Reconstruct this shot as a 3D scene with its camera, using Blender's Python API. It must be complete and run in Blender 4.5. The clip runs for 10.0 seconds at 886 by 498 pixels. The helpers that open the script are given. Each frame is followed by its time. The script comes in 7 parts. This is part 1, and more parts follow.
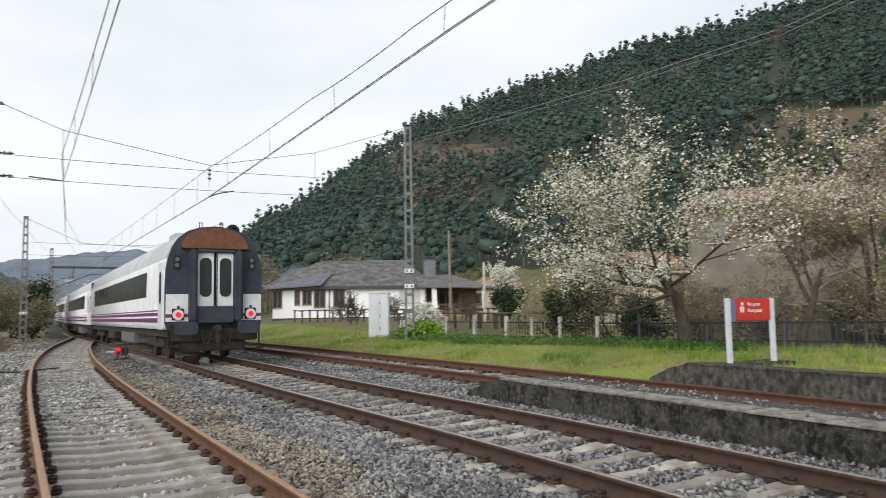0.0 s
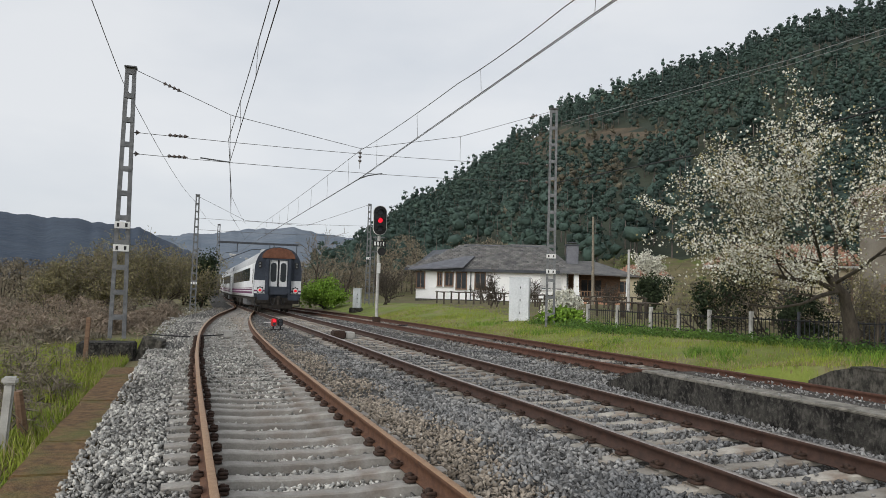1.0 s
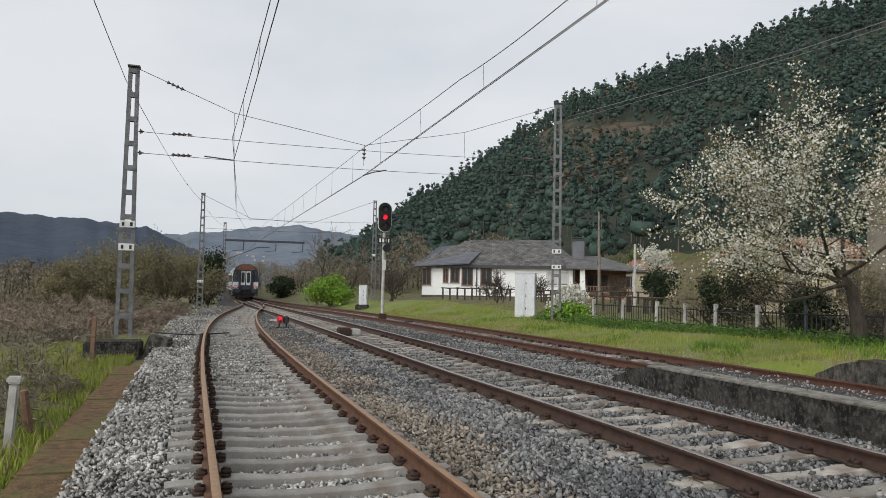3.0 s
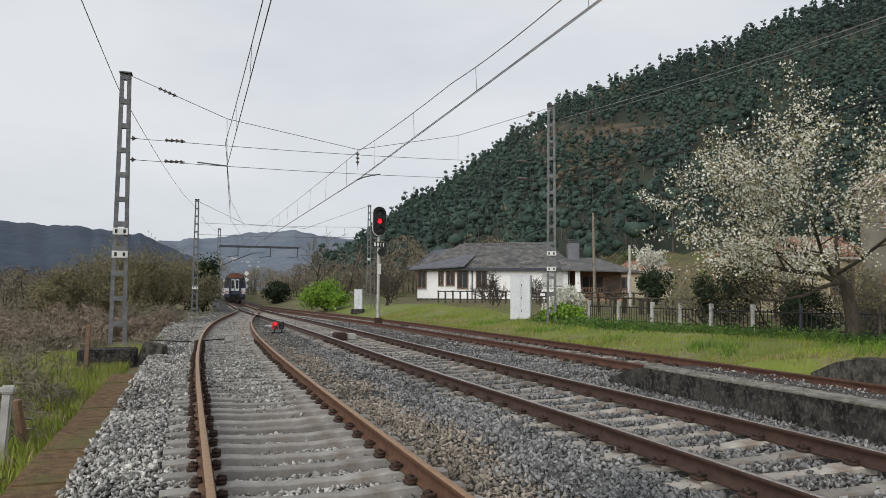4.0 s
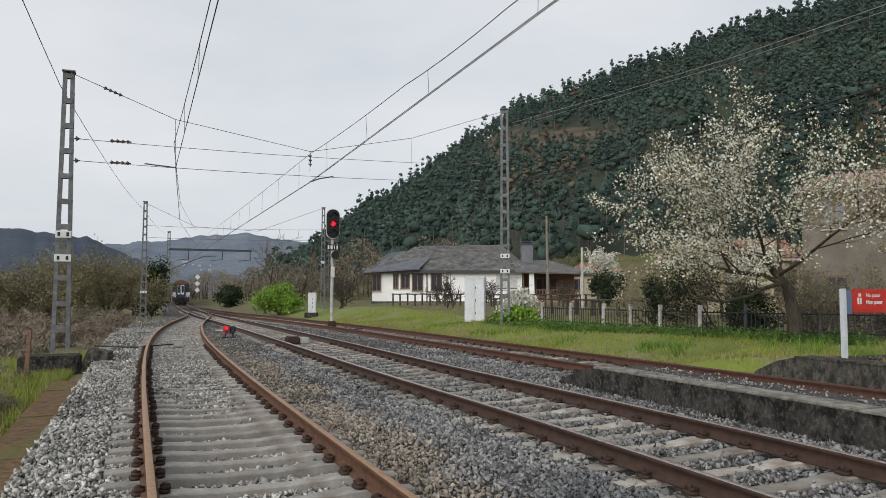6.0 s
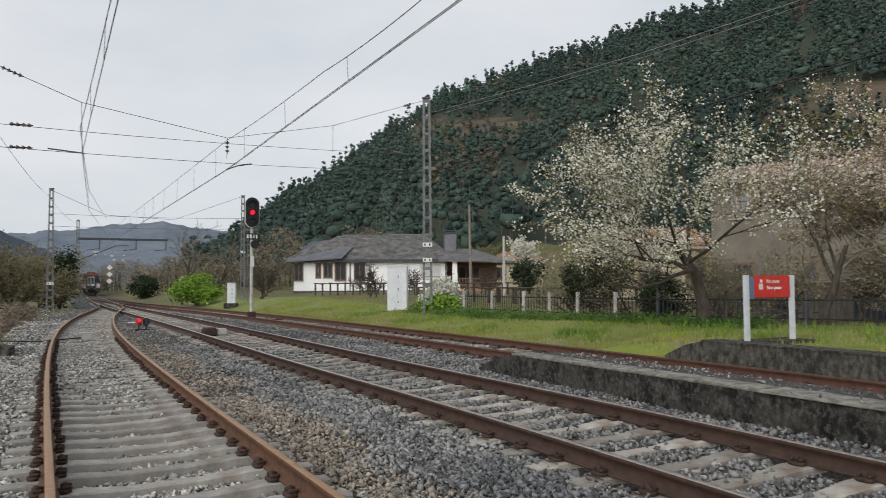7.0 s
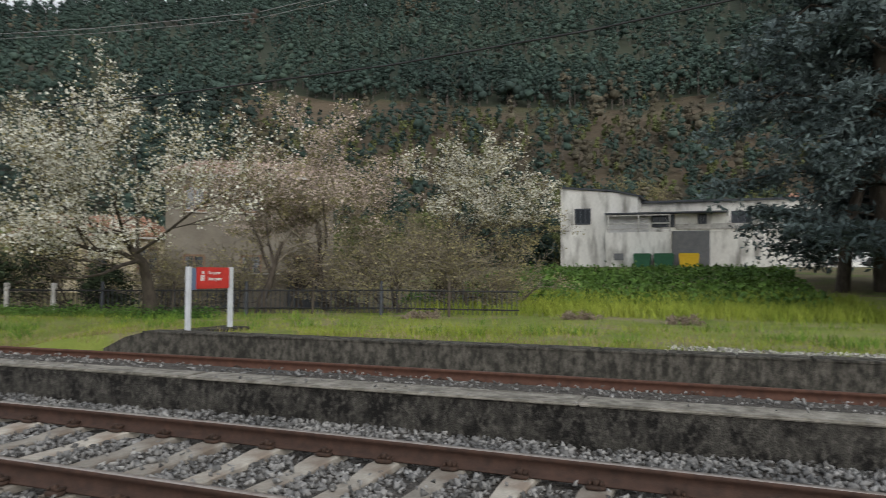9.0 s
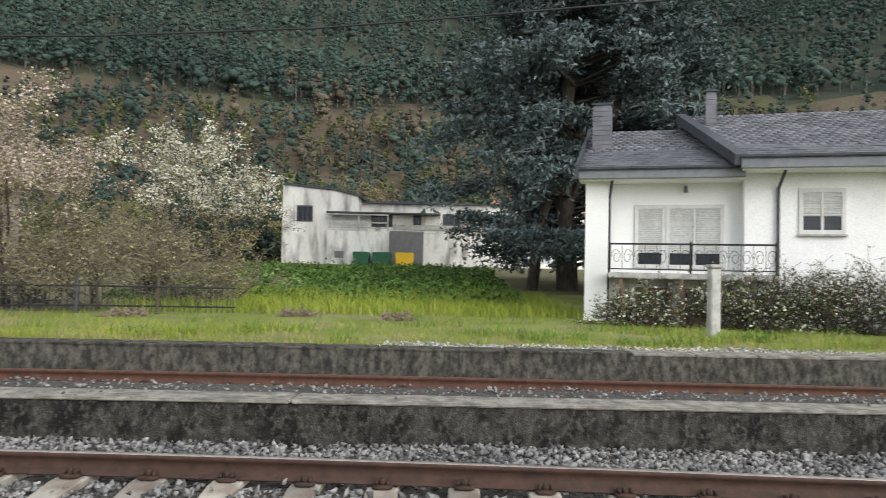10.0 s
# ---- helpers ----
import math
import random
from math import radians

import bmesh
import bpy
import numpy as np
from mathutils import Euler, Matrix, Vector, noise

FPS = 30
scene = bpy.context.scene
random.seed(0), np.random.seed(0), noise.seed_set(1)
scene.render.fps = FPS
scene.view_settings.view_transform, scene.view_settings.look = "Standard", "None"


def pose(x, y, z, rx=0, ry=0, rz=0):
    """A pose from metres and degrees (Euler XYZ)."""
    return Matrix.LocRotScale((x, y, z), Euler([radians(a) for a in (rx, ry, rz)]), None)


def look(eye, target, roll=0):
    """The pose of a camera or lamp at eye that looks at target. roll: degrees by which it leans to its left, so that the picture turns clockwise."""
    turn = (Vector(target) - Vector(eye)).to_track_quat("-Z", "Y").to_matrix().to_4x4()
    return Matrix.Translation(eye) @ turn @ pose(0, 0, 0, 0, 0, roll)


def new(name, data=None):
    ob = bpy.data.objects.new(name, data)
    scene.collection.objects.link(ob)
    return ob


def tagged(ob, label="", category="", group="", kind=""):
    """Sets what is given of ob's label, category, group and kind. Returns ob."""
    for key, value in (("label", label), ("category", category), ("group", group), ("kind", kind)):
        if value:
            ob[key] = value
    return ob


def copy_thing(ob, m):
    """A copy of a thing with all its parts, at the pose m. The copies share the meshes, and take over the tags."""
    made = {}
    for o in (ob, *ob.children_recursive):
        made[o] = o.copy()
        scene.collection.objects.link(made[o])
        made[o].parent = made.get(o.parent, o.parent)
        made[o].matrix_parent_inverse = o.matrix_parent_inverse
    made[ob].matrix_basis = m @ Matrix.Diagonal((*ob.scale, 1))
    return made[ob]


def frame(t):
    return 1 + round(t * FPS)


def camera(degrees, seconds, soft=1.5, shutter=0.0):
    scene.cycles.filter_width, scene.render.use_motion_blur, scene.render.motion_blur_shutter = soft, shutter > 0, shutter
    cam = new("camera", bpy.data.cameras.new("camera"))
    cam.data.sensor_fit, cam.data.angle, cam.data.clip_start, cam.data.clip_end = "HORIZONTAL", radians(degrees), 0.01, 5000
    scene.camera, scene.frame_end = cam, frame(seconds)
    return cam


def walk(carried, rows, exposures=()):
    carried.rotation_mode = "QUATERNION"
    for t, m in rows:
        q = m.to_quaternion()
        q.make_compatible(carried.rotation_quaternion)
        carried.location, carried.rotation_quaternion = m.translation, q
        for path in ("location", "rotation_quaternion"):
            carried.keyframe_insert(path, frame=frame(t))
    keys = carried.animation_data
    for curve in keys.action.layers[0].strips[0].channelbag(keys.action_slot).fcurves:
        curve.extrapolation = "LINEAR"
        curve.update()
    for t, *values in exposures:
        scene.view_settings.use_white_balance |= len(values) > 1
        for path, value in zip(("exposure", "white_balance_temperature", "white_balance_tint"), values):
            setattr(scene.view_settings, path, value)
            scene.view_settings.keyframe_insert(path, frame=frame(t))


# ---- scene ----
cam = camera(62.48, 10.0, soft=0.6, shutter=0.2)
walk(cam, [
    (0, pose(-0.095, -0.055, 1.452, 94.61, 0.91, -30.17)),
    (0.5, pose(-0.102, -0.027, 1.460, 93.92, -0.14, -22.11)),
    (1, pose(-0.080, -0.036, 1.460, 93.30, -1.58, -19.20)),
    (1.5, pose(-0.054, -0.045, 1.460, 93.05, -2.15, -20.05)),
    (2, pose(-0.040, -0.046, 1.460, 92.98, -2.13, -20.09)),
    (2.5, pose(-0.034, -0.040, 1.460, 92.89, -1.58, -19.01)),
    (4, pose(-0.018, -0.008, 1.461, 93.26, -0.37, -19.04)),
    (4.5, pose(-0.006, -0.004, 1.460, 93.36, -0.20, -19.55)),
    (5, pose(-0.008, -0.010, 1.460, 93.54, -0.08, -20.07)),
    (5.5, pose(0.006, -0.022, 1.461, 93.55, -0.14, -21.52)),
    (7, pose(0.112, -0.048, 1.460, 92.59, 0.41, -28.44)),
    (7.5, pose(0.145, -0.120, 1.456, 91.67, 0.30, -36.80)),
    (8, pose(0.157, -0.192, 1.458, 91.84, 0.14, -47.65)),
    (8.5, pose(0.164, -0.270, 1.454, 91.93, -0.09, -57.43)),
    (9, pose(0.174, -0.338, 1.456, 91.86, -0.29, -69.18)),
    (9.5, pose(0.192, -0.373, 1.460, 91.63, -0.94, -80.41)),
    (10, pose(0.190, -0.380, 1.461, 91.89, -1.25, -90.80)),
], exposures=[(0, 0.3), (0.5, 0.1), (1.0, -0.05), (8.5, -0.08), (9.0, -0.05), (9.5, 0.12), (10, 0.58)])

# ---- light ----
world = bpy.data.worlds.new("overcast_sky")
scene.world = world
world.use_nodes = True
wn, wl = world.node_tree.nodes, world.node_tree.links
wn.clear()
w_out = wn.new("ShaderNodeOutputWorld")
w_bg = wn.new("ShaderNodeBackground")
w_sky = wn.new("ShaderNodeTexSky")
w_sky.sky_type = "NISHITA"
w_sky.sun_disc = False
w_sky.sun_elevation = radians(21.8)
w_sky.sun_rotation = radians(233)
w_dim = wn.new("ShaderNodeVectorMath")
w_dim.operation = "SCALE"
w_dim.inputs["Scale"].default_value = 0.12
w_co = wn.new("ShaderNodeTexCoord")
w_map = wn.new("ShaderNodeMapping")
w_map.inputs["Scale"].default_value = (1.0, 1.0, 2.6)
w_noise = wn.new("ShaderNodeTexNoise")
w_noise.inputs["Scale"].default_value = 1.7
w_noise.inputs["Detail"].default_value = 5
w_noise.inputs["Roughness"].default_value = 0.52
w_ramp = wn.new("ShaderNodeValToRGB")
w_ramp.color_ramp.elements[0].position = 0.3
w_ramp.color_ramp.elements[0].color = (0.60, 0.65, 0.72, 1)
w_ramp.color_ramp.elements[1].position = 0.68
w_ramp.color_ramp.elements[1].color = (0.83, 0.85, 0.88, 1)
w_mix = wn.new("ShaderNodeMixRGB")
w_mix.inputs["Fac"].default_value = 0.93
wl.new(w_co.outputs["Generated"], w_map.inputs["Vector"])
wl.new(w_map.outputs["Vector"], w_noise.inputs["Vector"])
wl.new(w_noise.outputs["Fac"], w_ramp.inputs["Fac"])
wl.new(w_sky.outputs["Color"], w_dim.inputs[0])
wl.new(w_dim.outputs["Vector"], w_mix.inputs["Color1"])
wl.new(w_ramp.outputs["Color"], w_mix.inputs["Color2"])
wl.new(w_mix.outputs["Color"], w_bg.inputs["Color"])
w_bg.inputs["Strength"].default_value = 1.0
wl.new(w_bg.outputs["Background"], w_out.inputs["Surface"])

sun_data = bpy.data.lights.new("sun", "SUN")
sun_data.energy = 2.2
sun_data.angle = radians(50)
sun_data.color = (1.0, 0.97, 0.93)
sun = new("sun", sun_data)
sun.matrix_world = look((-80, -60, 40), (0, 0, 0))

# ---- materials ----
def mat(name, a, b, scale=6.0, rough=0.8, metal=0.0, bump=0.3, fine=60.0, island=0.0, obj_rand=0.0, detail=6, spec=0.3, stain=None, streak=(1, 1, 1), lo=0.35, hi=0.65, bump_d=0.01):
    """Two colours mixed by noise at two scales, with relief from the finer one. stain: (colour, scale, amount)."""
    m = bpy.data.materials.new(name)
    m.use_nodes = True
    n, l = m.node_tree.nodes, m.node_tree.links
    p = n["Principled BSDF"]
    co = n.new("ShaderNodeTexCoord")
    mp = n.new("ShaderNodeMapping")
    mp.inputs["Scale"].default_value = streak
    l.new(co.outputs["Object"], mp.inputs["Vector"])
    n1 = n.new("ShaderNodeTexNoise")
    n1.inputs["Scale"].default_value = scale
    n1.inputs["Detail"].default_value = detail
    n1.inputs["Roughness"].default_value = 0.65
    n2 = n.new("ShaderNodeTexNoise")
    n2.inputs["Scale"].default_value = fine
    n2.inputs["Detail"].default_value = 3
    for k in (n1, n2):
        l.new(mp.outputs["Vector"], k.inputs["Vector"])
    r = n.new("ShaderNodeMapRange")
    r.inputs["From Min"].default_value, r.inputs["From Max"].default_value = lo, hi
    l.new(n1.outputs["Fac"], r.inputs["Value"])
    mx = n.new("ShaderNodeMixRGB")
    mx.inputs["Color1"].default_value, mx.inputs["Color2"].default_value = (*a, 1), (*b, 1)
    l.new(r.outputs["Result"], mx.inputs["Fac"])
    out = mx.outputs["Color"]
    if stain:
        n3 = n.new("ShaderNodeTexNoise")
        n3.inputs["Scale"].default_value = stain[1]
        n3.inputs["Detail"].default_value = 5
        l.new(mp.outputs["Vector"], n3.inputs["Vector"])
        r3 = n.new("ShaderNodeMapRange")
        r3.inputs["From Min"].default_value, r3.inputs["From Max"].default_value = 0.5, 0.68
        r3.inputs["To Max"].default_value = stain[2]
        l.new(n3.outputs["Fac"], r3.inputs["Value"])
        m3 = n.new("ShaderNodeMixRGB")
        m3.inputs["Color2"].default_value = (*stain[0], 1)
        l.new(out, m3.inputs["Color1"])
        l.new(r3.outputs["Result"], m3.inputs["Fac"])
        out = m3.outputs["Color"]
    hv = n.new("ShaderNodeHueSaturation")
    l.new(out, hv.inputs["Color"])
    vr = n.new("ShaderNodeMapRange")
    vr.inputs["To Min"].default_value, vr.inputs["To Max"].default_value = 0.78, 1.22
    l.new(n2.outputs["Fac"], vr.inputs["Value"])
    val = vr.outputs["Result"]
    if island or obj_rand:
        src = n.new("ShaderNodeNewGeometry").outputs["Random Per Island"] if island else n.new("ShaderNodeObjectInfo").outputs["Random"]
        amount = island or obj_rand
        ir = n.new("ShaderNodeMapRange")
        ir.inputs["To Min"].default_value, ir.inputs["To Max"].default_value = 1 - amount, 1 + amount
        l.new(src, ir.inputs["Value"])
        ml = n.new("ShaderNodeMath")
        ml.operation = "MULTIPLY"
        l.new(val, ml.inputs[0])
        l.new(ir.outputs["Result"], ml.inputs[1])
        val = ml.outputs["Value"]
    l.new(val, hv.inputs["Value"])
    l.new(hv.outputs["Color"], p.inputs["Base Color"])
    p.inputs["Roughness"].default_value = rough
    p.inputs["Metallic"].default_value = metal
    p.inputs["Specular IOR Level"].default_value = spec
    if bump:
        bp = n.new("ShaderNodeBump")
        bp.inputs["Strength"].default_value = bump
        bp.inputs["Distance"].default_value = bump_d
        l.new(n2.outputs["Fac"], bp.inputs["Height"])
        l.new(bp.outputs["Normal"], p.inputs["Normal"])
    return m


def glow(name, colour, strength):
    m = bpy.data.materials.new(name)
    m.use_nodes = True
    p = m.node_tree.nodes["Principled BSDF"]
    p.inputs["Base Color"].default_value = (*[c * 0.5 for c in colour], 1)
    p.inputs["Emission Color"].default_value = (*colour, 1)
    p.inputs["Emission Strength"].default_value = strength
    return m


def glass(name, tint=(0.03, 0.035, 0.04)):
    m = mat(name, tint, [c * 1.4 for c in tint], 2.0, 0.08, 0.0, 0.0, spec=0.5)
    return m


# Both beds are darker than their stones: gap shade put into the colour.
M_ballast_shaded = mat("ballast", (0.045, 0.043, 0.04), (0.14, 0.134, 0.124), 22, 0.95, bump=1.0, fine=34, bump_d=0.05)
M_ballast_main_shaded = mat("shaded_ballast_brown", (0.04, 0.037, 0.033), (0.13, 0.118, 0.106), 22, 0.95, bump=1.0, fine=34, bump_d=0.05)
M_stone = mat("crushed_stone", (0.27, 0.262, 0.243), (0.49, 0.475, 0.435), 0.9, 0.95, fine=70, island=0.65, bump=0.4)
M_stone_dark = mat("crushed_stone_dark", (0.135, 0.137, 0.138), (0.29, 0.283, 0.27), 0.7, 0.95, fine=70, island=0.65, bump=0.4)
M_rail_rust = mat("rusty_rail", (0.088, 0.043, 0.027), (0.15, 0.076, 0.044), 9, 0.75, 0.15, fine=90)
M_rail_dark = mat("dark_rusty_rail", (0.045, 0.028, 0.022), (0.082, 0.046, 0.034), 9, 0.7, 0.15, fine=90)
M_rail_top = mat("worn_rail_head", (0.30, 0.17, 0.09), (0.40, 0.25, 0.14), 14, 0.5, 0.35, fine=120)
M_rail_steel = mat("polished_rail_head", (0.30, 0.25, 0.22), (0.48, 0.43, 0.40), 14, 0.32, 0.7, fine=120)
M_rail_mid = mat("red_brown_rail", (0.078, 0.040, 0.029), (0.125, 0.062, 0.043), 9, 0.75, 0.15, fine=90)
M_clip = mat("rusty_clip", (0.036, 0.025, 0.02), (0.08, 0.047, 0.034), 20, 0.8, 0.2)
M_sleeper = mat("concrete_sleeper", (0.25, 0.235, 0.21), (0.37, 0.35, 0.32), 5, 0.9, fine=50, obj_rand=0.22, stain=((0.19, 0.15, 0.12), 3.0, 0.6))
M_sleeper_main = mat("worn_concrete_sleeper", (0.27, 0.245, 0.21), (0.40, 0.37, 0.32), 4, 0.9, fine=50, obj_rand=0.3, stain=((0.20, 0.155, 0.12), 2.5, 0.8))
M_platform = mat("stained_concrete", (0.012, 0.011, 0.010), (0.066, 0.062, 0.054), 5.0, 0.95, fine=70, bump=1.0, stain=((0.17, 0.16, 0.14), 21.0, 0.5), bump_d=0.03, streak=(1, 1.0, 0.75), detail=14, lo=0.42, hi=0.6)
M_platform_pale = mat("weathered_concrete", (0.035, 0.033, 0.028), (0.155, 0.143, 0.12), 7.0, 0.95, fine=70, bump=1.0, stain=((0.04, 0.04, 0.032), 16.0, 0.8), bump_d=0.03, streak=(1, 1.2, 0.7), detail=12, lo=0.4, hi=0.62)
M_coping = mat("worn_coping", (0.13, 0.12, 0.10), (0.33, 0.31, 0.27), 6, 0.95, fine=40, stain=((0.09, 0.085, 0.07), 4.0, 0.6))
M_kerb = mat("mossy_kerb", (0.085, 0.052, 0.028), (0.20, 0.12, 0.055), 9, 0.95, bump=0.8, bump_d=0.03, fine=35, stain=((0.12, 0.14, 0.04), 1.3, 0.6))
M_concrete = mat("pale_concrete", (0.36, 0.35, 0.33), (0.52, 0.51, 0.48), 4, 0.9, stain=((0.2, 0.19, 0.16), 3.0, 0.5))
M_steel = mat("galvanised_steel", (0.11, 0.114, 0.118), (0.20, 0.204, 0.208), 8, 0.6, 0.35)
M_wire = mat("copper_wire", (0.10, 0.095, 0.09), (0.16, 0.15, 0.14), 3, 0.6, 0.3, bump=0)
M_wire_pale = mat("weathered_aluminium_wire", (0.20, 0.20, 0.20), (0.30, 0.30, 0.30), 3, 0.6, 0.2, bump=0)
M_cable = mat("black_cable", (0.015, 0.016, 0.017), (0.03, 0.03, 0.03), 3, 0.6, bump=0)
M_insul = mat("insulator", (0.09, 0.07, 0.06), (0.16, 0.13, 0.12), 9, 0.3, bump=0)
M_white = mat("white_wall_paint", (0.85, 0.85, 0.84), (0.91, 0.91, 0.90), 1.1, 0.85, fine=30, bump=0.15)
M_white_dirty = mat("dirty_white_render", (0.60, 0.59, 0.55), (0.76, 0.75, 0.71), 0.7, 0.9, fine=12, bump=0.2, stain=((0.16, 0.15, 0.13), 1.3, 0.8), streak=(1, 1, 0.3))
M_metal_white = mat("white_enamel", (0.56, 0.58, 0.60), (0.66, 0.68, 0.70), 2, 0.45, fine=15, bump=0.05)
M_slate = mat("slate_tile", (0.092, 0.095, 0.108), (0.155, 0.158, 0.175), 1.6, 0.62, fine=24, obj_rand=0.25, bump=0.4)
M_slate_far = mat("weathered_slate", (0.095, 0.095, 0.096), (0.19, 0.183, 0.172), 1.2, 0.8, fine=7, island=0.28, bump=0.4)
M_fascia = mat("dark_fascia", (0.04, 0.045, 0.055), (0.07, 0.075, 0.085), 3, 0.5)
M_frame = mat("window_frame_white", (0.62, 0.62, 0.60), (0.72, 0.72, 0.70), 4, 0.5, bump=0)
M_blind = mat("roller_blind", (0.48, 0.48, 0.47), (0.58, 0.58, 0.57), 2, 0.7, fine=10)
M_glass = glass("dark_window_glass")
M_wood = mat("brown_wood", (0.14, 0.085, 0.055), (0.24, 0.15, 0.095), 4, 0.7, streak=(1, 1, 5))
M_tile_red = mat("terracotta_tile", (0.30, 0.15, 0.095), (0.42, 0.25, 0.17), 1.5, 0.85, fine=14, island=0.3)
M_yellow_wall = mat("ochre_render", (0.48, 0.42, 0.29), (0.58, 0.52, 0.38), 1.2, 0.9, fine=12)
M_buff_wall = mat("rough_stone_wall", (0.13, 0.115, 0.092), (0.21, 0.187, 0.15), 0.9, 0.9, fine=12, stain=((0.22, 0.20, 0.17), 1.1, 0.6))
M_tile_pale = mat("faded_pink_tile", (0.34, 0.235, 0.185), (0.46, 0.345, 0.28), 1.2, 0.85, fine=14, island=0.3)
M_red = mat("red_sign_paint", (0.46, 0.035, 0.03), (0.54, 0.05, 0.04), 3, 0.45, fine=12, bump=0)
M_signpost = mat("pale_grey_post", (0.50, 0.52, 0.55), (0.60, 0.62, 0.65), 5, 0.5)
M_black = mat("black_metal", (0.012, 0.012, 0.013), (0.03, 0.03, 0.03), 6, 0.5)
M_dirty_black = mat("grimy_underframe", (0.022, 0.02, 0.018), (0.05, 0.043, 0.036), 6, 0.85)
M_coach = mat("white_coach_paint", (0.60, 0.61, 0.62), (0.70, 0.71, 0.72), 0.8, 0.35, fine=6, bump=0.02)
M_coach_roof = mat("grey_coach_roof", (0.36, 0.37, 0.38), (0.48, 0.49, 0.50), 0.9, 0.55, fine=8, bump=0.05)
M_coach_end = mat("dark_slate_end_paint", (0.026, 0.032, 0.046), (0.048, 0.057, 0.075), 1.8, 0.5, fine=9)
M_rust_roof = mat("rusty_roof_end", (0.12, 0.050, 0.030), (0.19, 0.088, 0.055), 3, 0.85, fine=16)
M_purple = mat("purple_stripe", (0.13, 0.035, 0.10), (0.17, 0.05, 0.13), 2, 0.4, bump=0)
M_tail = glow("tail_lamp_red", (1.0, 0.015, 0.03), 0.65)
M_sigred = glow("signal_red", (1.0, 0.02, 0.05), 0.9)
M_bin_yellow = mat("yellow_plastic", (0.62, 0.40, 0.02), (0.70, 0.46, 0.03), 4, 0.5, bump=0)
M_bin_green = mat("green_plastic", (0.02, 0.09, 0.045), (0.03, 0.12, 0.06), 4, 0.5, bump=0)
M_shutter = mat("grey_shutter", (0.13, 0.135, 0.14), (0.17, 0.175, 0.18), 3, 0.6)
M_bark = mat("grey_brown_bark", (0.042, 0.034, 0.027), (0.105, 0.088, 0.07), 7, 0.95, fine=40, streak=(1, 1, 0.3), bump=0.7)
M_twig = mat("bare_twig", (0.14, 0.118, 0.09), (0.25, 0.215, 0.165), 3, 0.95, island=0.35, bump=0)
M_twig_red = mat("reddish_twig", (0.18, 0.138, 0.105), (0.30, 0.245, 0.19), 3, 0.95, island=0.35, bump=0)
M_twig_pale = mat("pale_grey_twigs", (0.15, 0.13, 0.10), (0.28, 0.245, 0.19), 5, 0.95, fine=30, bump=0.2)
M_blossom = mat("white_blossom", (0.52, 0.51, 0.42), (0.74, 0.73, 0.64), 2, 0.8, island=0.2, bump=0)
M_blossom_pink = mat("pinkish_blossom", (0.50, 0.40, 0.35), (0.66, 0.56, 0.50), 2, 0.8, island=0.25, bump=0)
M_bud = mat("olive_bud_leaf", (0.20, 0.18, 0.085), (0.32, 0.285, 0.15), 2, 0.8, island=0.35, bump=0)
M_cedar = mat("blue_green_needles", (0.040, 0.060, 0.058), (0.15, 0.195, 0.195), 0.7, 0.8, island=0.5, bump=0)
# Pine greens leaned towards blue and lifted a little, for haze over the slope.
M_pine = mat("hazed_pine_needles", (0.037, 0.063, 0.053), (0.062, 0.098, 0.079), 0.02, 0.9, fine=1.6, island=0.22, bump=0.6, bump_d=0.4)
M_pine_dark = mat("hazed_dark_pine_needles", (0.030, 0.049, 0.043), (0.048, 0.074, 0.063), 0.02, 0.9, fine=1.6, island=0.22, bump=0.6, bump_d=0.4)
M_pine_pale = mat("hazed_pale_pine_needles", (0.049, 0.079, 0.063), (0.077, 0.116, 0.089), 0.02, 0.9, fine=1.6, island=0.22, bump=0.6, bump_d=0.4)
M_broad = mat("bare_wood_crowns", (0.09, 0.082, 0.058), (0.145, 0.128, 0.09), 0.03, 0.95, fine=1.3, island=0.25, bump=0.8, bump_d=0.5)
M_green_bush = mat("bright_green_leaves", (0.11, 0.20, 0.02), (0.22, 0.36, 0.045), 0.8, 0.7, island=0.4, bump=0)
M_dark_ever = mat("dark_evergreen_leaves", (0.018, 0.030, 0.014), (0.045, 0.062, 0.028), 0.8, 0.8, island=0.4, bump=0)
M_thicket = mat("bare_thicket_twigs", (0.16, 0.138, 0.10), (0.25, 0.215, 0.155), 0.3, 0.95, island=0.35, bump=0)
M_olive = mat("olive_leaves", (0.085, 0.105, 0.04), (0.16, 0.175, 0.07), 0.1, 0.85, island=0.4, bump=0)
M_stone_tan = mat("tan_crushed_stone", (0.22, 0.185, 0.145), (0.40, 0.345, 0.28), 0.8, 0.9, fine=70, island=0.5, bump=0.4)
# The blue-grey of distance is mixed into this base colour as haze.
M_hill_haze_tint = mat("haze_tinted_hill", (0.115, 0.145, 0.185), (0.17, 0.195, 0.225), 0.006, 1.0, fine=0.05, bump=0.6, bump_d=6.0)
M_ivy = mat("dark_ivy_leaves", (0.025, 0.06, 0.015), (0.07, 0.14, 0.03), 1.2, 0.7, island=0.4, bump=0)
M_grass = mat("spring_grass", (0.16, 0.22, 0.025), (0.30, 0.34, 0.055), 0.6, 0.85, island=0.35, bump=0)
M_dry_grass = mat("dry_grass", (0.22, 0.17, 0.09), (0.33, 0.27, 0.15), 0.9, 0.9, island=0.35, bump=0)
# Bluish base colour: haze over the nearer far hill is painted in.
M_far_hill_haze_tint = mat("haze_tinted_distant_hill", (0.034, 0.049, 0.076), (0.056, 0.074, 0.10), 0.006, 1.0, fine=0.05, bump=0.6, bump_d=6.0)
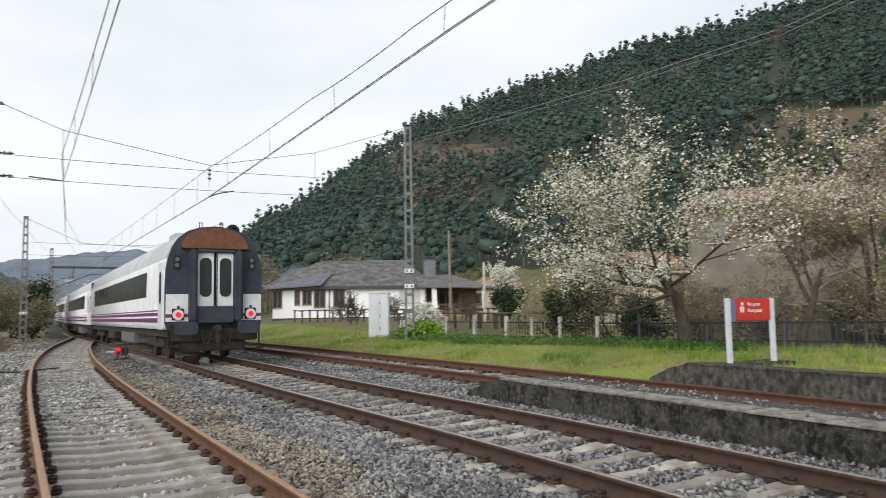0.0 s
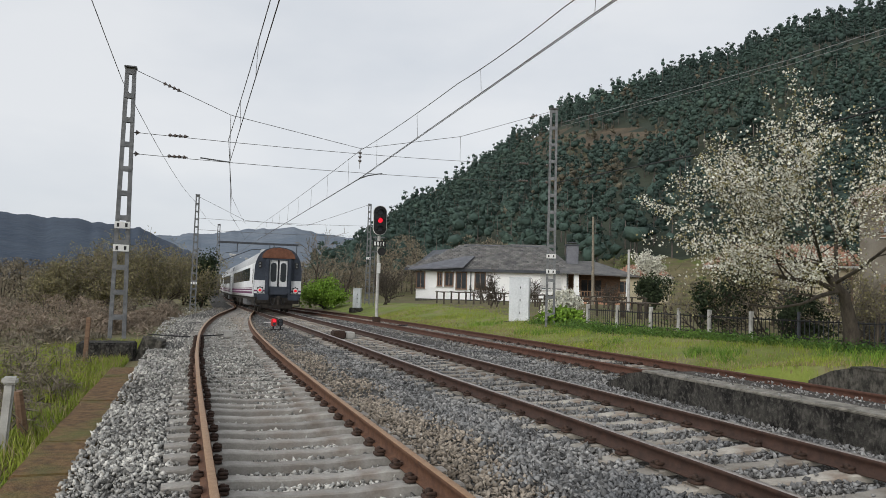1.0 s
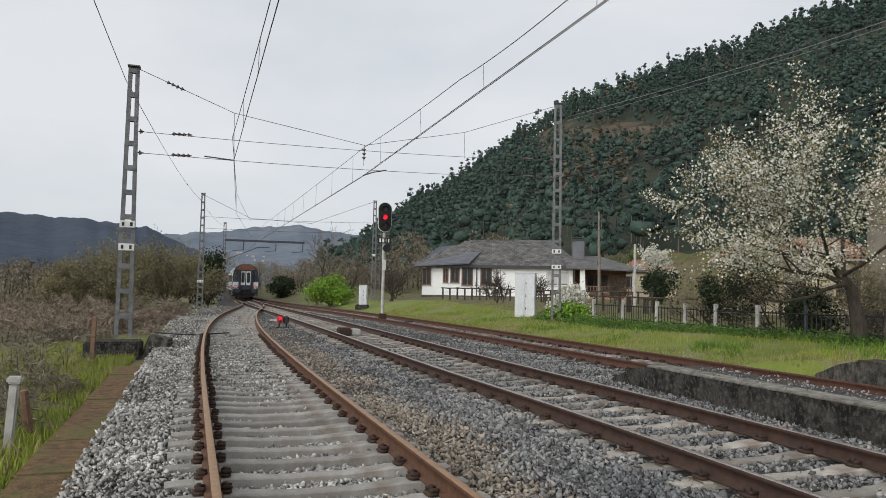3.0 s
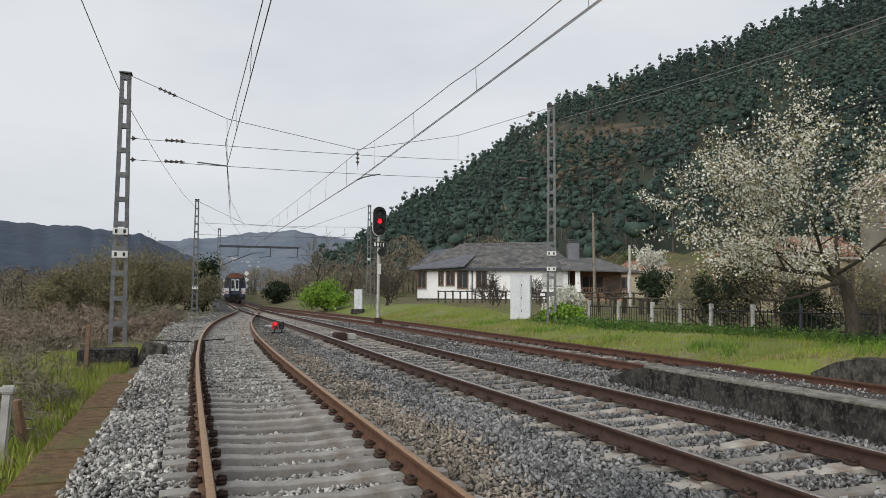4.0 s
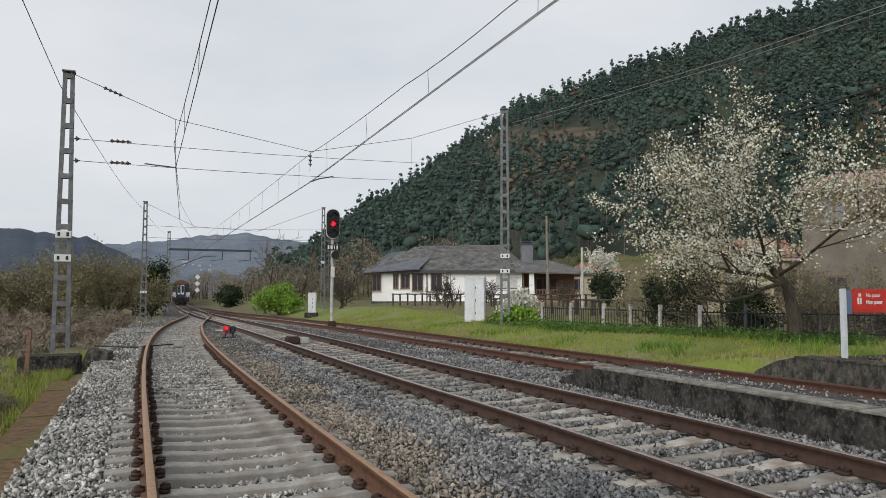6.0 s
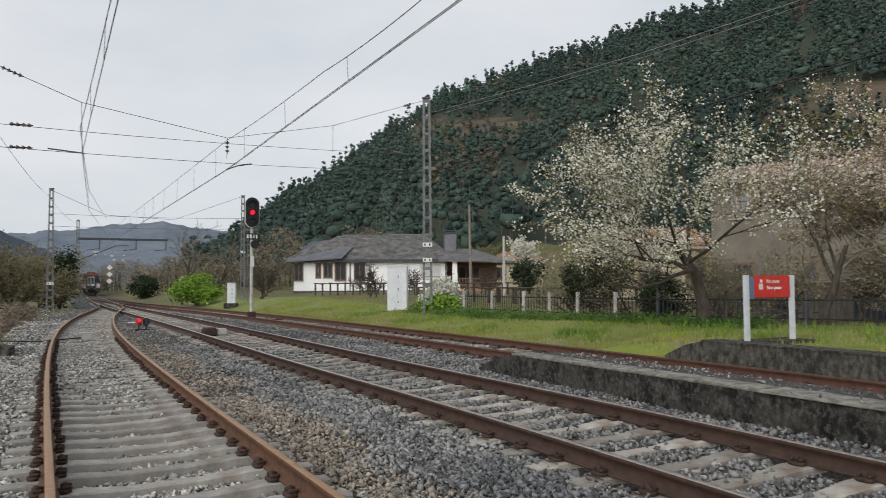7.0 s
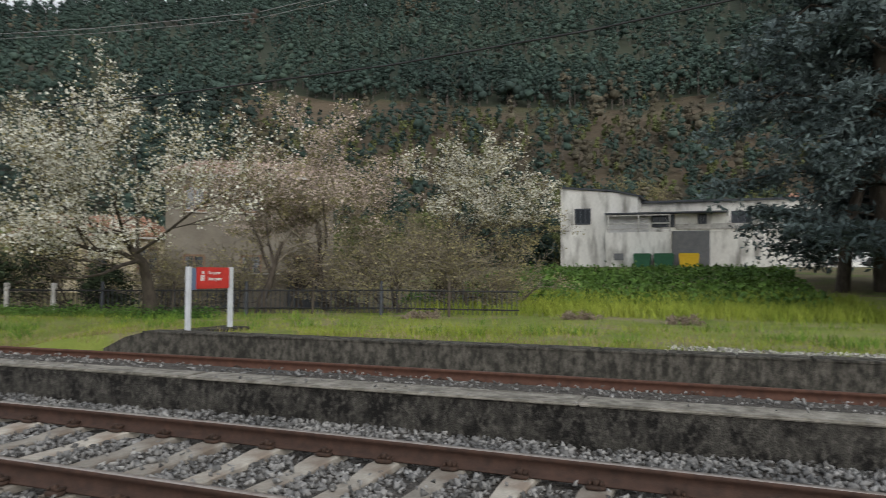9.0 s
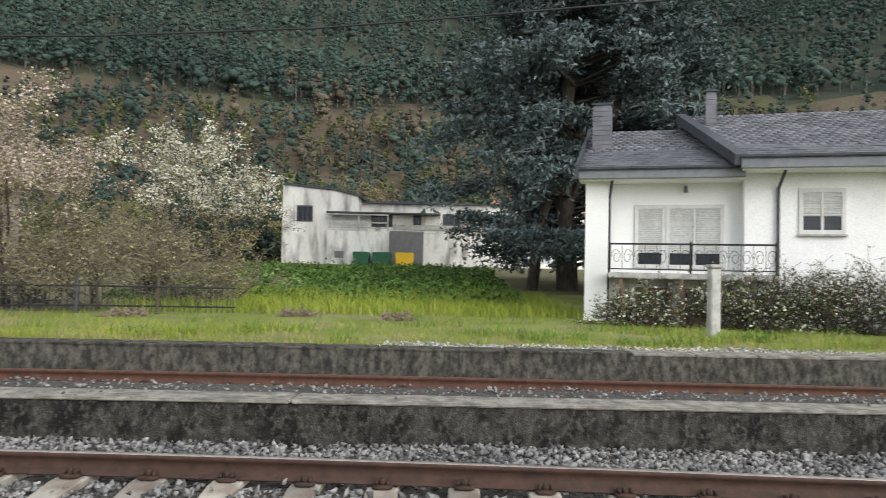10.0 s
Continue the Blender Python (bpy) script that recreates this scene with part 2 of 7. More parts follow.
M_trunk_far = mat("far_trunks", (0.10, 0.085, 0.075), (0.17, 0.15, 0.13), 2, 0.95, bump=0)


# ---- mesh tools ----
def link(name, me, material, parent=None, label=""):
    for mt in material if isinstance(material, (list, tuple)) else (material,):
        me.materials.append(mt)
    ob = new(name, me)
    if parent:
        ob.parent = parent
    if label:
        ob["label"] = label
    return ob


def part(name, bm, material, parent=None, label="", smooth=False):
    me = bpy.data.meshes.new(name)
    bm.to_mesh(me)
    bm.free()
    if smooth:
        for f in me.polygons:
            f.use_smooth = True
    return link(name, me, material, parent, label)


def thing(name, m, label, category, group="", kind=""):
    ob = new(name)
    ob.matrix_basis = m
    ob.empty_display_size = 0.2
    return tagged(ob, label, category, group, kind)


def soup(name, verts, faces, material, parent=None, label="", slots=None, smooth=False):
    """One mesh from arrays: verts (n, 3), faces (m, k) all with k corners."""
    verts, faces = np.asarray(verts, dtype=np.float32), np.asarray(faces, dtype=np.int32)
    me = bpy.data.meshes.new(name)
    me.vertices.add(len(verts))
    me.vertices.foreach_set("co", verts.ravel())
    k = faces.shape[1]
    me.loops.add(faces.size)
    me.loops.foreach_set("vertex_index", faces.ravel())
    me.polygons.add(len(faces))
    me.polygons.foreach_set("loop_start", np.arange(len(faces), dtype=np.int32) * k)
    if slots is not None:
        me.polygons.foreach_set("material_index", np.asarray(slots, dtype=np.int32))
    if smooth:
        me.polygons.foreach_set("use_smooth", np.ones(len(faces), dtype=bool))
    me.update(calc_edges=True)
    return link(name, me, material, parent, label)


def box(bm, x0, y0, z0, x1, y1, z1, bevel=0.0):
    r = bmesh.ops.create_cube(bm, size=1.0, matrix=Matrix.Translation(((x0 + x1) / 2, (y0 + y1) / 2, (z0 + z1) / 2)) @ Matrix.Diagonal((abs(x1 - x0), abs(y1 - y0), abs(z1 - z0), 1)))
    if bevel:
        es = {e for v in r["verts"] for e in v.link_edges}
        bmesh.ops.bevel(bm, geom=list(es), offset=bevel, segments=2, affect="EDGES")
    return r["verts"]


def boxes(*dims, bevel=0.0):
    bm = bmesh.new()
    for d in dims:
        box(bm, *d, bevel=bevel)
    return bm


def cyl(bm, a, b, r0, r1=None, n=10):
    a, b = Vector(a), Vector(b)
    d = b - a
    q = d.to_track_quat("Z", "Y").to_matrix().to_4x4()
    bmesh.ops.create_cone(bm, cap_ends=True, segments=n, radius1=r0, radius2=r0 if r1 is None else r1, depth=d.length, matrix=Matrix.Translation((a + b) / 2) @ q)
    return bm


def prism(bm, outline, y0, y1, axis="y"):
    """Extrudes an outline of (a, b): axis y: a is x, b is z; axis x: a is y, b is z; axis z: a is x, b is y."""
    def at(p, h):
        return {"y": (p[0], h, p[1]), "x": (h, p[0], p[1]), "z": (p[0], p[1], h)}[axis]
    lo = [bm.verts.new(at(p, y0)) for p in outline]
    hi = [bm.verts.new(at(p, y1)) for p in outline]
    k = len(outline)
    fs = [bm.faces.new(lo), bm.faces.new(hi[::-1])]
    for i in range(k):
        fs.append(bm.faces.new((lo[i], hi[i], hi[(i + 1) % k], lo[(i + 1) % k])))
    bmesh.ops.recalc_face_normals(bm, faces=fs)
    return bm


def sweep(outline, path, slot_of=None):
    """Verts, faces and slots of an outline (across, up) swept along a level path of (x, y, z)."""
    path = np.asarray(path, float)
    tan = np.gradient(path, axis=0)
    tan[:, 2] = 0
    tan /= np.linalg.norm(tan, axis=1)[:, None]
    side = np.stack([tan[:, 1], -tan[:, 0], 0 * tan[:, 0]], 1)
    k, n = len(outline), len(path)
    v = np.concatenate([path[:, None] + side[:, None] * np.array([[p[0]] for p in outline])[None] + np.array([[0, 0, p[1]] for p in outline])[None]], 1).reshape(-1, 3)
    f, s = [], []
    for i in range(n - 1):
        for j in range(k):
            a, b = i * k + j, i * k + (j + 1) % k
            f.append((a, a + k, b + k, b))
            s.append(slot_of(j) if slot_of else 0)
    return v, f, s


def tube(points, radii, n=5):
    """Verts and quads of a tapered tube through points."""
    pts = np.asarray(points, float)
    t = np.gradient(pts, axis=0)
    t /= np.linalg.norm(t, axis=1)[:, None] + 1e-9
    ref = np.where(np.abs(t[:, 2:3]) > 0.9, np.array([[1.0, 0, 0]]), np.array([[0, 0, 1.0]]))
    u = np.cross(t, ref)
    u /= np.linalg.norm(u, axis=1)[:, None] + 1e-9
    w = np.cross(t, u)
    ang = np.arange(n) * 2 * np.pi / n
    v = pts[:, None] + np.asarray(radii)[:, None, None] * (np.cos(ang)[None, :, None] * u[:, None] + np.sin(ang)[None, :, None] * w[:, None])
    i, j = np.meshgrid(np.arange(len(pts) - 1), np.arange(n), indexing="ij")
    a, b = i * n + j, i * n + (j + 1) % n
    return v.reshape(-1, 3), np.stack([a, b, b + n, a + n], -1).reshape(-1, 4)


def merge(pieces):
    vs, fs, k = [], [], 0
    for v, f in pieces:
        vs.append(np.asarray(v))
        fs.append(np.asarray(f) + k)
        k += len(v)
    return np.concatenate(vs), np.concatenate(fs)


def tufts(rng, centres, size, aspect=1.0, up=0.0, jitter=0.4):
    """A small bent quad at each centre, turned at random. aspect: length to width."""
    c = np.asarray(centres, float)
    n = len(c)
    a = rng.normal(size=(n, 3))
    a[:, 2] += up
    a /= np.linalg.norm(a, axis=1)[:, None]
    b = np.cross(a, rng.normal(size=(n, 3)))
    b /= np.linalg.norm(b, axis=1)[:, None] + 1e-9
    s = (np.asarray(size) * (1 + jitter * rng.uniform(-1, 1, n)))[:, None]
    L, Wd = a * s * aspect, b * s
    nrm = np.cross(a, b) * s * 0.35
    v = np.stack([c - L, c - 0.1 * L + Wd + nrm, c + L, c - 0.1 * L - Wd + nrm], 1).reshape(-1, 3)
    k = np.arange(n)[:, None] * 4
    f = np.concatenate([k + np.array([[0, 1, 2]]), k + np.array([[0, 2, 3]])], 0)
    return v, f


def wire(name, points, r, material, parent=None, sag=0.0, label=""):
    pts = []
    for a, b in zip(points[:-1], points[1:]):
        for i in range(12):
            u = i / 12
            p = [a[k] + (b[k] - a[k]) * u for k in range(3)]
            p[2] -= sag * 4 * u * (1 - u)
            pts.append(p)
    pts.append(points[-1])
    v, f = tube(pts, [r] * len(pts), 5)
    return soup(name, v, f, material, parent, label)


def interp(table, y):
    ys, xs = zip(*table)
    return np.interp(y, ys, xs)


# ---- ground ----
RIDGE = [(-180, 0.05), (-120, 0.0), (4, 0.0), (8, 0.004), (11.4, 0.034), (15.9, 0.097), (20.2, 0.138), (24.7, 0.200), (29, 0.245), (37.3, 0.291), (44.9, 0.326), (50.8, 0.341), (58, 0.36), (75, 0.375), (100, 0.38), (130, 0.33), (180, 0.05)]
RIDGE_R = 480.0


def wobble(x, y, s, seed=0.0):
    """Cheap smooth unevenness between -1 and 1."""
    return (np.sin(x / s * 1.3 + seed) * np.sin(y / s * 1.1 + 2.1 * seed) + 0.6 * np.sin(x / s * 2.7 + y / s * 1.9 + seed * 3) + 0.4 * np.sin(y / s * 4.3 - x / s * 3.1 + seed)) / 2


def step(x, a, b):
    u = np.clip((x - a) / (b - a), 0, 1)
    return u * u * (3 - 2 * u)


def grade(y):
    """The line falls gently as it leaves the station."""
    return -0.36 * step(np.asarray(y, float), 14, 82)


def ground_z(x, y):
    x, y = np.asarray(x, float), np.asarray(y, float)
    bed = -0.5
    left = -0.55 - 0.5 * step(-x, 2.5, 8) - 0.6 * step(-x, 8, 40) + 0.05 * wobble(x, y, 1.7)
    z = np.where(x < 5, bed + (left - bed) * step(-x, 0.6, 1.9), bed)
    behind = 0.20 + 0.03 * wobble(x, y, 2.3)
    edge = interp([(-80, 11.9), (11.0, 11.9), (12.6, 10.9), (30, 10.8), (60, 10.6), (90, 8.4), (140, 8.5)], y)
    ahead = -0.28 + 0.42 * step(x, 10.9, 15.5) + 0.03 * wobble(x, y, 2.3)
    grass = behind + (ahead - behind) * step(y, 11.0, 14.5)
    z = np.where(x > 8, bed + (grass - bed) * step(x - edge, -0.1, 0.35), z)
    az = np.degrees(np.arctan2(x, y))
    r = np.hypot(x, y)
    z = z + grade(y) * (1 - step(x, 10.5, 15))
    rise = 1.76 * step(x, 24, 56) * step(az, 50, 62) + 0.5 * step(r, 30, 62) * step(az, 12, 20) * (1 - step(az, 50, 62))
    z = z + rise + step(r, 60, 200) * 0.5 * wobble(x, y, 37, 1.0)
    sky = np.interp(az, [a for a, _ in RIDGE], [b for _, b in RIDGE])
    up = np.clip((r - 95) / (RIDGE_R - 95), 0, 1)
    hill = sky * RIDGE_R * (0.75 * up + 0.25 * step(up, 0, 1)) * (1 - step(r, 760, 1500))
    hill = hill * (1 + 0.05 * wobble(x, y, 55, 2.0) * step(up, 0.0, 0.4) * (1 - step(up, 0.7, 1.0)))
    return z + hill


def cleared(x, y, z):
    """Felled or scrubby ground: the foot of the slope behind the gardens and a patch high on the hill."""
    az, r = np.degrees(np.arctan2(x, y)), np.hypot(x, y)
    el = np.degrees(np.arctan2(z - 1.5, r))
    edge = 12.8 + 0.7 * wobble(x, y, 28, 3.0)
    foot = (az > 50 + 5 * wobble(x, y, 35)) & (el < edge)
    patch = (((az - 31.5) / 6.5) ** 2 + ((el - 11.6) / 1.0) ** 2) < 1 + 0.6 * wobble(x, y, 14, 8.0)
    return foot | patch


def build_ground():
    u = np.linspace(-1, 1, 330)
    a = 4200 / np.sinh(9) * np.sinh(9 * u)
    xs, ys = a + 9.0, a + 12.0
    gx, gy = np.meshgrid(xs, ys, indexing="ij")
    v = np.stack([gx, gy, ground_z(gx, gy)], -1).reshape(-1, 3)
    n = len(u)
    i, j = np.meshgrid(np.arange(n - 1), np.arange(n - 1), indexing="ij")
    k = i * n + j
    f = np.stack([k, k + n, k + n + 1, k + 1], -1).reshape(-1, 4)
    c = v[f].mean(1)
    r = np.hypot(c[:, 0], c[:, 1])
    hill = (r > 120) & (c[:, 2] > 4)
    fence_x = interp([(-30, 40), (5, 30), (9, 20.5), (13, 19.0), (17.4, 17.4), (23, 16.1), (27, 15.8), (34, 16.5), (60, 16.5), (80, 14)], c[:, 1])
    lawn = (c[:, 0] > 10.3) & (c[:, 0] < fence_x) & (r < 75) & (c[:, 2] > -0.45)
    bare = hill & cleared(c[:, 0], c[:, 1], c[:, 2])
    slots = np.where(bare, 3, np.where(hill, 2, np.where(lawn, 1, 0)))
    ob = soup("ground", v, f, [M_scrub_soil, M_lawn, M_forest_floor_shaded, M_cleared], None, "", slots, smooth=True)
    tagged(ob, "scrubby soil, grass and wooded hillside beside the railway", "ground", kind="structure")


M_scrub_soil = mat("scrub_soil", (0.10, 0.085, 0.045), (0.17, 0.145, 0.075), 0.35, 0.95, fine=6, bump=0.6, stain=((0.11, 0.15, 0.03), 0.5, 0.8), bump_d=0.05)
M_lawn = mat("lawn_soil", (0.13, 0.175, 0.03), (0.21, 0.24, 0.055), 0.5, 0.95, fine=14, bump=0.6, stain=((0.24, 0.20, 0.13), 0.6, 0.85), bump_d=0.05)
M_cleared = mat("cleared_slope", (0.060, 0.050, 0.032), (0.125, 0.094, 0.062), 0.06, 0.95, fine=0.9, bump=0.8, stain=((0.065, 0.08, 0.035), 0.035, 0.9), bump_d=0.5)
# Coloured near black so the gaps between the crowns read as shade.
M_forest_floor_shaded = mat("shaded_forest_floor", (0.022, 0.034, 0.023), (0.048, 0.055, 0.034), 0.018, 0.95, fine=0.4, bump=0.6, bump_d=0.5)
build_ground()


def far_ridge(name, radius, a0, a1, skyline, seed, material, label):
    """A wooded ridge line far off, as a slope that rises to its crest and falls behind it."""
    rng = np.random.default_rng(seed)
    az = np.linspace(a0, a1, 420)
    crest = np.interp(az, [p[0] for p in skyline], [p[1] for p in skyline]) * radius
    crest = crest + np.convolve(rng.normal(0, radius * 0.0016, len(az)), np.ones(3) / 3, "same")
    rows = []
    for d, h in ((0.62, -0.02), (0.75, 0.35), (0.88, 0.72), (1.0, 1.0), (1.2, 0.8), (1.5, 0.0)):
        s, c = np.sin(np.radians(az)), np.cos(np.radians(az))
        bump = 1 + 0.05 * np.sin(az * 0.9 + d * 9) + 0.03 * np.sin(az * 2.3 + d * 17)
        rows.append(np.stack([s * radius * d, c * radius * d, crest * h * (bump if 0 < h < 1 else 1) - 4], 1))
    v = np.concatenate(rows)
    n = len(az)
    i, j = np.meshgrid(np.arange(len(rows) - 1), np.arange(n - 1), indexing="ij")
    k = i * n + j
    f = np.stack([k, k + 1, k + n + 1, k + n], -1).reshape(-1, 4)
    tagged(soup(name, v, f, material, smooth=True), label, "hill", kind="structure")


far_ridge("backdrop_far_hill", 2600, -45, 40, [(-45, 0.06), (-8, 0.055), (-2, 0.062), (2, 0.071), (5, 0.079), (7.5, 0.081), (10, 0.074), (14, 0.068), (40, 0.06)], 5, M_hill_haze_tint, "wooded hills at the end of the valley, blue haze painted in")
far_ridge("backdrop_near_hill", 1400, -80, 3, [(-80, 0.13), (-40, 0.11), (-20, 0.092), (-11.8, 0.082), (-6, 0.078), (-3, 0.07), (0, 0.045), (3, 0.0)], 6, M_far_hill_haze_tint, "dark wooded hill across the valley, tinted blue for haze")

# ---- tracks ----
GAUGE = 1.735
NEAR = [(-12, 1.2), (0, 1.066), (5, 1.024), (10, 0.995), (14, 0.985), (20, 1.06), (26, 1.24), (31, 1.52), (40, 2.18), (52, 3.45), (62, 4.55), (72, 5.05), (82, 5.2), (200, 6.2)]
MAIN = [(-40, 0.2), (-12, 3.75), (-8, 4.31), (-4, 4.75), (0, 5.05), (4, 5.2), (8, 5.21), (12, 5.07), (16, 5.02), (30, 5.05), (60, 5.1), (85, 5.3), (110, 5.8), (131, 6.45), (160, 7.6), (200, 9.7), (300, 17.0), (420, 29.0)]
SIDING = [(-50, 7.4), (-12, 9.27), (-5, 9.56), (0, 9.67), (5, 9.68), (10, 9.6), (14, 9.47), (20, 9.3), (30, 9.2), (42, 9.0), (60, 8.2), (80, 7.0), (100, 6.0), (112, 5.9)]


def line(table, y0, y1, dy=0.5, soft=7.0):
    """A smoothed centre line of (x, y, 0) with even steps in y."""
    y = np.arange(y0, y1 + dy / 2, dy)
    w = np.linspace(-soft, soft, 15)
    k = np.cos(w / soft * np.pi / 2)
    x = sum(ki * interp(table, y + wi) for ki, wi in zip(k, w)) / k.sum()
    return np.stack([x, y, grade(y)], 1)


def offset(path, d, dz=0.0):
    t = np.gradient(path, axis=0)
    t /= np.linalg.norm(t, axis=1)[:, None]
    return path + np.stack([t[:, 1] * d, -t[:, 0] * d, 0 * d + dz + 0 * t[:, 0]], 1)


RAIL = [(-0.036, -0.035), (-0.033, -0.004), (-0.026, 0.0), (0.026, 0.0), (0.033, -0.004), (0.036, -0.035), (0.009, -0.05), (0.009, -0.14), (0.07, -0.155), (0.07, -0.168), (-0.07, -0.168), (-0.07, -0.155), (-0.009, -0.14), (-0.009, -0.05)]


def sleeper_mesh(name, w, l, h, material):
    bm = bmesh.new()
    # one block: flat rail seats, a slightly sunken waist and dropped ends
    rows = []
    for x, dz, dw in ((-l / 2, -0.03, 0), (-l / 2 + 0.35, -0.012, 0), (-GAUGE / 2 - 0.15, 0, 0.01), (-GAUGE / 2 + 0.2, 0, 0.01), (-0.3, -0.028, -0.012), (0.3, -0.028, -0.012), (GAUGE / 2 - 0.2, 0, 0.01), (GAUGE / 2 + 0.15, 0, 0.01), (l / 2 - 0.35, -0.012, 0), (l / 2, -0.03, 0)):
        k = w / 2 + dw
        rows.append([bm.verts.new((x, y, z)) for y, z in ((-k - 0.006, -h), (k + 0.006, -h), (k, dz - 0.012), (k - 0.012, dz), (-k + 0.012, dz), (-k, dz - 0.012))])
    for a, b in zip(rows[:-1], rows[1:]):
        for j in range(6):
            bm.faces.new((a[j], a[(j + 1) % 6], b[(j + 1) % 6], b[j]))
    bm.faces.new(rows[0][::-1])
    bm.faces.new(rows[-1])
    bmesh.ops.recalc_face_normals(bm, faces=bm.faces[:])
    me = bpy.data.meshes.new(name)
    bm.to_mesh(me)
    bm.free()
    me.materials.append(material)
    return me


def build_track(name, label, table, y0, y1, side_mat, top_mat, sleeper_mat, spacing, sink, sl_y0, sl_y1, seed):
    path = line(table, y0, y1, soft=3.0 if table is MAIN else 7.0)
    root = thing(name, Matrix(), label, "railway track", kind="structure")
    for s in (-1, 1):
        v, f, sl = sweep(RAIL, offset(path, s * GAUGE / 2), lambda j: 1 if j in (1, 2, 3) else 0)
        soup("rail", v, f, [side_mat, top_mat], root, slots=sl)
    me = sleeper_mesh("sleeper", 0.17 if table is NEAR else 0.22, 2.5, 0.2, sleeper_mat)
    rng = random.Random(seed)
    y, clips = sl_y0, []
    tx = np.gradient(path[:, 0], path[:, 1])
    while y < sl_y1:
        x = float(np.interp(y, path[:, 1], path[:, 0]))
        ang = -math.atan(float(np.interp(y, path[:, 1], tx)))
        m = Matrix.Translation((x + rng.uniform(-0.02, 0.02), y + rng.uniform(-0.012, 0.012), float(grade(y)) - 0.172 - sink * rng.random())) @ Matrix.Rotation(ang + rng.uniform(-0.006, 0.006), 4, "Z") @ Matrix.Rotation(rng.uniform(-0.01, 0.01), 4, "Y")
        ob = new("sleeper", me)
        ob.parent = root
        ob.matrix_basis = m
        if y < 24:
            for rs in (-1, 1):
                for cs in (-1, 1):
                    c = m @ Vector((rs * GAUGE / 2 + cs * 0.1, 0, 0.0))
                    clips.append((c, ang))
        y += spacing
    bm = bmesh.new()
    bmesh.ops.create_cube(bm, size=1.0)
    bmesh.ops.bevel(bm, geom=bm.edges[:], offset=0.22, segments=1, affect="EDGES")
    bmesh.ops.triangulate(bm, faces=bm.faces[:])
    base = np.array([v.co[:] for v in bm.verts])
    tri = np.array([[v.index for v in f.verts] for f in bm.faces])
    bm.free()
    pcs = []
    for c, ang in clips:
        for dx, dy, dz, sx, sy, sz in ((0, 0, 0.018, 0.10, 0.15, 0.036), (0, 0.0, 0.055, 0.045, 0.045, 0.055), (0.01, 0.045, 0.048, 0.085, 0.026, 0.03), (0.01, -0.045, 0.048, 0.085, 0.026, 0.03)):
            pcs.append((base * (sx, sy, sz) + np.array([c.x + dx, c.y + dy, c.z + dz]), tri))
    if pcs:
        v, f = merge(pcs)
        tagged(soup("rail_clips", v, f, M_clip, root, "rusty spring clips and bolts"), kind="stuff")
    return path


near_path = build_track("siding_track", "rust-coloured rails on concrete sleepers curving into a switch", NEAR, -8, 84, M_rail_rust, M_rail_top, M_sleeper, 0.5125, 0.012, -7.8, 62, 3)
main_path = build_track("main_track", "brown main line rails on worn concrete sleepers", MAIN, -40, 420, M_rail_dark, M_rail_steel, M_sleeper_main, 0.6, 0.010, -9.0, 90, 4)
third_path = build_track("platform_track", "rusty rails of the track between two low platforms", SIDING, -45, 112, M_rail_mid, M_rail_mid, M_sleeper_main, 0.6, 0.04, -12.0, 62, 5)


def dip(x, y):
    """Ballast lies lower between the rails of the near track."""
    c = np.interp(y, near_path[:, 1], near_path[:, 0])
    return -0.055 * np.exp(-(((x - c) / 1.2) ** 8)) * (1 - step(y, 10, 14))


def build_ballast():
    """Ballast bed from kerb to grass, heaped slightly between the tracks."""
    ys = np.concatenate([np.arange(-45, -10, 2.0), np.arange(-10, 40, 0.4), np.arange(40, 130, 2.0), np.arange(130, 421, 10)])
    us = np.linspace(0, 1, 64)
    x0 = interp([(-60, -0.95), (14, -1.0), (25, -1.2), (45, -0.6), (62, 1.5), (80, 2.4), (200, 4.0), (300, 13.5), (420, 25.5)], ys)
    x1 = interp([(-80, 11.8), (11.0, 11.8), (12.6, 11.3), (30, 11.3), (60, 11.0), (90, 9.0), (140, 9.4), (200, 12.5), (300, 20.0), (420, 32.0)], ys)
    gx = x0[:, None] + (x1 - x0)[:, None] * us[None]
    gy = ys[:, None] + 0 * gx
    n_c = np.interp(ys, near_path[:, 1], near_path[:, 0])
    m_c = np.interp(ys, main_path[:, 1], main_path[:, 0])
    z = -0.235 + 0.022 * wobble(gx, gy, 0.9) + 0.012 * wobble(gx, gy, 0.31, 4.0)
    z = z + 0.05 * np.exp(-((gx - (n_c + m_c)[:, None] / 2) / 0.5) ** 2)
    z = np.where(gx > 8.3, z - 0.01, z)
    z = z + grade(gy) + dip(gx, gy)
    z[:, 0] -= 0.35
    z[:, 1] -= 0.08
    z[:, -1] -= 0.3
    v = np.stack([gx, gy, z], -1).reshape(-1, 3)
    n = len(us)
    i, j = np.meshgrid(np.arange(len(ys) - 1), np.arange(n - 1), indexing="ij")
    k = i * n + j
    f = np.stack([k, k + 1, k + n + 1, k + n], -1).reshape(-1, 4)
    c = v[f].mean(1)
    brown = (c[:, 0] > np.interp(c[:, 1], ys, (n_c * 0.45 + m_c * 0.55)))
    ob = soup("ballast_bed", v, f, [M_ballast_shaded, M_ballast_main_shaded], slots=brown.astype(int), smooth=True)
    tagged(ob, "grey crushed-stone ballast under the tracks, darkened for shade between stones", "ballast", kind="structure")


build_ballast()


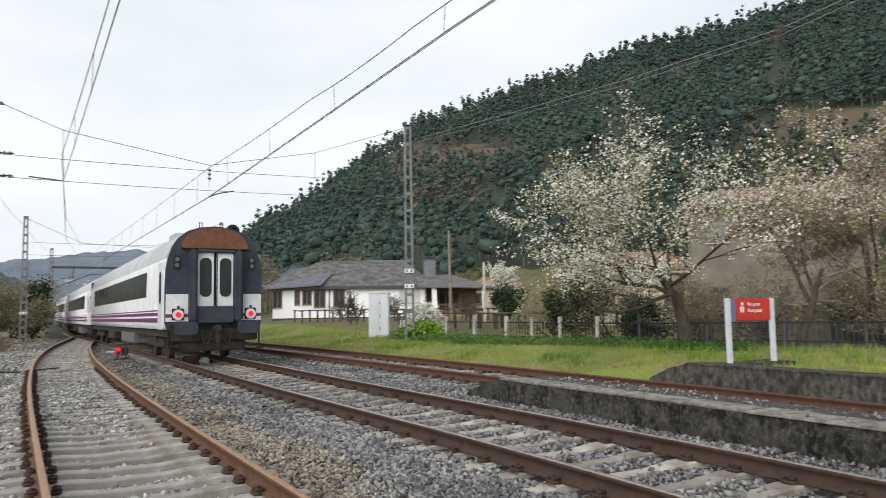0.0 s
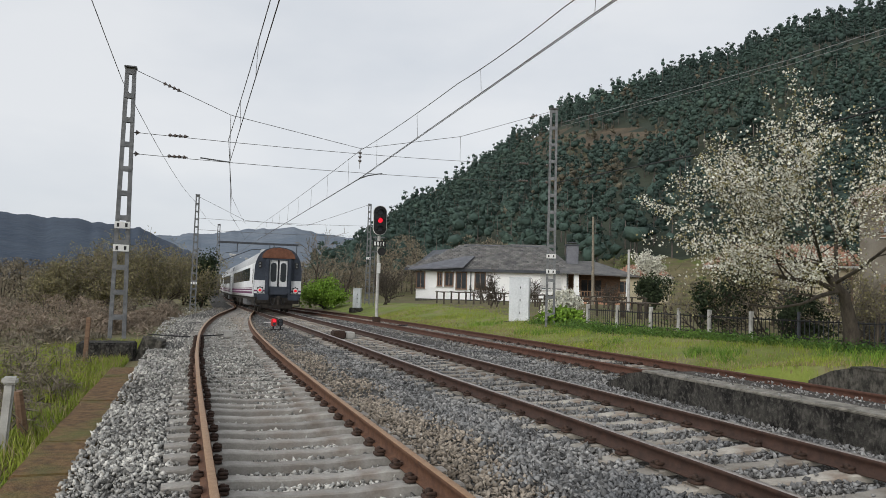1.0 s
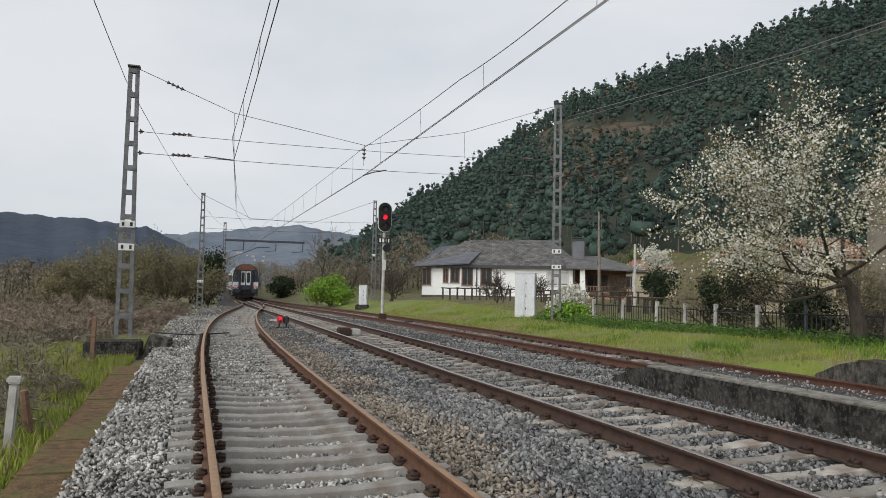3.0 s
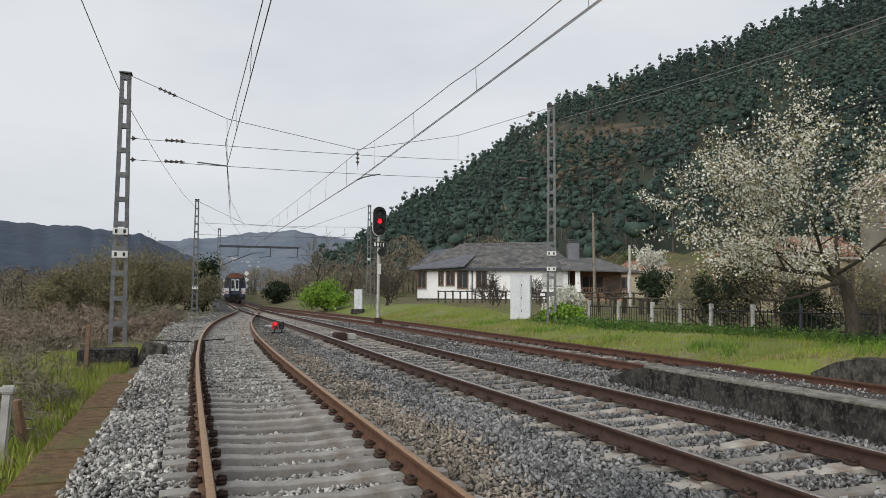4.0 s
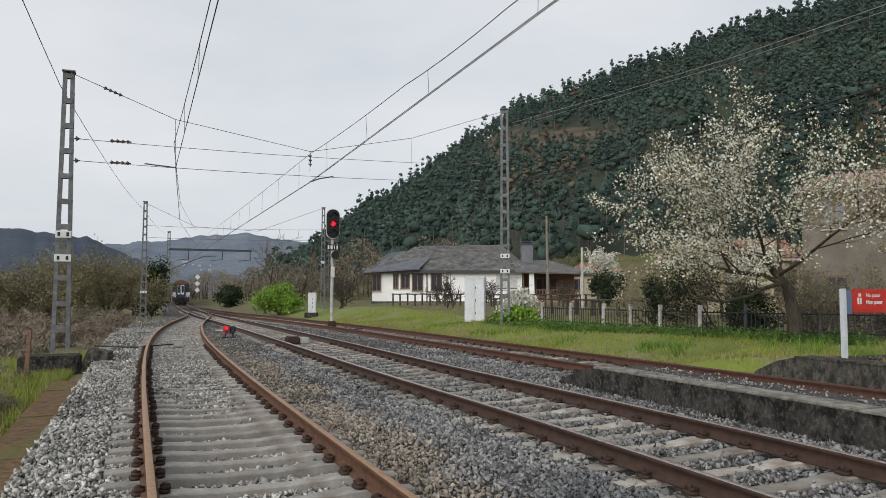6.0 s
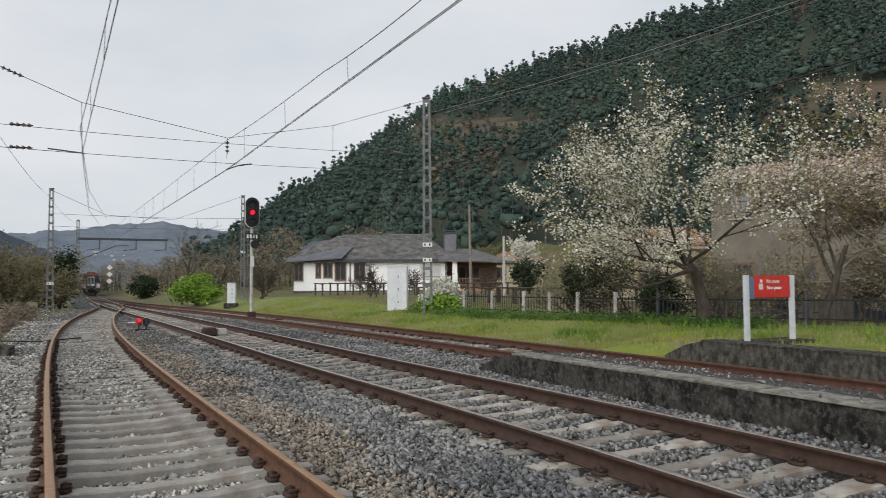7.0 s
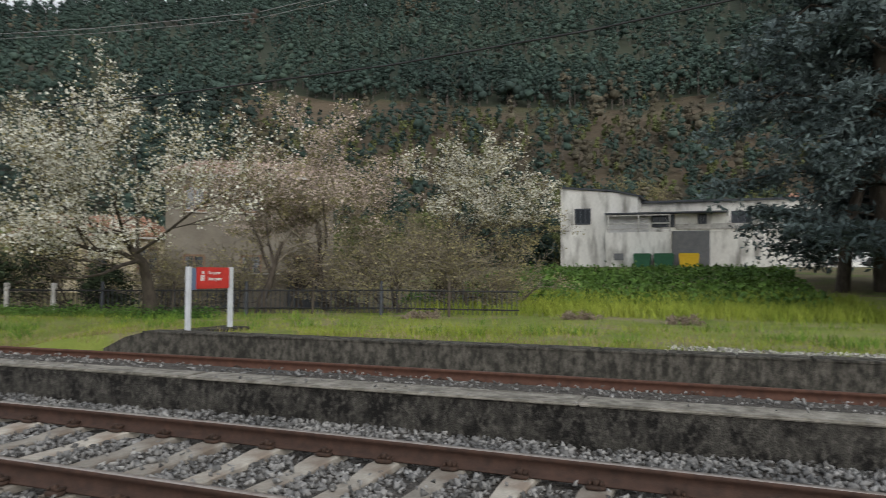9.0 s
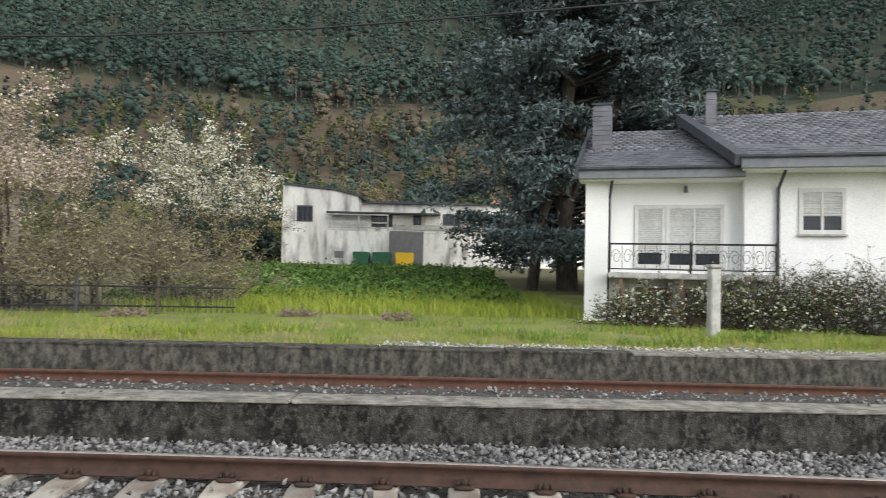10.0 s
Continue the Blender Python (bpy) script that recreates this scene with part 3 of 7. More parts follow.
# ---- platforms and kerb ----
def build_platforms():
    p1 = thing("low_platform", Matrix(), "low blackened concrete platform between two tracks", "platform", kind="structure")
    bm = bmesh.new()
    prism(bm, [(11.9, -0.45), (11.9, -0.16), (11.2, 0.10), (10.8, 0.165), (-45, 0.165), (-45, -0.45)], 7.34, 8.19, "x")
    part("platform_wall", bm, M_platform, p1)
    y = 10.75
    rng = random.Random(8)
    while y > -20:
        L = rng.uniform(4.5, 7.0)
        b = boxes((7.285 + rng.uniform(-0.012, 0.012), y - L + 0.003, 0.168, 7.76 + rng.uniform(-0.04, 0.04), y - 0.003, 0.196 + rng.uniform(0, 0.012)), bevel=0.02)
        part("coping_slab", b, M_coping, p1)
        y -= L
    part("platform_gravel", boxes((7.70, -45, 0.10, 8.3, 10.6, 0.188)), M_ballast_main_shaded, p1)
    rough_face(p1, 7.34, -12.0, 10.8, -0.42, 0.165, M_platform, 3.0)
    p2 = thing("station_platform", Matrix(), "low weathered concrete platform with grass growing behind its edge", "platform", kind="structure")
    bm = bmesh.new()
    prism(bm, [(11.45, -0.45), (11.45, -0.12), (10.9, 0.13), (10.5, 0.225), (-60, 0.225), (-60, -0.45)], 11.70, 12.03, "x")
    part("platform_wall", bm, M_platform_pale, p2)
    y = 10.45
    while y > -26:
        b = boxes((11.66, y - 0.992, 0.227, 12.18, y - 0.008, 0.265 + rng.uniform(0, 0.006)), bevel=0.012)
        part("coping_slab", b, M_coping if y < -3 else M_platform_pale, p2)
        y -= 1.0
    rough_face(p2, 11.70, -14.0, 10.5, -0.42, 0.225, M_platform_pale, 9.0)
    k = thing("concrete_kerb", Matrix(), "brown mossy concrete kerb along the ballast", "kerb", kind="structure")
    y = -7.5
    while y < 16.5:
        b = boxes((-1.52 + rng.uniform(-0.01, 0.01), y + 0.003, -0.62, -0.98 + rng.uniform(-0.01, 0.01), y + 1.497, -0.30 + rng.uniform(-0.01, 0.01)), bevel=0.02)
        part("kerb_block", b, M_kerb, k)
        y += 1.5


def rough_face(parent, x, y0, y1, z0, z1, material, seed):
    """The worn face of a platform wall: a fine sheet with hollows and bands, a little proud of the wall."""
    ys, zs = np.arange(y0, y1, 0.06), np.linspace(z0, z1, 10)
    gy, gz = np.meshgrid(ys, zs, indexing="ij")
    d = np.array([0.012 * noise.fractal((a * 2.2, b * 7.0, seed), 1.0, 2.0, 5) + 0.010 * noise.noise((a * 0.7, b * 22.0, seed + 5)) for a, b in zip(gy.ravel(), gz.ravel())]).reshape(gy.shape)
    v = np.stack([x - 0.022 + d, gy, gz], -1).reshape(-1, 3)
    n = len(zs)
    i, j = np.meshgrid(np.arange(len(ys) - 1), np.arange(n - 1), indexing="ij")
    k = i * n + j
    soup("wall_face", v, np.stack([k, k + n, k + n + 1, k + 1], -1).reshape(-1, 4), material, parent)


build_platforms()


# ---- train ----
def rounded(cx, cz, w, h, r, n=5):
    pts = []
    for sx, sz, a0 in ((1, 1, 0), (-1, 1, 90), (-1, -1, 180), (1, -1, 270)):
        for i in range(n + 1):
            a = radians(a0 + 90 * i / n)
            pts.append((cx + sx * (w / 2 - r) + r * math.cos(a), cz + sz * (h / 2 - r) + r * math.sin(a)))
    return pts


BODY = [(1.36, 0.95), (1.41, 1.15), (1.42, 1.6), (1.42, 2.2), (1.40, 2.75), (1.35, 3.05), (1.24, 3.38), (1.06, 3.66), (0.8, 3.86), (0.45, 3.98), (0.0, 4.03)]
FULL = BODY + [(-x, z) for x, z in BODY[-2::-1]]


def coach(detailed):
    """A coach along y from its rear (y = 0) to y = 26, rails at z = 0."""
    c = thing("train_coach", Matrix(), "white coach with purple stripes and dark windows" + (", red tail lamps lit" if detailed else ""), "train coach", "coaches of the train")
    L = 26.0
    side = [p for p in FULL]
    bm = bmesh.new()
    ys = [0.12, L - 0.12]
    rings = [[bm.verts.new((x, y, z)) for x, z in side] for y in ys]
    k = len(side)
    for i in range(k - 1):
        f = bm.faces.new((rings[0][i], rings[0][i + 1], rings[1][i + 1], rings[1][i]))
        f.material_index = 1 if 5 <= i <= k - 7 else 0
        f.smooth = True
    bm.faces.new((rings[0][0], rings[1][0], rings[1][-1], rings[0][-1]))
    for r, g in ((rings[0], 1), (rings[1], -1)):
        bm.faces.new(r[::-g])
    bmesh.ops.recalc_face_normals(bm, faces=bm.faces[:])
    part("body", bm, [M_coach, M_coach_roof], c)
    # dark window bands, one frame a window
    for s in (-1, 1):
        y = 3.6
        while y < L - 4.5:
            part("window", boxes((s * 1.404, y, 1.98, s * 1.425, y + 1.82, 2.82), bevel=0.006), M_glass, c)
            part("window_pillar", boxes((s * 1.40, y + 1.82, 1.98, s * 1.429, y + 1.92, 2.82)), M_fascia, c)
            y += 1.92
        for z0, z1, mt in ((1.36, 1.46, M_purple), (1.16, 1.29, M_purple), (1.50, 1.54, M_purple)):
            part("stripe", boxes((s * 1.40, 0.85, z0, s * 1.4265, L - 0.85, z1)), mt, c, "purple painted stripe")
        for y0 in (0.35, L - 1.15):
            d = part("door", boxes((s * 1.385, y0, 0.95, s * 1.435, y0 + 0.8, 2.95), bevel=0.015), M_coach, c)
            bm = bmesh.new()
            prism(bm, rounded(y0 + 0.4, 2.2, 0.36, 0.95, 0.15), s * 1.40, s * 1.442, "x")
            part("door_window", bm, M_glass, d)
    part("underframe", boxes((-1.25, 0.3, 0.72, 1.25, L - 0.3, 0.96)), M_dirty_black, c)
    part("equipment_box", boxes((-1.28, 7.5, 0.35, 1.28, 11.5, 0.8), bevel=0.04), M_steel, c)
    part("equipment_box", boxes((-1.28, 14.0, 0.38, 1.28, 16.8, 0.8), bevel=0.04), M_dirty_black, c)
    for by in (3.6, L - 3.6):
        b = part("bogie", boxes((-1.12, by - 1.75, 0.36, -0.95, by + 1.75, 0.66), (0.95, by - 1.75, 0.36, 1.12, by + 1.75, 0.66), (-1.0, by - 0.25, 0.4, 1.0, by + 0.25, 0.62), (-1.16, by - 0.5, 0.5, -0.9, by + 0.5, 0.75), (0.9, by - 0.5, 0.5, 1.16, by + 0.5, 0.75), bevel=0.03), M_dirty_black, c)
        for wy in (by - 1.25, by + 1.25):
            for s in (-1, 1):
                bm = bmesh.new()
                cyl(bm, (s * 0.80, wy, 0.46), (s * 0.94, wy, 0.46), 0.46, n=24)
                cyl(bm, (s * 0.77, wy, 0.46), (s * 0.80, wy, 0.46), 0.485, n=24)
                cyl(bm, (s * 0.94, wy, 0.46), (s * 1.06, wy, 0.46), 0.13, n=12)
                part("wheel", bm, M_dirty_black, b)
    if not detailed:
        for yy in (0.0, L - 0.12):
            part("end_wall", boxes((-1.3, yy, 1.0, 1.3, yy + 0.12, 3.5), bevel=0.03), M_coach_end, c)
        part("gangway", boxes((-0.62, -0.42, 1.05, 0.62, 0.0, 3.25), bevel=0.05), M_black, c, "black rubber gangway bellows")
        return c
    # rear end
    bm = bmesh.new()
    prism(bm, FULL, 0.0, 0.12)
    part("end_wall", bm, M_coach_end, c, "dark slate-grey painted coach end")
    bm = bmesh.new()
    top = [(1.0, 3.40), (0.93, 3.60), (0.74, 3.80), (0.44, 3.935), (0, 3.99), (-0.44, 3.935), (-0.74, 3.80), (-0.93, 3.60), (-1.0, 3.40)]
    prism(bm, top, -0.02, 0.16)
    part("roof_end", bm, M_rust_roof, c, "rust-brown roof end")
    part("lintel", boxes((-0.98, -0.16, 3.33, 0.98, 0.02, 3.41), bevel=0.015), M_rust_roof, c, "rusty lip over the gangway")
    for s in (-1, 1):
        part("corner_panel", boxes((s * 0.74, -0.03, 1.18, s * 1.40, 0.0, 1.98), bevel=0.01), M_coach, c, "white painted corner panel")
        part("corner_stripe", boxes((s * 0.74, -0.034, 1.30, s * 1.402, -0.001, 1.40)), M_purple, c, "purple painted stripe")
        lamp = thing("tail_lamp", Matrix(), "round red tail lamp", "")
        lamp.parent = c
        del lamp["label"]
        bm = bmesh.new()
        cyl(bm, (s * 1.06, -0.10, 1.38), (s * 1.06, -0.05, 1.38), 0.155, n=24)
        part("lamp_ring", bm, M_frame, lamp)
        bm = bmesh.new()
        cyl(bm, (s * 1.06, -0.13, 1.38), (s * 1.06, -0.095, 1.38), 0.078, n=24)
        part("lamp_lens", bm, M_tail, lamp, "glowing red lens")
        part("lamp_hood", boxes((s * 0.89, -0.055, 1.22, s * 1.23, -0.03, 1.56), (s * 1.03, -0.1, 1.56, s * 1.09, -0.03, 1.64), bevel=0.01), M_black, c)
        bm = bmesh.new()
        prism(bm, rounded(s * 1.10, 2.92, 0.2, 0.42, 0.09), -0.045, 0.0)
        part("marker_lamp", bm, M_black, c, "black oval lamp housing")
        for dz in (-0.09, 0.09):
            part("marker_lens", cyl(bmesh.new(), (s * 1.10, -0.06, 2.92 + dz), (s * 1.10, -0.04, 2.92 + dz), 0.06, n=14), M_steel, c)
        # gangway pads and buffers
        part("gangway_pad", boxes((s * 0.55, -0.30, 1.15, s * 0.78, 0.0, 3.30), bevel=0.06), M_coach_end, c, "thick dark rubber gangway pad")
        bm = bmesh.new()
        cyl(bm, (s * 0.87, -0.42, 1.02), (s * 0.87, 0.2, 1.02), 0.11, n=16)
        part("buffer_stem", bm, M_dirty_black, c)
        bm = bmesh.new()
        prism(bm, rounded(s * 0.90, 0.98, 0.66, 0.36, 0.10), -0.5, -0.43)
        part("buffer_head", bm, M_coach_end, c, "wide grey buffer plate")
        part("end_step", boxes((s * 1.0, -0.15, 0.42, s * 1.35, 0.15, 0.48), (s * 1.31, -0.05, 0.45, s * 1.35, 0.0, 0.95)), M_black, c)
        # white end doors with rounded windows
        d = part("end_door", boxes((s * 0.03, -0.09, 1.62, s * 0.53, -0.03, 3.22), bevel=0.012), M_coach, c, "white gangway door leaf")
        bm = bmesh.new()
        prism(bm, rounded(s * 0.29, 2.48, 0.34, 1.16, 0.15), -0.105, -0.07)
        part("door_window", bm, M_glass, d)
        part("door_seal", boxes((s * 0.055, -0.10, 1.62, s * 0.03, -0.085, 3.22)), M_black, d)
    # Buffer beam, plus an added lower block that fills the shadowed underside dark.
    part("buffer_beam_and_fill", boxes((-1.3, 0.0, 0.58, 1.3, 0.35, 1.12), (-0.95, 0.1, 0.28, 0.95, 0.5, 0.6), bevel=0.03), M_dirty_black, c)
    part("end_panel", boxes((-0.55, -0.16, 1.12, 0.55, -0.03, 1.62), bevel=0.02), M_coach_end, c, "grey panel under the end doors")
    part("header", boxes((-0.55, -0.2, 3.22, 0.55, 0.0, 3.31), bevel=0.02), M_coach_end, c)
    bm = bmesh.new()
    cyl(bm, (0, -0.45, 0.95), (0, 0.2, 0.95), 0.07)
    box(bm, -0.09, -0.5, 0.86, 0.09, -0.38, 1.06, bevel=0.02)
    box(bm, -0.05, -0.46, 0.5, 0.05, -0.38, 0.9, bevel=0.01)
    part("coupling", bm, M_dirty_black, c)
    for s in (-1, 1):
        bm = bmesh.new()
        for i in range(7):
            a, b = i / 7 * math.pi, (i + 1) / 7 * math.pi
            cyl(bm, (s * (0.3 + 0.12 * math.cos(a)), -0.32, 0.92 - 0.42 * math.sin(a)), (s * (0.3 + 0.12 * math.cos(b)), -0.32, 0.92 - 0.42 * math.sin(b)), 0.026, n=7)
        part("brake_hose", bm, M_black, c)
    bm = bmesh.new()
    cyl(bm, (-0.28, 0.9, 4.0), (-0.28, 0.9, 4.25), 0.012, n=6)
    cyl(bm, (-0.20, 0.9, 4.0), (-0.20, 0.9, 4.22), 0.012, n=6)
    cyl(bm, (-0.30, 0.9, 4.24), (-0.18, 0.9, 4.22), 0.012, n=6)
    part("roof_aerial", bm, M_black, c)
    for sx in (-1, 1):
        part("roof_vent", boxes((sx * 0.95, 1.2, 3.70, sx * 0.65, 2.2, 3.93), bevel=0.03), M_coach_roof, c)
    return c


coach_rear = coach(True)
coach_plain = coach(False)
train = [coach_rear, coach_plain] + [copy_thing(coach_plain, Matrix()) for _ in range(3)]


def train_rows(index):
    """Coach poses: the rear runs away along the main line, slowing gently."""
    ds = np.concatenate([[0], np.cumsum(np.linalg.norm(np.diff(main_path, axis=0), axis=1))])
    s0 = float(np.interp(0.0, main_path[:, 1], ds))
    rows = []
    for i in range(21):
        t = i * 0.5
        back = s0 + REAR_0 + REAR_V * t - REAR_A * t * t + index * 26.4
        p = [np.array([np.interp(s, ds, main_path[:, 0]), np.interp(s, ds, main_path[:, 1])]) for s in (back + 3.6, back + 22.4)]
        d = p[1] - p[0]
        d /= np.linalg.norm(d)
        e = p[0] - d * 3.6
        z0, z1 = (float(np.interp(s, ds, main_path[:, 2])) for s in (back + 3.6, back + 22.4))
        tilt = math.atan2(z1 - z0, 18.8)
        rows.append((t, pose(e[0], e[1], z0 - 3.6 * math.tan(tilt), math.degrees(tilt), 0, -math.degrees(math.atan2(d[0], d[1])))))
    return rows


REAR_0, REAR_V, REAR_A = 22.4, 24.0, 1.0


# ---- line-side equipment ----
def lattice_mast(name, base, height, w0, w1, panels, label, plates=(), turn=0):
    """A riveted steel ladder mast: two channels that lean together, joined by flat battens."""
    m = thing(name, pose(*base, 0, 0, turn), label, "mast", "overhead line masts")
    for s in (-1, 1):
        for t in (-1, 1):
            bm = bmesh.new()
            vs = []
            for z, w in ((0, w0), (height, w1)):
                for dx, dy in ((-0.05, -0.02), (0.05, -0.02), (0.05, 0.02), (-0.05, 0.02)):
                    vs.append(bm.verts.new((s * (w / 2 - 0.05) + dx, t * 0.035 + dy, z)))
            for i in range(4):
                bm.faces.new((vs[i], vs[(i + 1) % 4], vs[4 + (i + 1) % 4], vs[4 + i]))
            bm.faces.new(vs[4:])
            bm.faces.new(vs[3::-1])
            part("upright", bm, M_steel, m)
    for i in range(panels + 1):
        z = 0.55 + (height - 0.65) * i / panels
        w = w0 + (w1 - w0) * z / height
        for t in (-1, 1):
            part("batten", boxes((-w / 2 + 0.02, t * 0.056, z - 0.065, w / 2 - 0.02, t * 0.066, z + 0.065)), M_steel, m)
    part("cap", boxes((-w1 / 2 - 0.02, -0.15, height, w1 / 2 + 0.02, 0.15, height + 0.03)), M_steel, m)
    for z in plates:
        w = w0 + (w1 - w0) * z / height
        pl = part("number_plate", boxes((-w / 2, -0.17, z - 0.09, w / 2, -0.145, z + 0.09), bevel=0.006), M_frame, m, "white enamel plate with dark bars")
        for k in (-1, 1):
            part("bar", boxes((k * 0.1 - 0.03, -0.176, z - 0.05, k * 0.1 + 0.03, -0.169, z + 0.05)), M_black, pl)
    return m


lattice_mast("catenary_mast", (-1.78, 20.8, 0.0), 7.15, 0.44, 0.27, 10, "grey steel lattice mast on a broken concrete block", (2.35, 2.95))
lattice_mast("catenary_mast", (14.34, 27.6, 0.05), 9.3, 0.42, 0.33, 12, "grey steel lattice mast standing in grass", (2.35, 3.0), -27)
lattice_mast("catenary_mast", (0.3, 59.6, -0.65), 9.05, 0.5, 0.3, 14, "grey steel lattice mast beside the ballast", (2.2,))
lattice_mast("catenary_mast", (14.75, 62.8, -0.05), 9.0, 0.45, 0.3, 14, "grey steel lattice mast beside the siding", (4.2,), -13)
lattice_mast("catenary_mast", (3.2, 95.0, -0.7), 9.7, 0.5, 0.34, 12, "grey steel lattice mast with a portal beam")


def mast_block():
    m = thing("mast_foundation", pose(-1.8, 20.7, -0.7), "broken mossy concrete foundation block", "foundation")
    part("block", boxes((-0.85, -0.5, -0.2, 0.5, 0.45, 0.62), bevel=0.04), M_platform, m)
    bm = boxes((0.55, -0.4, -0.2, 1.1, 0.3, 0.75), bevel=0.06)
    for v in bm.verts:
        v.co += 0.12 * Vector(noise.noise_vector(v.co * 3))
    bmesh.ops.rotate(bm, cent=(0.8, 0, 0.3), matrix=Matrix.Rotation(0.35, 3, "Y"), verts=bm.verts[:])
    part("rubble", bm, M_platform_pale, m)


mast_block()


def insulator(root, p, d, n=3, r=0.045):
    """A string of discs from p along d."""
    p, d = Vector(p), Vector(d).normalized()
    bm = bmesh.new()
    cyl(bm, p, p + d * (0.14 * n), 0.018, n=6)
    for i in range(n):
        c = p + d * (0.07 + 0.14 * i)
        cyl(bm, c - d * 0.03, c + d * 0.03, r * 1.4, r * 0.5, n=10)
    part("insulator", bm, M_insul, root)


def overhead_line():
    span = thing("cross_span", Matrix(), "thin cross-span wires with insulators between two masts", "overhead wires")
    tops = [(-1.7, 20.8, 7.13), (0.88, 22.3, 6.5), (5.26, 24.3, 6.25), (9.53, 26.0, 7.40), (14.14, 27.6, 9.22)]
    wire("span_wire", tops, 0.009, M_wire, span)
    for z0, z1 in ((5.44, 6.91), (4.87, 6.18)):
        wire("steady_wire", [(-1.65, 20.8, z0), (14.12, 27.6, z1)], 0.008, M_wire, span, sag=0.12)
        for a, b in (((-1.65, 20.8, z0), (14.12, 27.6, z1)), ((14.12, 27.6, z1), (-1.65, 20.8, z0))):
            va, vb = Vector(a), Vector(b)
            d = (vb - va).normalized()
            insulator(span, va + d * (0.95 if a[0] < 0 else 1.3), d, 4, 0.04)
            insulator(span, va + d * 0.05, d, 1, 0.05)
    va, vb = Vector(tops[0]), Vector(tops[1])
    insulator(span, va + (vb - va).normalized() * 0.85, vb - va, 4, 0.04)
    va, vb = Vector(tops[4]), Vector(tops[3])
    insulator(span, va + (vb - va).normalized() * 0.8, vb - va, 3, 0.04)
    for a, b in (((0.88, 22.3, 6.5), (0.91, 22.3, 5.07)), ((5.26, 24.3, 6.25), (5.25, 24.3, 5.55)), ((9.53, 26.0, 7.4), (9.53, 26.0, 6.4))):
        wire("dropper", [a, b], 0.007, M_wire, span)
    insulator(span, (5.26, 24.3, 6.15), (0, 0, -1), 3, 0.05)
    wire("registration_arm", [(0.08, 22.0, 5.1), (0.91, 22.3, 5.09)], 0.02, M_steel, span)
    wire("registration_arm", [(6.13, 24.6, 5.5), (5.6, 24.4, 5.36), (5.25, 24.3, 5.21)], 0.022, M_steel, span)
    for label, ms, ct in (("main line contact wire hung from a messenger wire", [(5.3, -28, 6.5), (5.3, -6, 6.0), (5.22, 9.89, 5.9), (5.18, 14.5, 5.91), (5.24, 24.1, 6.16), (5.3, 61, 6.5), (5.4, 95, 6.4), (7.0, 150, 6.4), (16, 290, 6.4)], [(5.2, -28, 5.6), (5.2, 8.61, 5.47), (5.25, 24.3, 5.21), (5.2, 61, 5.3), (5.4, 95, 5.3), (7.0, 150, 5.3), (16, 290, 5.3)]),
                          ("siding contact wire hung from a messenger wire", [(0.95, -28, 6.3), (0.923, 11.3, 5.9), (0.85, 22.3, 5.78), (1.9, 40.5, 6.2), (4.0, 60.5, 6.45)], [(0.85, -28, 5.4), (0.874, 9.48, 5.2), (0.91, 22.3, 5.08), (1.9, 40.5, 5.2), (4.0, 60.5, 5.3)])):
        ob = thing("catenary_line", Matrix(), label, "overhead wires", "contact lines")
        wire("messenger_wire", ms, 0.009, M_wire, ob, sag=0.05)
        wire("contact_wire", ct, 0.009, M_wire, ob)
        if "main" in label:
            wire("contact_wire", [(p[0] + 0.06, p[1], p[2] + 0.02) for p in ct], 0.008, M_wire, ob)
        y = -4.0
        while y < (58 if "main" in label else 40):
            def on(tab, sag):
                for a, b in zip(tab[:-1], tab[1:]):
                    if a[1] <= y <= b[1]:
                        u = (y - a[1]) / (b[1] - a[1])
                        return Vector(a).lerp(Vector(b), u) - Vector((0, 0, sag * 4 * u * (1 - u)))
            p, q = on(ms, 0.05), on(ct, 0.0)
            if p.z - q.z > 0.15:
                wire("dropper", [p, q], 0.005, M_wire, ob)
            y += 4.3
    far = thing("cross_span", Matrix(), "thin cross-span wires far down the line", "overhead wires")
    wire("span_wire", [(0.3, 59.6, 8.3), (4.0, 60.5, 6.7), (9, 61.6, 6.6), (14.7, 62.8, 8.9)], 0.014, M_wire, far)
    for z in (6.6, 5.7):
        wire("steady_wire", [(0.3, 59.6, z), (14.7, 62.8, z + 0.4)], 0.012, M_wire, far, sag=0.1)
    beam = thing("portal_beam", Matrix(), "dark steel beam carrying hanging arms over the tracks", "beam")
    part("beam", boxes((3.2, 94.9, 6.70, 13.1, 95.1, 6.96)), M_fascia, beam)
    for x in (5.5, 9.5, 12.9):
        part("hanger", boxes((x - 0.05, 94.95, 5.6, x + 0.05, 95.05, 6.70)), M_fascia, beam)
        wire("bracket", [(x, 95, 5.7), (x - 1.4, 95, 5.5)], 0.04, M_fascia, beam)
    wire("bracket", [(3.3, 94, 4.3), (7.2, 94, 6.0), (8.6, 94, 6.05)], 0.05, M_fascia, beam)
    left = thing("feeder_wire", Matrix(), "thin feeder wire along the masts", "overhead wires")
    wire("wire", [(-2.1, -30, 6.6), (-1.98, 20.8, 6.8), (0.1, 59.6, 7.9), (3.1, 95, 8.6)], 0.009, M_wire, left, sag=0.35)
    right = thing("feeder_wire", Matrix(), "thin grey feeder wire with hanging insulators over the grass", "overhead wires")
    wire("wire", [(14.68, 27.6, 8.8), (14.7, 20.4, 8.22), (14.7, 15.0, 7.84), (14.75, 10.0, 7.66), (14.9, -6.0, 9.0), (15.0, -30, 10.0)], 0.010, M_wire_pale, right)
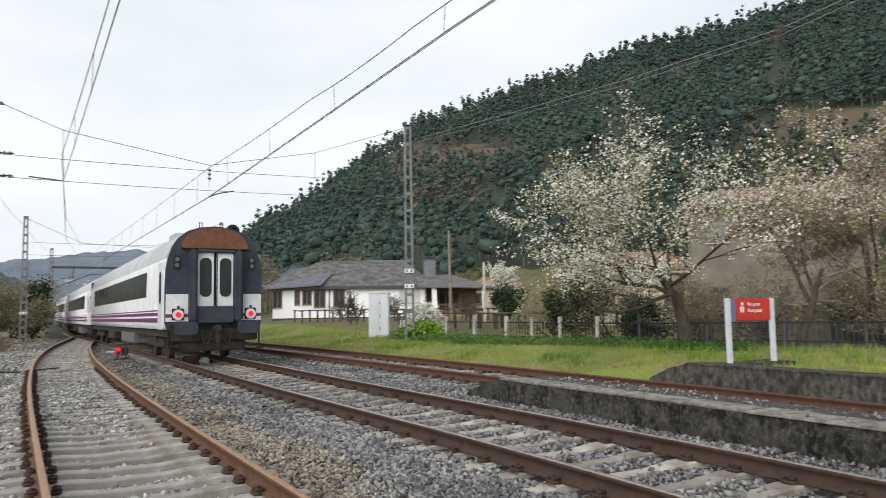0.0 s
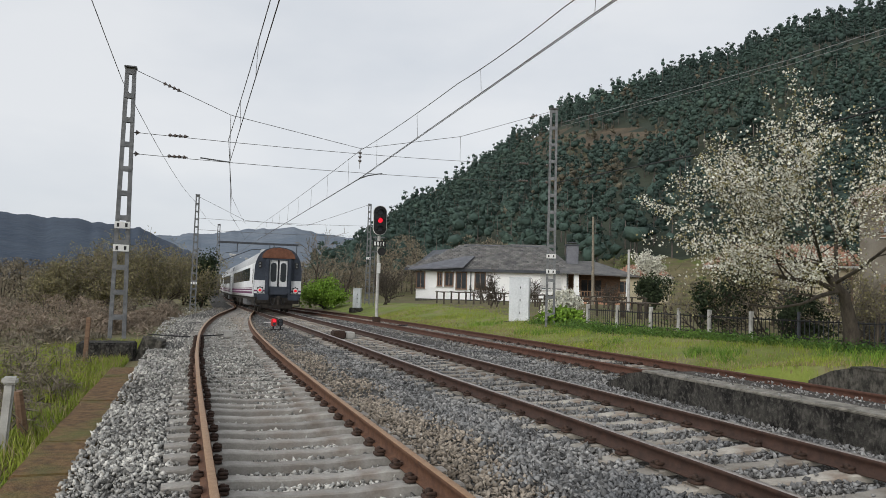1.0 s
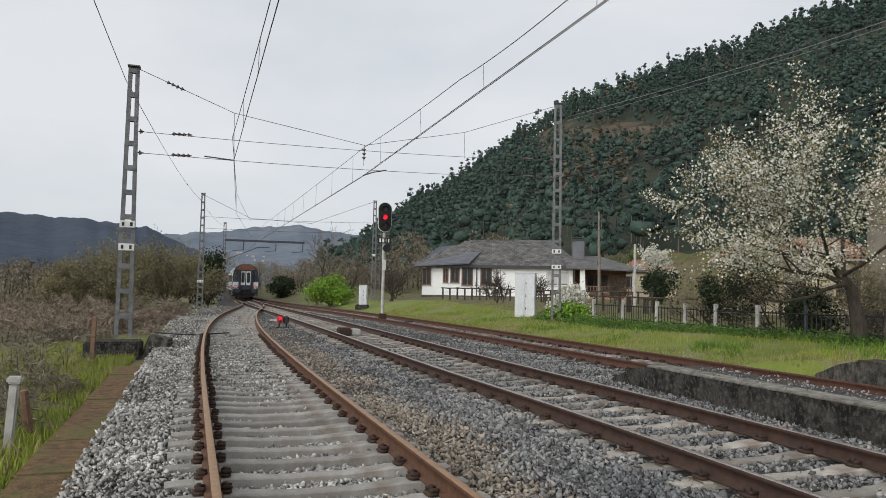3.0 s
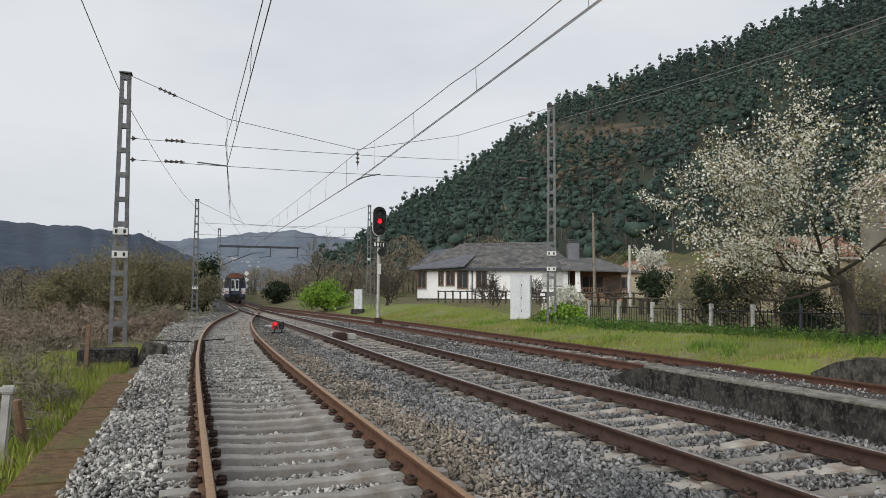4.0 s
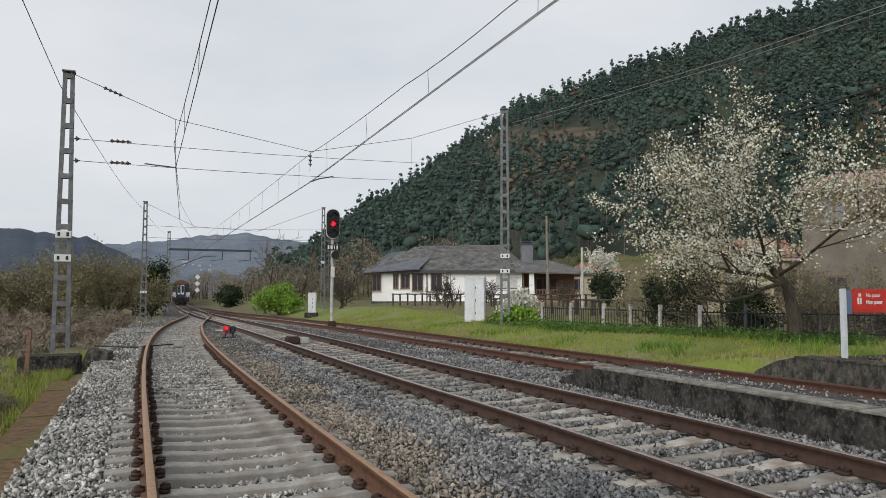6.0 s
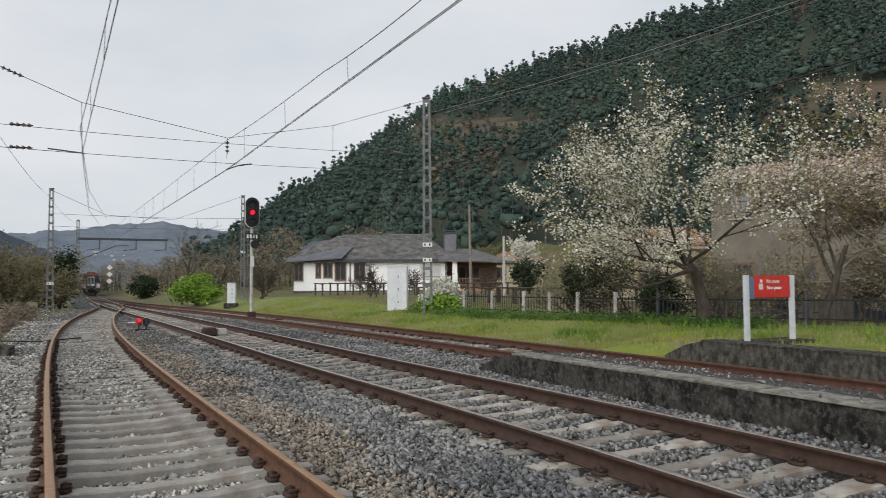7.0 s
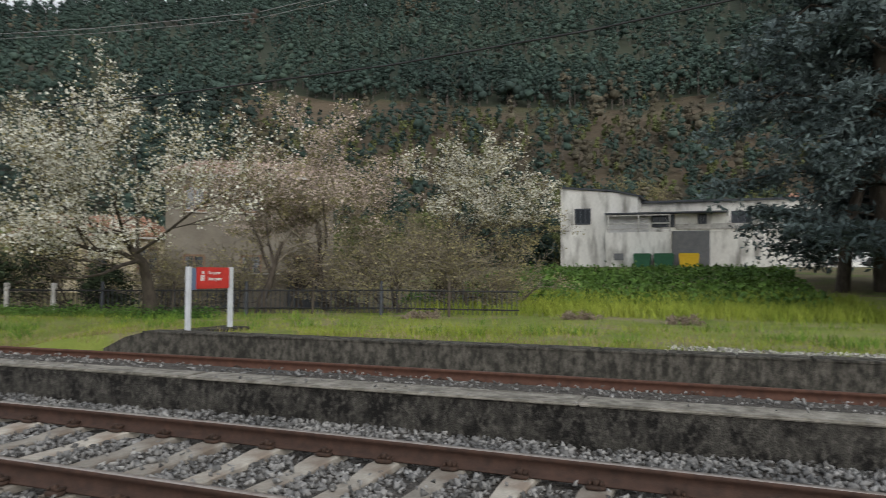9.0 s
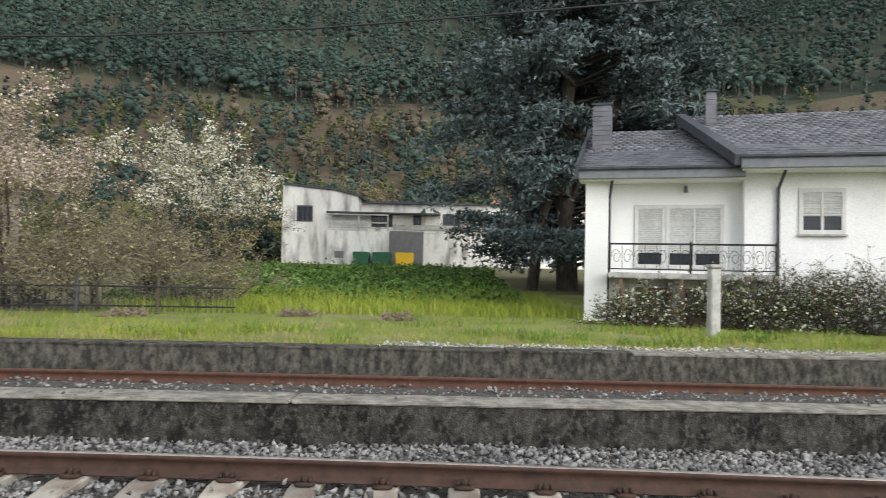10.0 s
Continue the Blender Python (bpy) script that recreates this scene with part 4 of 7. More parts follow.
    wire("wire", [(14.74, 27.6, 8.66), (14.78, 20.4, 8.1), (14.8, 15.0, 7.74), (14.85, 10.0, 7.56), (15.0, -6.0, 8.85), (15.0, -30, 9.8)], 0.008, M_wire_pale, right)
    for dx in (-0.12, 0.12):
        insulator(right, (14.8 + dx, 10.2 + dx * 2, 7.72), (dx * 2, 0.2, -1), 3, 0.07)
    insulator(right, (14.9, 25.5, 8.7), (0.1, -0.2, -1), 3, 0.07)
    cable = thing("aerial_cable", Matrix(), "thick black cable slung between poles over the grass", "cable")
    wire("cable", [(14.5, 27.5, 6.2), (14.5, 17.1, 5.8), (14.5, 11.8, 5.83), (14.5, 6.3, 5.97), (14.5, 2.0, 6.24), (14.5, -0.5, 6.5), (14.5, -5.0, 7.0), (14.5, -30, 9.9)], 0.022, M_cable, cable)


overhead_line()


def signal():
    s = thing("railway_signal", pose(8.5, 34.2, -0.27), "tall railway signal showing red on a pale post", "signal")
    bm = bmesh.new()
    cyl(bm, (0, 0, 0.3), (0, 0, 4.3), 0.075, n=14)
    part("post", bm, M_concrete, s)
    part("base", boxes((-0.17, -0.17, 0, 0.17, 0.17, 0.42), bevel=0.03), M_clip, s)
    bm = bmesh.new()
    prism(bm, rounded(0, 5.05, 0.62, 1.38, 0.30, 8), -0.12, -0.08)
    part("backboard", bm, M_black, s)
    bm = bmesh.new()
    prism(bm, rounded(0, 5.05, 0.68, 1.44, 0.33, 8), -0.079, -0.05)
    part("backboard_rim", bm, M_frame, s)
    for i, z in enumerate((5.45, 5.05, 4.65)):
        bm = bmesh.new()
        cyl(bm, (0, -0.15, z), (0, -0.119, z), 0.12, n=20)
        part("lens", bm, M_sigred if i == 1 else M_fascia, s, "glowing red lens" if i == 1 else "")
        bm = bmesh.new()
        for k in range(9):
            a0, a1 = radians(-10 + 200 * k / 9), radians(-10 + 200 * (k + 1) / 9)
            box(bm, 0.15 * math.cos((a0 + a1) / 2) - 0.03, -0.36, z + 0.15 * math.sin((a0 + a1) / 2) - 0.012, 0.15 * math.cos((a0 + a1) / 2) + 0.03, -0.12, z + 0.15 * math.sin((a0 + a1) / 2) + 0.012)
        part("hood", bm, M_black, s)
    part("case", boxes((-0.2, -0.05, 4.5, 0.2, 0.2, 5.6), bevel=0.05), M_black, s)
    pl = part("name_plate", boxes((-0.33, -0.12, 3.78, 0.33, -0.09, 4.06), bevel=0.01), M_black, s, "black plate with white bars")
    for x, w in ((-0.22, 0.08), (-0.07, 0.1), (0.07, 0.03), (0.2, 0.06)):
        part("bar", boxes((x - w / 2, -0.128, 3.83, x + w / 2, -0.118, 4.01)), M_frame, pl)
    bm = bmesh.new()
    cyl(bm, (0.12, -0.14, 3.55), (0.12, 0.05, 3.55), 0.19, n=20)
    part("side_lamp", bm, M_black, s, "round black side lamp")
    for z in (3.5, 4.2):
        part("bracket", boxes((-0.3, -0.02, z, 0.3, 0.04, z + 0.06)), M_steel, s)
    part("marker_plate", boxes((-0.1, -0.1, 2.5, 0.1, -0.08, 3.0), bevel=0.01), M_frame, s)
    lad = bmesh.new()
    for dx in (-0.34, -0.14):
        box(lad, dx - 0.015, 0.15, 0.9, dx + 0.015, 0.18, 4.3)
    part("ladder", lad, M_steel, s)
    for i in range(12):
        part("rung", boxes((-0.34, 0.155, 1.0 + i * 0.28, -0.14, 0.175, 1.02 + i * 0.28)), M_steel, s)


signal()


def dwarf_signal(base, rot, label):
    d = thing("ground_signal", pose(*base, 0, 0, rot), label, "signal", "ground signals")
    d.scale = (0.8, 0.8, 0.8)
    # The left case is painted red as the glow of its lit lamp.
    for x, mt in ((-0.15, M_red), (0.15, M_black)):
        bm = bmesh.new()
        prism(bm, rounded(x, 0.38, 0.24, 0.36, 0.09), -0.1, 0.12)
        b = part("lamp_case", bm, mt, d)
        for z in (0.46, 0.30):
            bm = bmesh.new()
            cyl(bm, (x, -0.14, z), (x, -0.1, z), 0.07, n=14)
            lit = mt is M_red and z > 0.4
            part("lens", bm, M_sigred if lit else M_fascia, b, "glowing red lens" if lit else "")
    part("foot", boxes((-0.3, -0.08, 0, 0.3, 0.08, 0.06), (-0.2, -0.03, 0.05, -0.14, 0.03, 0.22), (0.14, -0.03, 0.05, 0.2, 0.03, 0.22)), M_black, d)
    part("pointer", boxes((-0.62, -0.03, 0.34, -0.3, 0.03, 0.40), bevel=0.01), M_frame, d)


dwarf_signal((3.2, 28.7, -0.22), 6, "small ground signal glowing red on two legs in the ballast")
dwarf_signal((11.6, 70.0, -0.15), 4, "small ground signal glowing red at the grass edge")


def cabinet(base, w, h, rot, label):
    c = thing("relay_cabinet", pose(*base, 0, 0, rot), label, "cabinet", "line-side cabinets")
    part("plinth", boxes((-w / 2 - 0.25, -0.5, -0.35, w / 2 + 0.1, 0.45, 0.03), bevel=0.03), M_platform, c)
    part("body", boxes((-w / 2, -0.35, 0.03, w / 2, 0.35, h), bevel=0.02), M_metal_white, c)
    part("cap", boxes((-w / 2 - 0.03, -0.38, h, w / 2 + 0.03, 0.38, h + 0.05), bevel=0.015), M_metal_white, c)
    for s in (-1, 1):
        d = part("door", boxes((s * 0.012, -0.375, 0.12, s * (w / 2 - 0.03), -0.351, h - 0.06), bevel=0.006), M_metal_white, c)
        if s > 0:
            for z in (0.45, h / 2, h - 0.45):
                part("handle", boxes((0.03, -0.40, z - 0.06, 0.07, -0.374, z + 0.06), bevel=0.008), M_fascia, d)


cabinet((14.9, 31.8, 0.08), 0.95, 2.1, -30, "tall pale grey metal cabinet on a concrete plinth")
cabinet((12.27, 55.5, -0.03), 0.6, 1.5, -20, "small pale grey metal cabinet in the grass")


def point_machine():
    p = thing("point_machine", pose(5.26 - 1.35 + 1.0, 24.7, -0.24, 0, 0, 0), "dark weathered trackside box with a pale lid", "track box")
    part("case", boxes((-0.3, -0.35, 0, 0.1, 0.35, 0.26), bevel=0.04), M_clip, p)
    part("lid", boxes((0.1, -0.35, 0, 0.45, 0.35, 0.22), bevel=0.05), M_concrete, p)
    b = thing("track_box", pose(1.2, 24.4, -0.2), "small pale concrete box between the rails", "track box")
    part("case", boxes((-0.15, -0.15, 0, 0.15, 0.15, 0.20), bevel=0.02), M_concrete, b)
    part("lid", boxes((-0.16, -0.16, 0.2, 0.16, 0.16, 0.225), bevel=0.008), M_concrete, b)
    rod = thing("point_rod", Matrix(), "thin dark rod lying across the sleepers", "rod")
    wire("rod", [(-1.2, 24.9, -0.15), (-0.6, 24.5, -0.17), (0.0, 24.4, -0.19), (1.1, 24.4, -0.12)], 0.02, M_black, rod)
    c2 = thing("cable_tray", Matrix(), "dark cable lying on the ballast beside the signal", "cable")
    wire("cable", [(8.4, 31.5, -0.17), (9.0, 31.8, -0.14), (9.3, 31.6, -0.1)], 0.03, M_black, c2)


point_machine()


def no_pass_sign():
    s = thing("warning_sign", pose(12.93, 9.8, 0.215, 0, 0, -4), "red no-entry sign on two pale grey posts", "sign")
    for x in (-0.63, 0.63):
        part("post", boxes((x - 0.045, -0.045, 0, x + 0.045, 0.045, 1.34), bevel=0.008), M_signpost, s)
        part("foot_plate", boxes((x - 0.12, -0.12, 0, x + 0.12, 0.12, 0.015)), M_black, s)
    p = part("panel", boxes((-0.42, -0.03, 0.88, 0.56, 0.012, 1.33), bevel=0.012), M_red, s)
    part("edge_strip", boxes((-0.585, -0.025, 0.86, -0.43, 0.01, 1.31), bevel=0.008), M_sign_blue, s, "blue-grey side strip")
    for i, (txt, z, sz, dx) in enumerate((("No pasar", 1.185, 0.098, 0.0), ("Non pasar", 1.055, 0.098, 0.0))):
        cu = bpy.data.curves.new("lettering", "FONT")
        cu.body, cu.size, cu.extrude = txt, sz, 0.001
        cu.offset = 0.0035 if i else 0.0015
        tmp = new("lettering", cu)
        me = bpy.data.meshes.new_from_object(tmp.evaluated_get(bpy.context.evaluated_depsgraph_get()))
        bpy.data.objects.remove(tmp)
        me.materials.clear()
        ob = link("lettering", me, M_frame, p, "white lettering")
        ob.matrix_basis = pose(-0.10 + dx, -0.0335, z, 90)
    part("pictogram", boxes((-0.31, -0.035, 1.05, -0.27, -0.029, 1.17), (-0.25, -0.035, 1.05, -0.21, -0.029, 1.17), (-0.28, -0.035, 1.19, -0.22, -0.029, 1.25)), M_frame, p, "white bars")
    part("slab", boxes((-1.0, -0.3, -0.05, 0.95, 0.45, 0.03), bevel=0.02), M_platform, s)


M_sign_blue = mat("blue_grey_paint", (0.10, 0.14, 0.22), (0.14, 0.18, 0.27), 4, 0.5)
no_pass_sign()


def concrete_post(base, h, w, label, lean=0.0):
    c = thing("concrete_post", pose(*base, 0, lean, 5), label, "post")
    part("post", boxes((-w / 2, -w / 2, -0.2, w / 2, w / 2, h), bevel=0.02), M_concrete, c)
    part("cap", boxes((-w / 2 - 0.03, -w / 2 - 0.03, h, w / 2 + 0.03, w / 2 + 0.03, h + 0.08), bevel=0.02), M_concrete, c)


concrete_post((15.6, -6.34, 0.14), 1.55, 0.22, "old pale concrete post standing in the grass")
concrete_post((-2.0, 9.5, -0.68), 0.95, 0.10, "weathered concrete fence post among brambles", 3)


def left_posts():
    p = thing("wooden_stake", pose(-2.35, 19.4, -0.75, 0, 2, 0), "dark weathered wooden stake", "stake")
    part("stake", boxes((-0.05, -0.05, 0, 0.05, 0.05, 1.35), bevel=0.01), M_wood, p)
    p = thing("wooden_stake", pose(-1.92, 10.4, -0.66, 4, -9, 20), "leaning reddish wooden stump among brambles", "stake")
    bm = bmesh.new()
    cyl(bm, (0, 0, 0), (0, 0, 0.75), 0.07, 0.05, n=8)
    part("stake", bm, M_wood, p)
    p = thing("distance_board", pose(9.0, 130, -0.2), "slim post with three white diamond boards", "sign")
    bm = bmesh.new()
    cyl(bm, (0, 0, 0), (0, 0, 4.6), 0.06, n=8)
    part("post", bm, M_steel, p)
    for z in (2.2, 3.3, 4.4):
        bm = bmesh.new()
        prism(bm, [(0, z - 0.45), (0.45, z), (0, z + 0.45), (-0.45, z)], -0.1, -0.06)
        part("board", bm, M_frame, p)


left_posts()


def garden_fence():
    """Low fence along the gardens: white posts, dark rails and mesh pickets."""
    pts = [(11.2, 41.0), (13.0, 34.5), (15.8, 27.0), (16.1, 23.0), (16.6, 20.4), (17.4, 17.4), (18.6, 13.0), (19.6, 9.0), (20.3, 5.0)]
    f = thing("garden_fence", Matrix(), "low dark garden fence with white concrete posts", "fence")
    for i, (a, b) in enumerate(zip(pts[2:-1], pts[3:])):
        a3, b3 = [Vector((p[0], p[1], float(ground_z(p[0], p[1])))) for p in (a, b)]
        n = max(2, int((b3 - a3).length / 1.9))
        for k in range(n):
            p = a3.lerp(b3, k / n)
            if i < 3:
                part("post", boxes((p.x - 0.06, p.y - 0.06, p.z - 0.2, p.x + 0.06, p.y + 0.06, p.z + 0.95), bevel=0.012), M_concrete, f, "white concrete post")
            else:
                bm = bmesh.new()
                cyl(bm, (p.x, p.y, p.z - 0.2), (p.x + 0.04, p.y, p.z + 1.0), 0.05, 0.045, n=7)
                part("post", bm, M_bark if k % 2 else M_fascia, f)
        for z in (0.2, 0.72):
            bm = bmesh.new()
            cyl(bm, a3 + Vector((0, 0, z)), b3 + Vector((0, 0, z)), 0.022, n=6)
            part("rail", bm, M_black, f)
        m = int((b3 - a3).length / 0.14)
        for k in range(m):
            p = a3.lerp(b3, (k + 0.5) / m)
            part("picket", boxes((p.x - 0.009, p.y - 0.009, p.z + 0.05, p.x + 0.009, p.y + 0.009, p.z + 0.78)), M_black if i < 3 else M_fascia, f)


garden_fence()


# ---- houses ----
def window(root, x0, z0, x1, z1, y, frame_mat, panes=2, blind=0.0, sill=True):
    """A window in a wall that faces -y at y: frame, sill, panes set back, a roller blind drawn part way."""
    w = part("window", boxes((x0 - 0.06, y - 0.05, z0 - 0.06, x0 + 0.05, y + 0.08, z1 + 0.06), (x1 - 0.05, y - 0.05, z0 - 0.06, x1 + 0.06, y + 0.08, z1 + 0.06), (x0, y - 0.05, z1 - 0.05, x1, y + 0.08, z1 + 0.06), (x0, y - 0.05, z0 - 0.06, x1, y + 0.08, z0 + 0.05)), frame_mat, root)
    for i in range(panes):
        a, b = x0 + (x1 - x0) * i / panes, x0 + (x1 - x0) * (i + 1) / panes
        part("pane", boxes((a + 0.04, y - 0.012, z0 + 0.04, b - 0.04, y + 0.004, z1 - 0.04)), M_glass, w)
        if blind:
            zb = z1 - (z1 - z0) * blind
            # one ribbed curtain of slats
            k = max(2, int((z1 - 0.05 - zb) / 0.06))
            rib = [(y - (0.034 if i % 2 else 0.020), z1 - 0.05 - (z1 - 0.05 - zb) * i / (2 * k)) for i in range(2 * k + 1)]
            rib = rib + [(y - 0.014, zb), (y - 0.014, z1 - 0.05)]
            bl = bmesh.new()
            ends = [[bl.verts.new((xx, q[0], q[1])) for q in rib] for xx in (a + 0.045, b - 0.045)]
            for i in range(len(rib)):
                j = (i + 1) % len(rib)
                bl.faces.new((ends[0][i], ends[0][j], ends[1][j], ends[1][i]))
            bl.faces.new(ends[0])
            bl.faces.new(ends[1][::-1])
            bmesh.ops.recalc_face_normals(bl, faces=bl.faces[:])
            part("blind", bl, M_blind, w, "pale roller blind")
        if i:
            part("mullion", boxes((a - 0.035, y - 0.045, z0, a + 0.035, y + 0.05, z1)), frame_mat, w)
    if sill:
        part("sill", boxes((x0 - 0.1, y - 0.12, z0 - 0.12, x1 + 0.1, y + 0.02, z0 - 0.06), bevel=0.01), M_concrete, w)
    return w


def shingles(root, name, corner, along, up, na, nu, sa, su, material, seed, skip=None, single=0):
    """Slates on a roof plane: corner, unit directions along the eave and up the slope."""
    rng = np.random.default_rng(seed)
    A, U = Vector(along).normalized(), Vector(up).normalized()
    N = A.cross(U).normalized()
    if N.z < 0:
        N = -N
    C = Vector(corner)
    V, F, k, made = [], [], 0, 0
    one = None
    if single:
        bm = bmesh.new()
        box(bm, 0.006, -0.02, 0.0, sa - 0.006, su * 1.15, 0.012)
        one = bpy.data.meshes.new("slate")
        bm.to_mesh(one)
        bm.free()
        one.materials.append(M_slate)
    turn = Matrix((A, U, N)).transposed().to_4x4()
    for j in range(nu):
        for i in range(na):
            a0 = (i + 0.5 * (j % 2)) * sa
            if skip and skip(a0 + sa / 2, j * su):
                continue
            lift = 0.012 + rng.uniform(0, 0.01)
            if made < single:
                ob = new("slate", one)
                ob.parent = root
                ob.matrix_basis = Matrix.Translation(C + A * a0 + U * (j * su + rng.uniform(-0.008, 0.008)) + N * (lift + 0.006)) @ turn @ Matrix.Rotation(-0.045 + rng.uniform(-0.006, 0.006), 4, "X")
                made += 1
                continue
            pts = []
            for da, du, h in ((0.006, 0, lift), (sa - 0.006, 0, lift), (sa - 0.006, su * 1.25, 0.0), (0.006, su * 1.25, 0.0)):
                for hh in (h, h + 0.012):
                    pts.append(C + A * (a0 + da) + U * (j * su + du + rng.uniform(-0.008, 0.008)) + N * (hh + 0.004))
            V += [p[:] for p in pts]
            F += [(k + 1, k + 3, k + 5, k + 7), (k, k + 2, k + 3, k + 1), (k, k + 1, k + 7, k + 6), (k + 2, k + 4, k + 5, k + 3)]
            k += 8
    tagged(soup(name, V, F, material, root, "grey slates in courses"), kind="stuff")


def slab_roof(bm, corners, t=0.12):
    lo = [bm.verts.new(Vector(c) - Vector((0, 0, t))) for c in corners]
    hi = [bm.verts.new(c) for c in corners]
    k = len(corners)
    fs = [bm.faces.new(hi), bm.faces.new(lo[::-1])]
    for i in range(k):
        fs.append(bm.faces.new((lo[i], lo[(i + 1) % k], hi[(i + 1) % k], hi[i])))
    bmesh.ops.recalc_face_normals(bm, faces=fs)


def slate_house():
    """White single-storey house with a hipped slate roof, porch and dark chimney."""
    h = thing("house", pose(26.46, 62.64, 0.45, 0, 0, -22), "white single-storey house with a grey slate hip roof", "house", "houses")
    D = 11.0
    part("wall", boxes((-7.0, 0.0, 0.0, 7.1, D, 3.15)), M_white, h)
    part("plinth", boxes((-7.04, -0.05, -0.6, 7.15, D, 0.28)), M_platform_pale, h)
    eave = 3.12
    bm = bmesh.new()
    for cs in ([(-8.0, -0.5, eave), (7.7, -0.5, eave), (5.0, 5.0, 5.65), (-2.6, 5.0, 5.65)], [(-8.0, D + 0.9, eave), (-2.6, 5.0, 5.65), (5.0, 5.0, 5.65), (7.7, D + 0.9, eave)], [(-8.0, -0.5, eave), (-2.6, 5.0, 5.65), (-8.0, D + 0.9, eave)], [(7.7, -0.5, eave), (7.7, D + 0.9, eave), (5.0, 5.0, 5.65)]):
        slab_roof(bm, cs)
    part("roof", bm, M_slate_far, h)
    up = Vector((0, 5.5, 2.53))
    shingles(h, "slate_layer", (-7.9, -0.48, eave), (1, 0, 0), up, 39, 17, 0.4, 0.37, M_slate_far, 31, skip=lambda a, u: a < 5.3 * u / 6.4 + 0.1 or a > 15.4 - 2.6 * u / 6.4)
    part("fascia", boxes((-8.05, -0.58, eave - 0.24, 7.75, -0.48, eave + 0.02)), M_fascia, h)
    bm = bmesh.new()
    slab_roof(bm, [(-7.7, -1.0, 3.0), (-2.6, -1.0, 3.3), (-1.6, 2.0, 4.45), (-6.2, 3.4, 4.3)])
    part("bay_roof", bm, M_slate, h, "dark slate roof of the bay")
    bm = bmesh.new()
    slab_roof(bm, [(-7.0, 4.5, 4.0), (-2.4, 4.5, 5.6), (-2.4, 7.5, 5.6), (-6.0, 7.5, 5.2)])
    part("dormer_roof", bm, M_fascia, h)
    bm = bmesh.new()
    slab_roof(bm, [(2.0, 4.0, 5.3), (7.2, 4.0, 4.3), (5.6, 7.0, 6.0), (2.0, 7.0, 6.0)])
    slab_roof(bm, [(2.0, 10.0, 4.9), (2.0, 7.0, 6.0), (5.6, 7.0, 6.0), (7.2, 10.0, 4.3)])
    part("rear_roof", bm, M_slate_far, h)
    for x0, x1, z0, z1, y in ((-6.95, -6.2, 1.25, 2.75, 0.0), (-5.0, -4.6, 1.5, 2.75, 0.0), (-4.3, -3.55, 1.5, 2.75, 0.0), (-3.25, -2.3, 1.25, 2.8, 0.0), (-1.5, -0.55, 1.3, 2.8, 0.0), (4.6, 6.5, 1.4, 2.7, 0.0)):
        window(h, x0, z0, x1, z1, y, M_frame if x0 > 3 else M_wood, 2, 0.9 if x0 > 3 else 0)
    # eave brackets under the bay, downpipes and dark basement openings
    for x in (-6.6, -5.6, -4.6, -3.6, -2.7):
        part("eave_bracket", boxes((x, -0.9, 2.82, x + 0.12, 0.0, 2.98), bevel=0.01), M_fascia, h)
    for x in (-1.9, 7.0):
        part("downpipe", cyl(bmesh.new(), (x, -0.06, 0.2), (x, -0.06, 2.95), 0.05, n=8), M_fascia, h)
    for x in (-5.6, -3.4, 1.0, 3.4):
        part("basement_opening", boxes((x, -0.07, -0.45, x + 0.9, -0.04, 0.12), bevel=0.01), M_black, h)
    part("ridge_cap", boxes((-2.7, 4.9, 5.63, 5.1, 5.1, 5.72), bevel=0.03), M_slate, h)
    # porch with a white column and a brown balustrade
    bm = bmesh.new()
    slab_roof(bm, [(6.2, -1.6, 3.0), (13.2, -1.6, 2.85), (10.0, 3.5, 4.3), (6.4, 3.5, 4.3)])
    slab_roof(bm, [(13.2, -1.6, 2.85), (13.2, 8.0, 2.85), (10.0, 3.5, 4.3)])
    part("porch_roof", bm, M_slate_far, h)
    part("porch_floor", boxes((7.1, -1.2, -0.5, 12.6, 6, 0.45)), M_tile_red, h, "terracotta porch edge")
    part("porch_wall", boxes((7.1, 2.5, 0.4, 12.3, 2.7, 3.0)), M_wood, h)
    bm = bmesh.new()
    prism(bm, [(7.35, 0.45), (8.25, 0.45), (7.95, 1.1), (7.9, 2.95), (7.5, 2.95), (7.5, 1.1)], -1.2, -0.8)
    part("column", bm, M_white, h)
    part("column", boxes((12.2, -1.2, 0.45, 12.45, -0.9, 2.95)), M_white, h)
    for z in (0.65, 1.3):
        part("balustrade_rail", boxes((8.0, -1.1, z, 12.2, -1.0, z + 0.08)), M_wood, h)
    for i in range(16):
        part("baluster", boxes((8.15 + i * 0.26, -1.09, 0.7, 8.22 + i * 0.26, -1.02, 1.3)), M_wood, h)
    window(h, 8.6, 0.9, 10.6, 2.5, 2.5, M_wood, 3)
    c = part("chimney", boxes((7.2, 2.2, 3.6, 8.3, 3.2, 5.7), bevel=0.02), M_slate, h, "dark slate-clad chimney")
    part("chimney_cap", boxes((7.1, 2.1, 5.7, 8.4, 3.3, 5.82), (7.3, 2.3, 5.95, 8.2, 3.1, 6.05)), M_fascia, c)


slate_house()


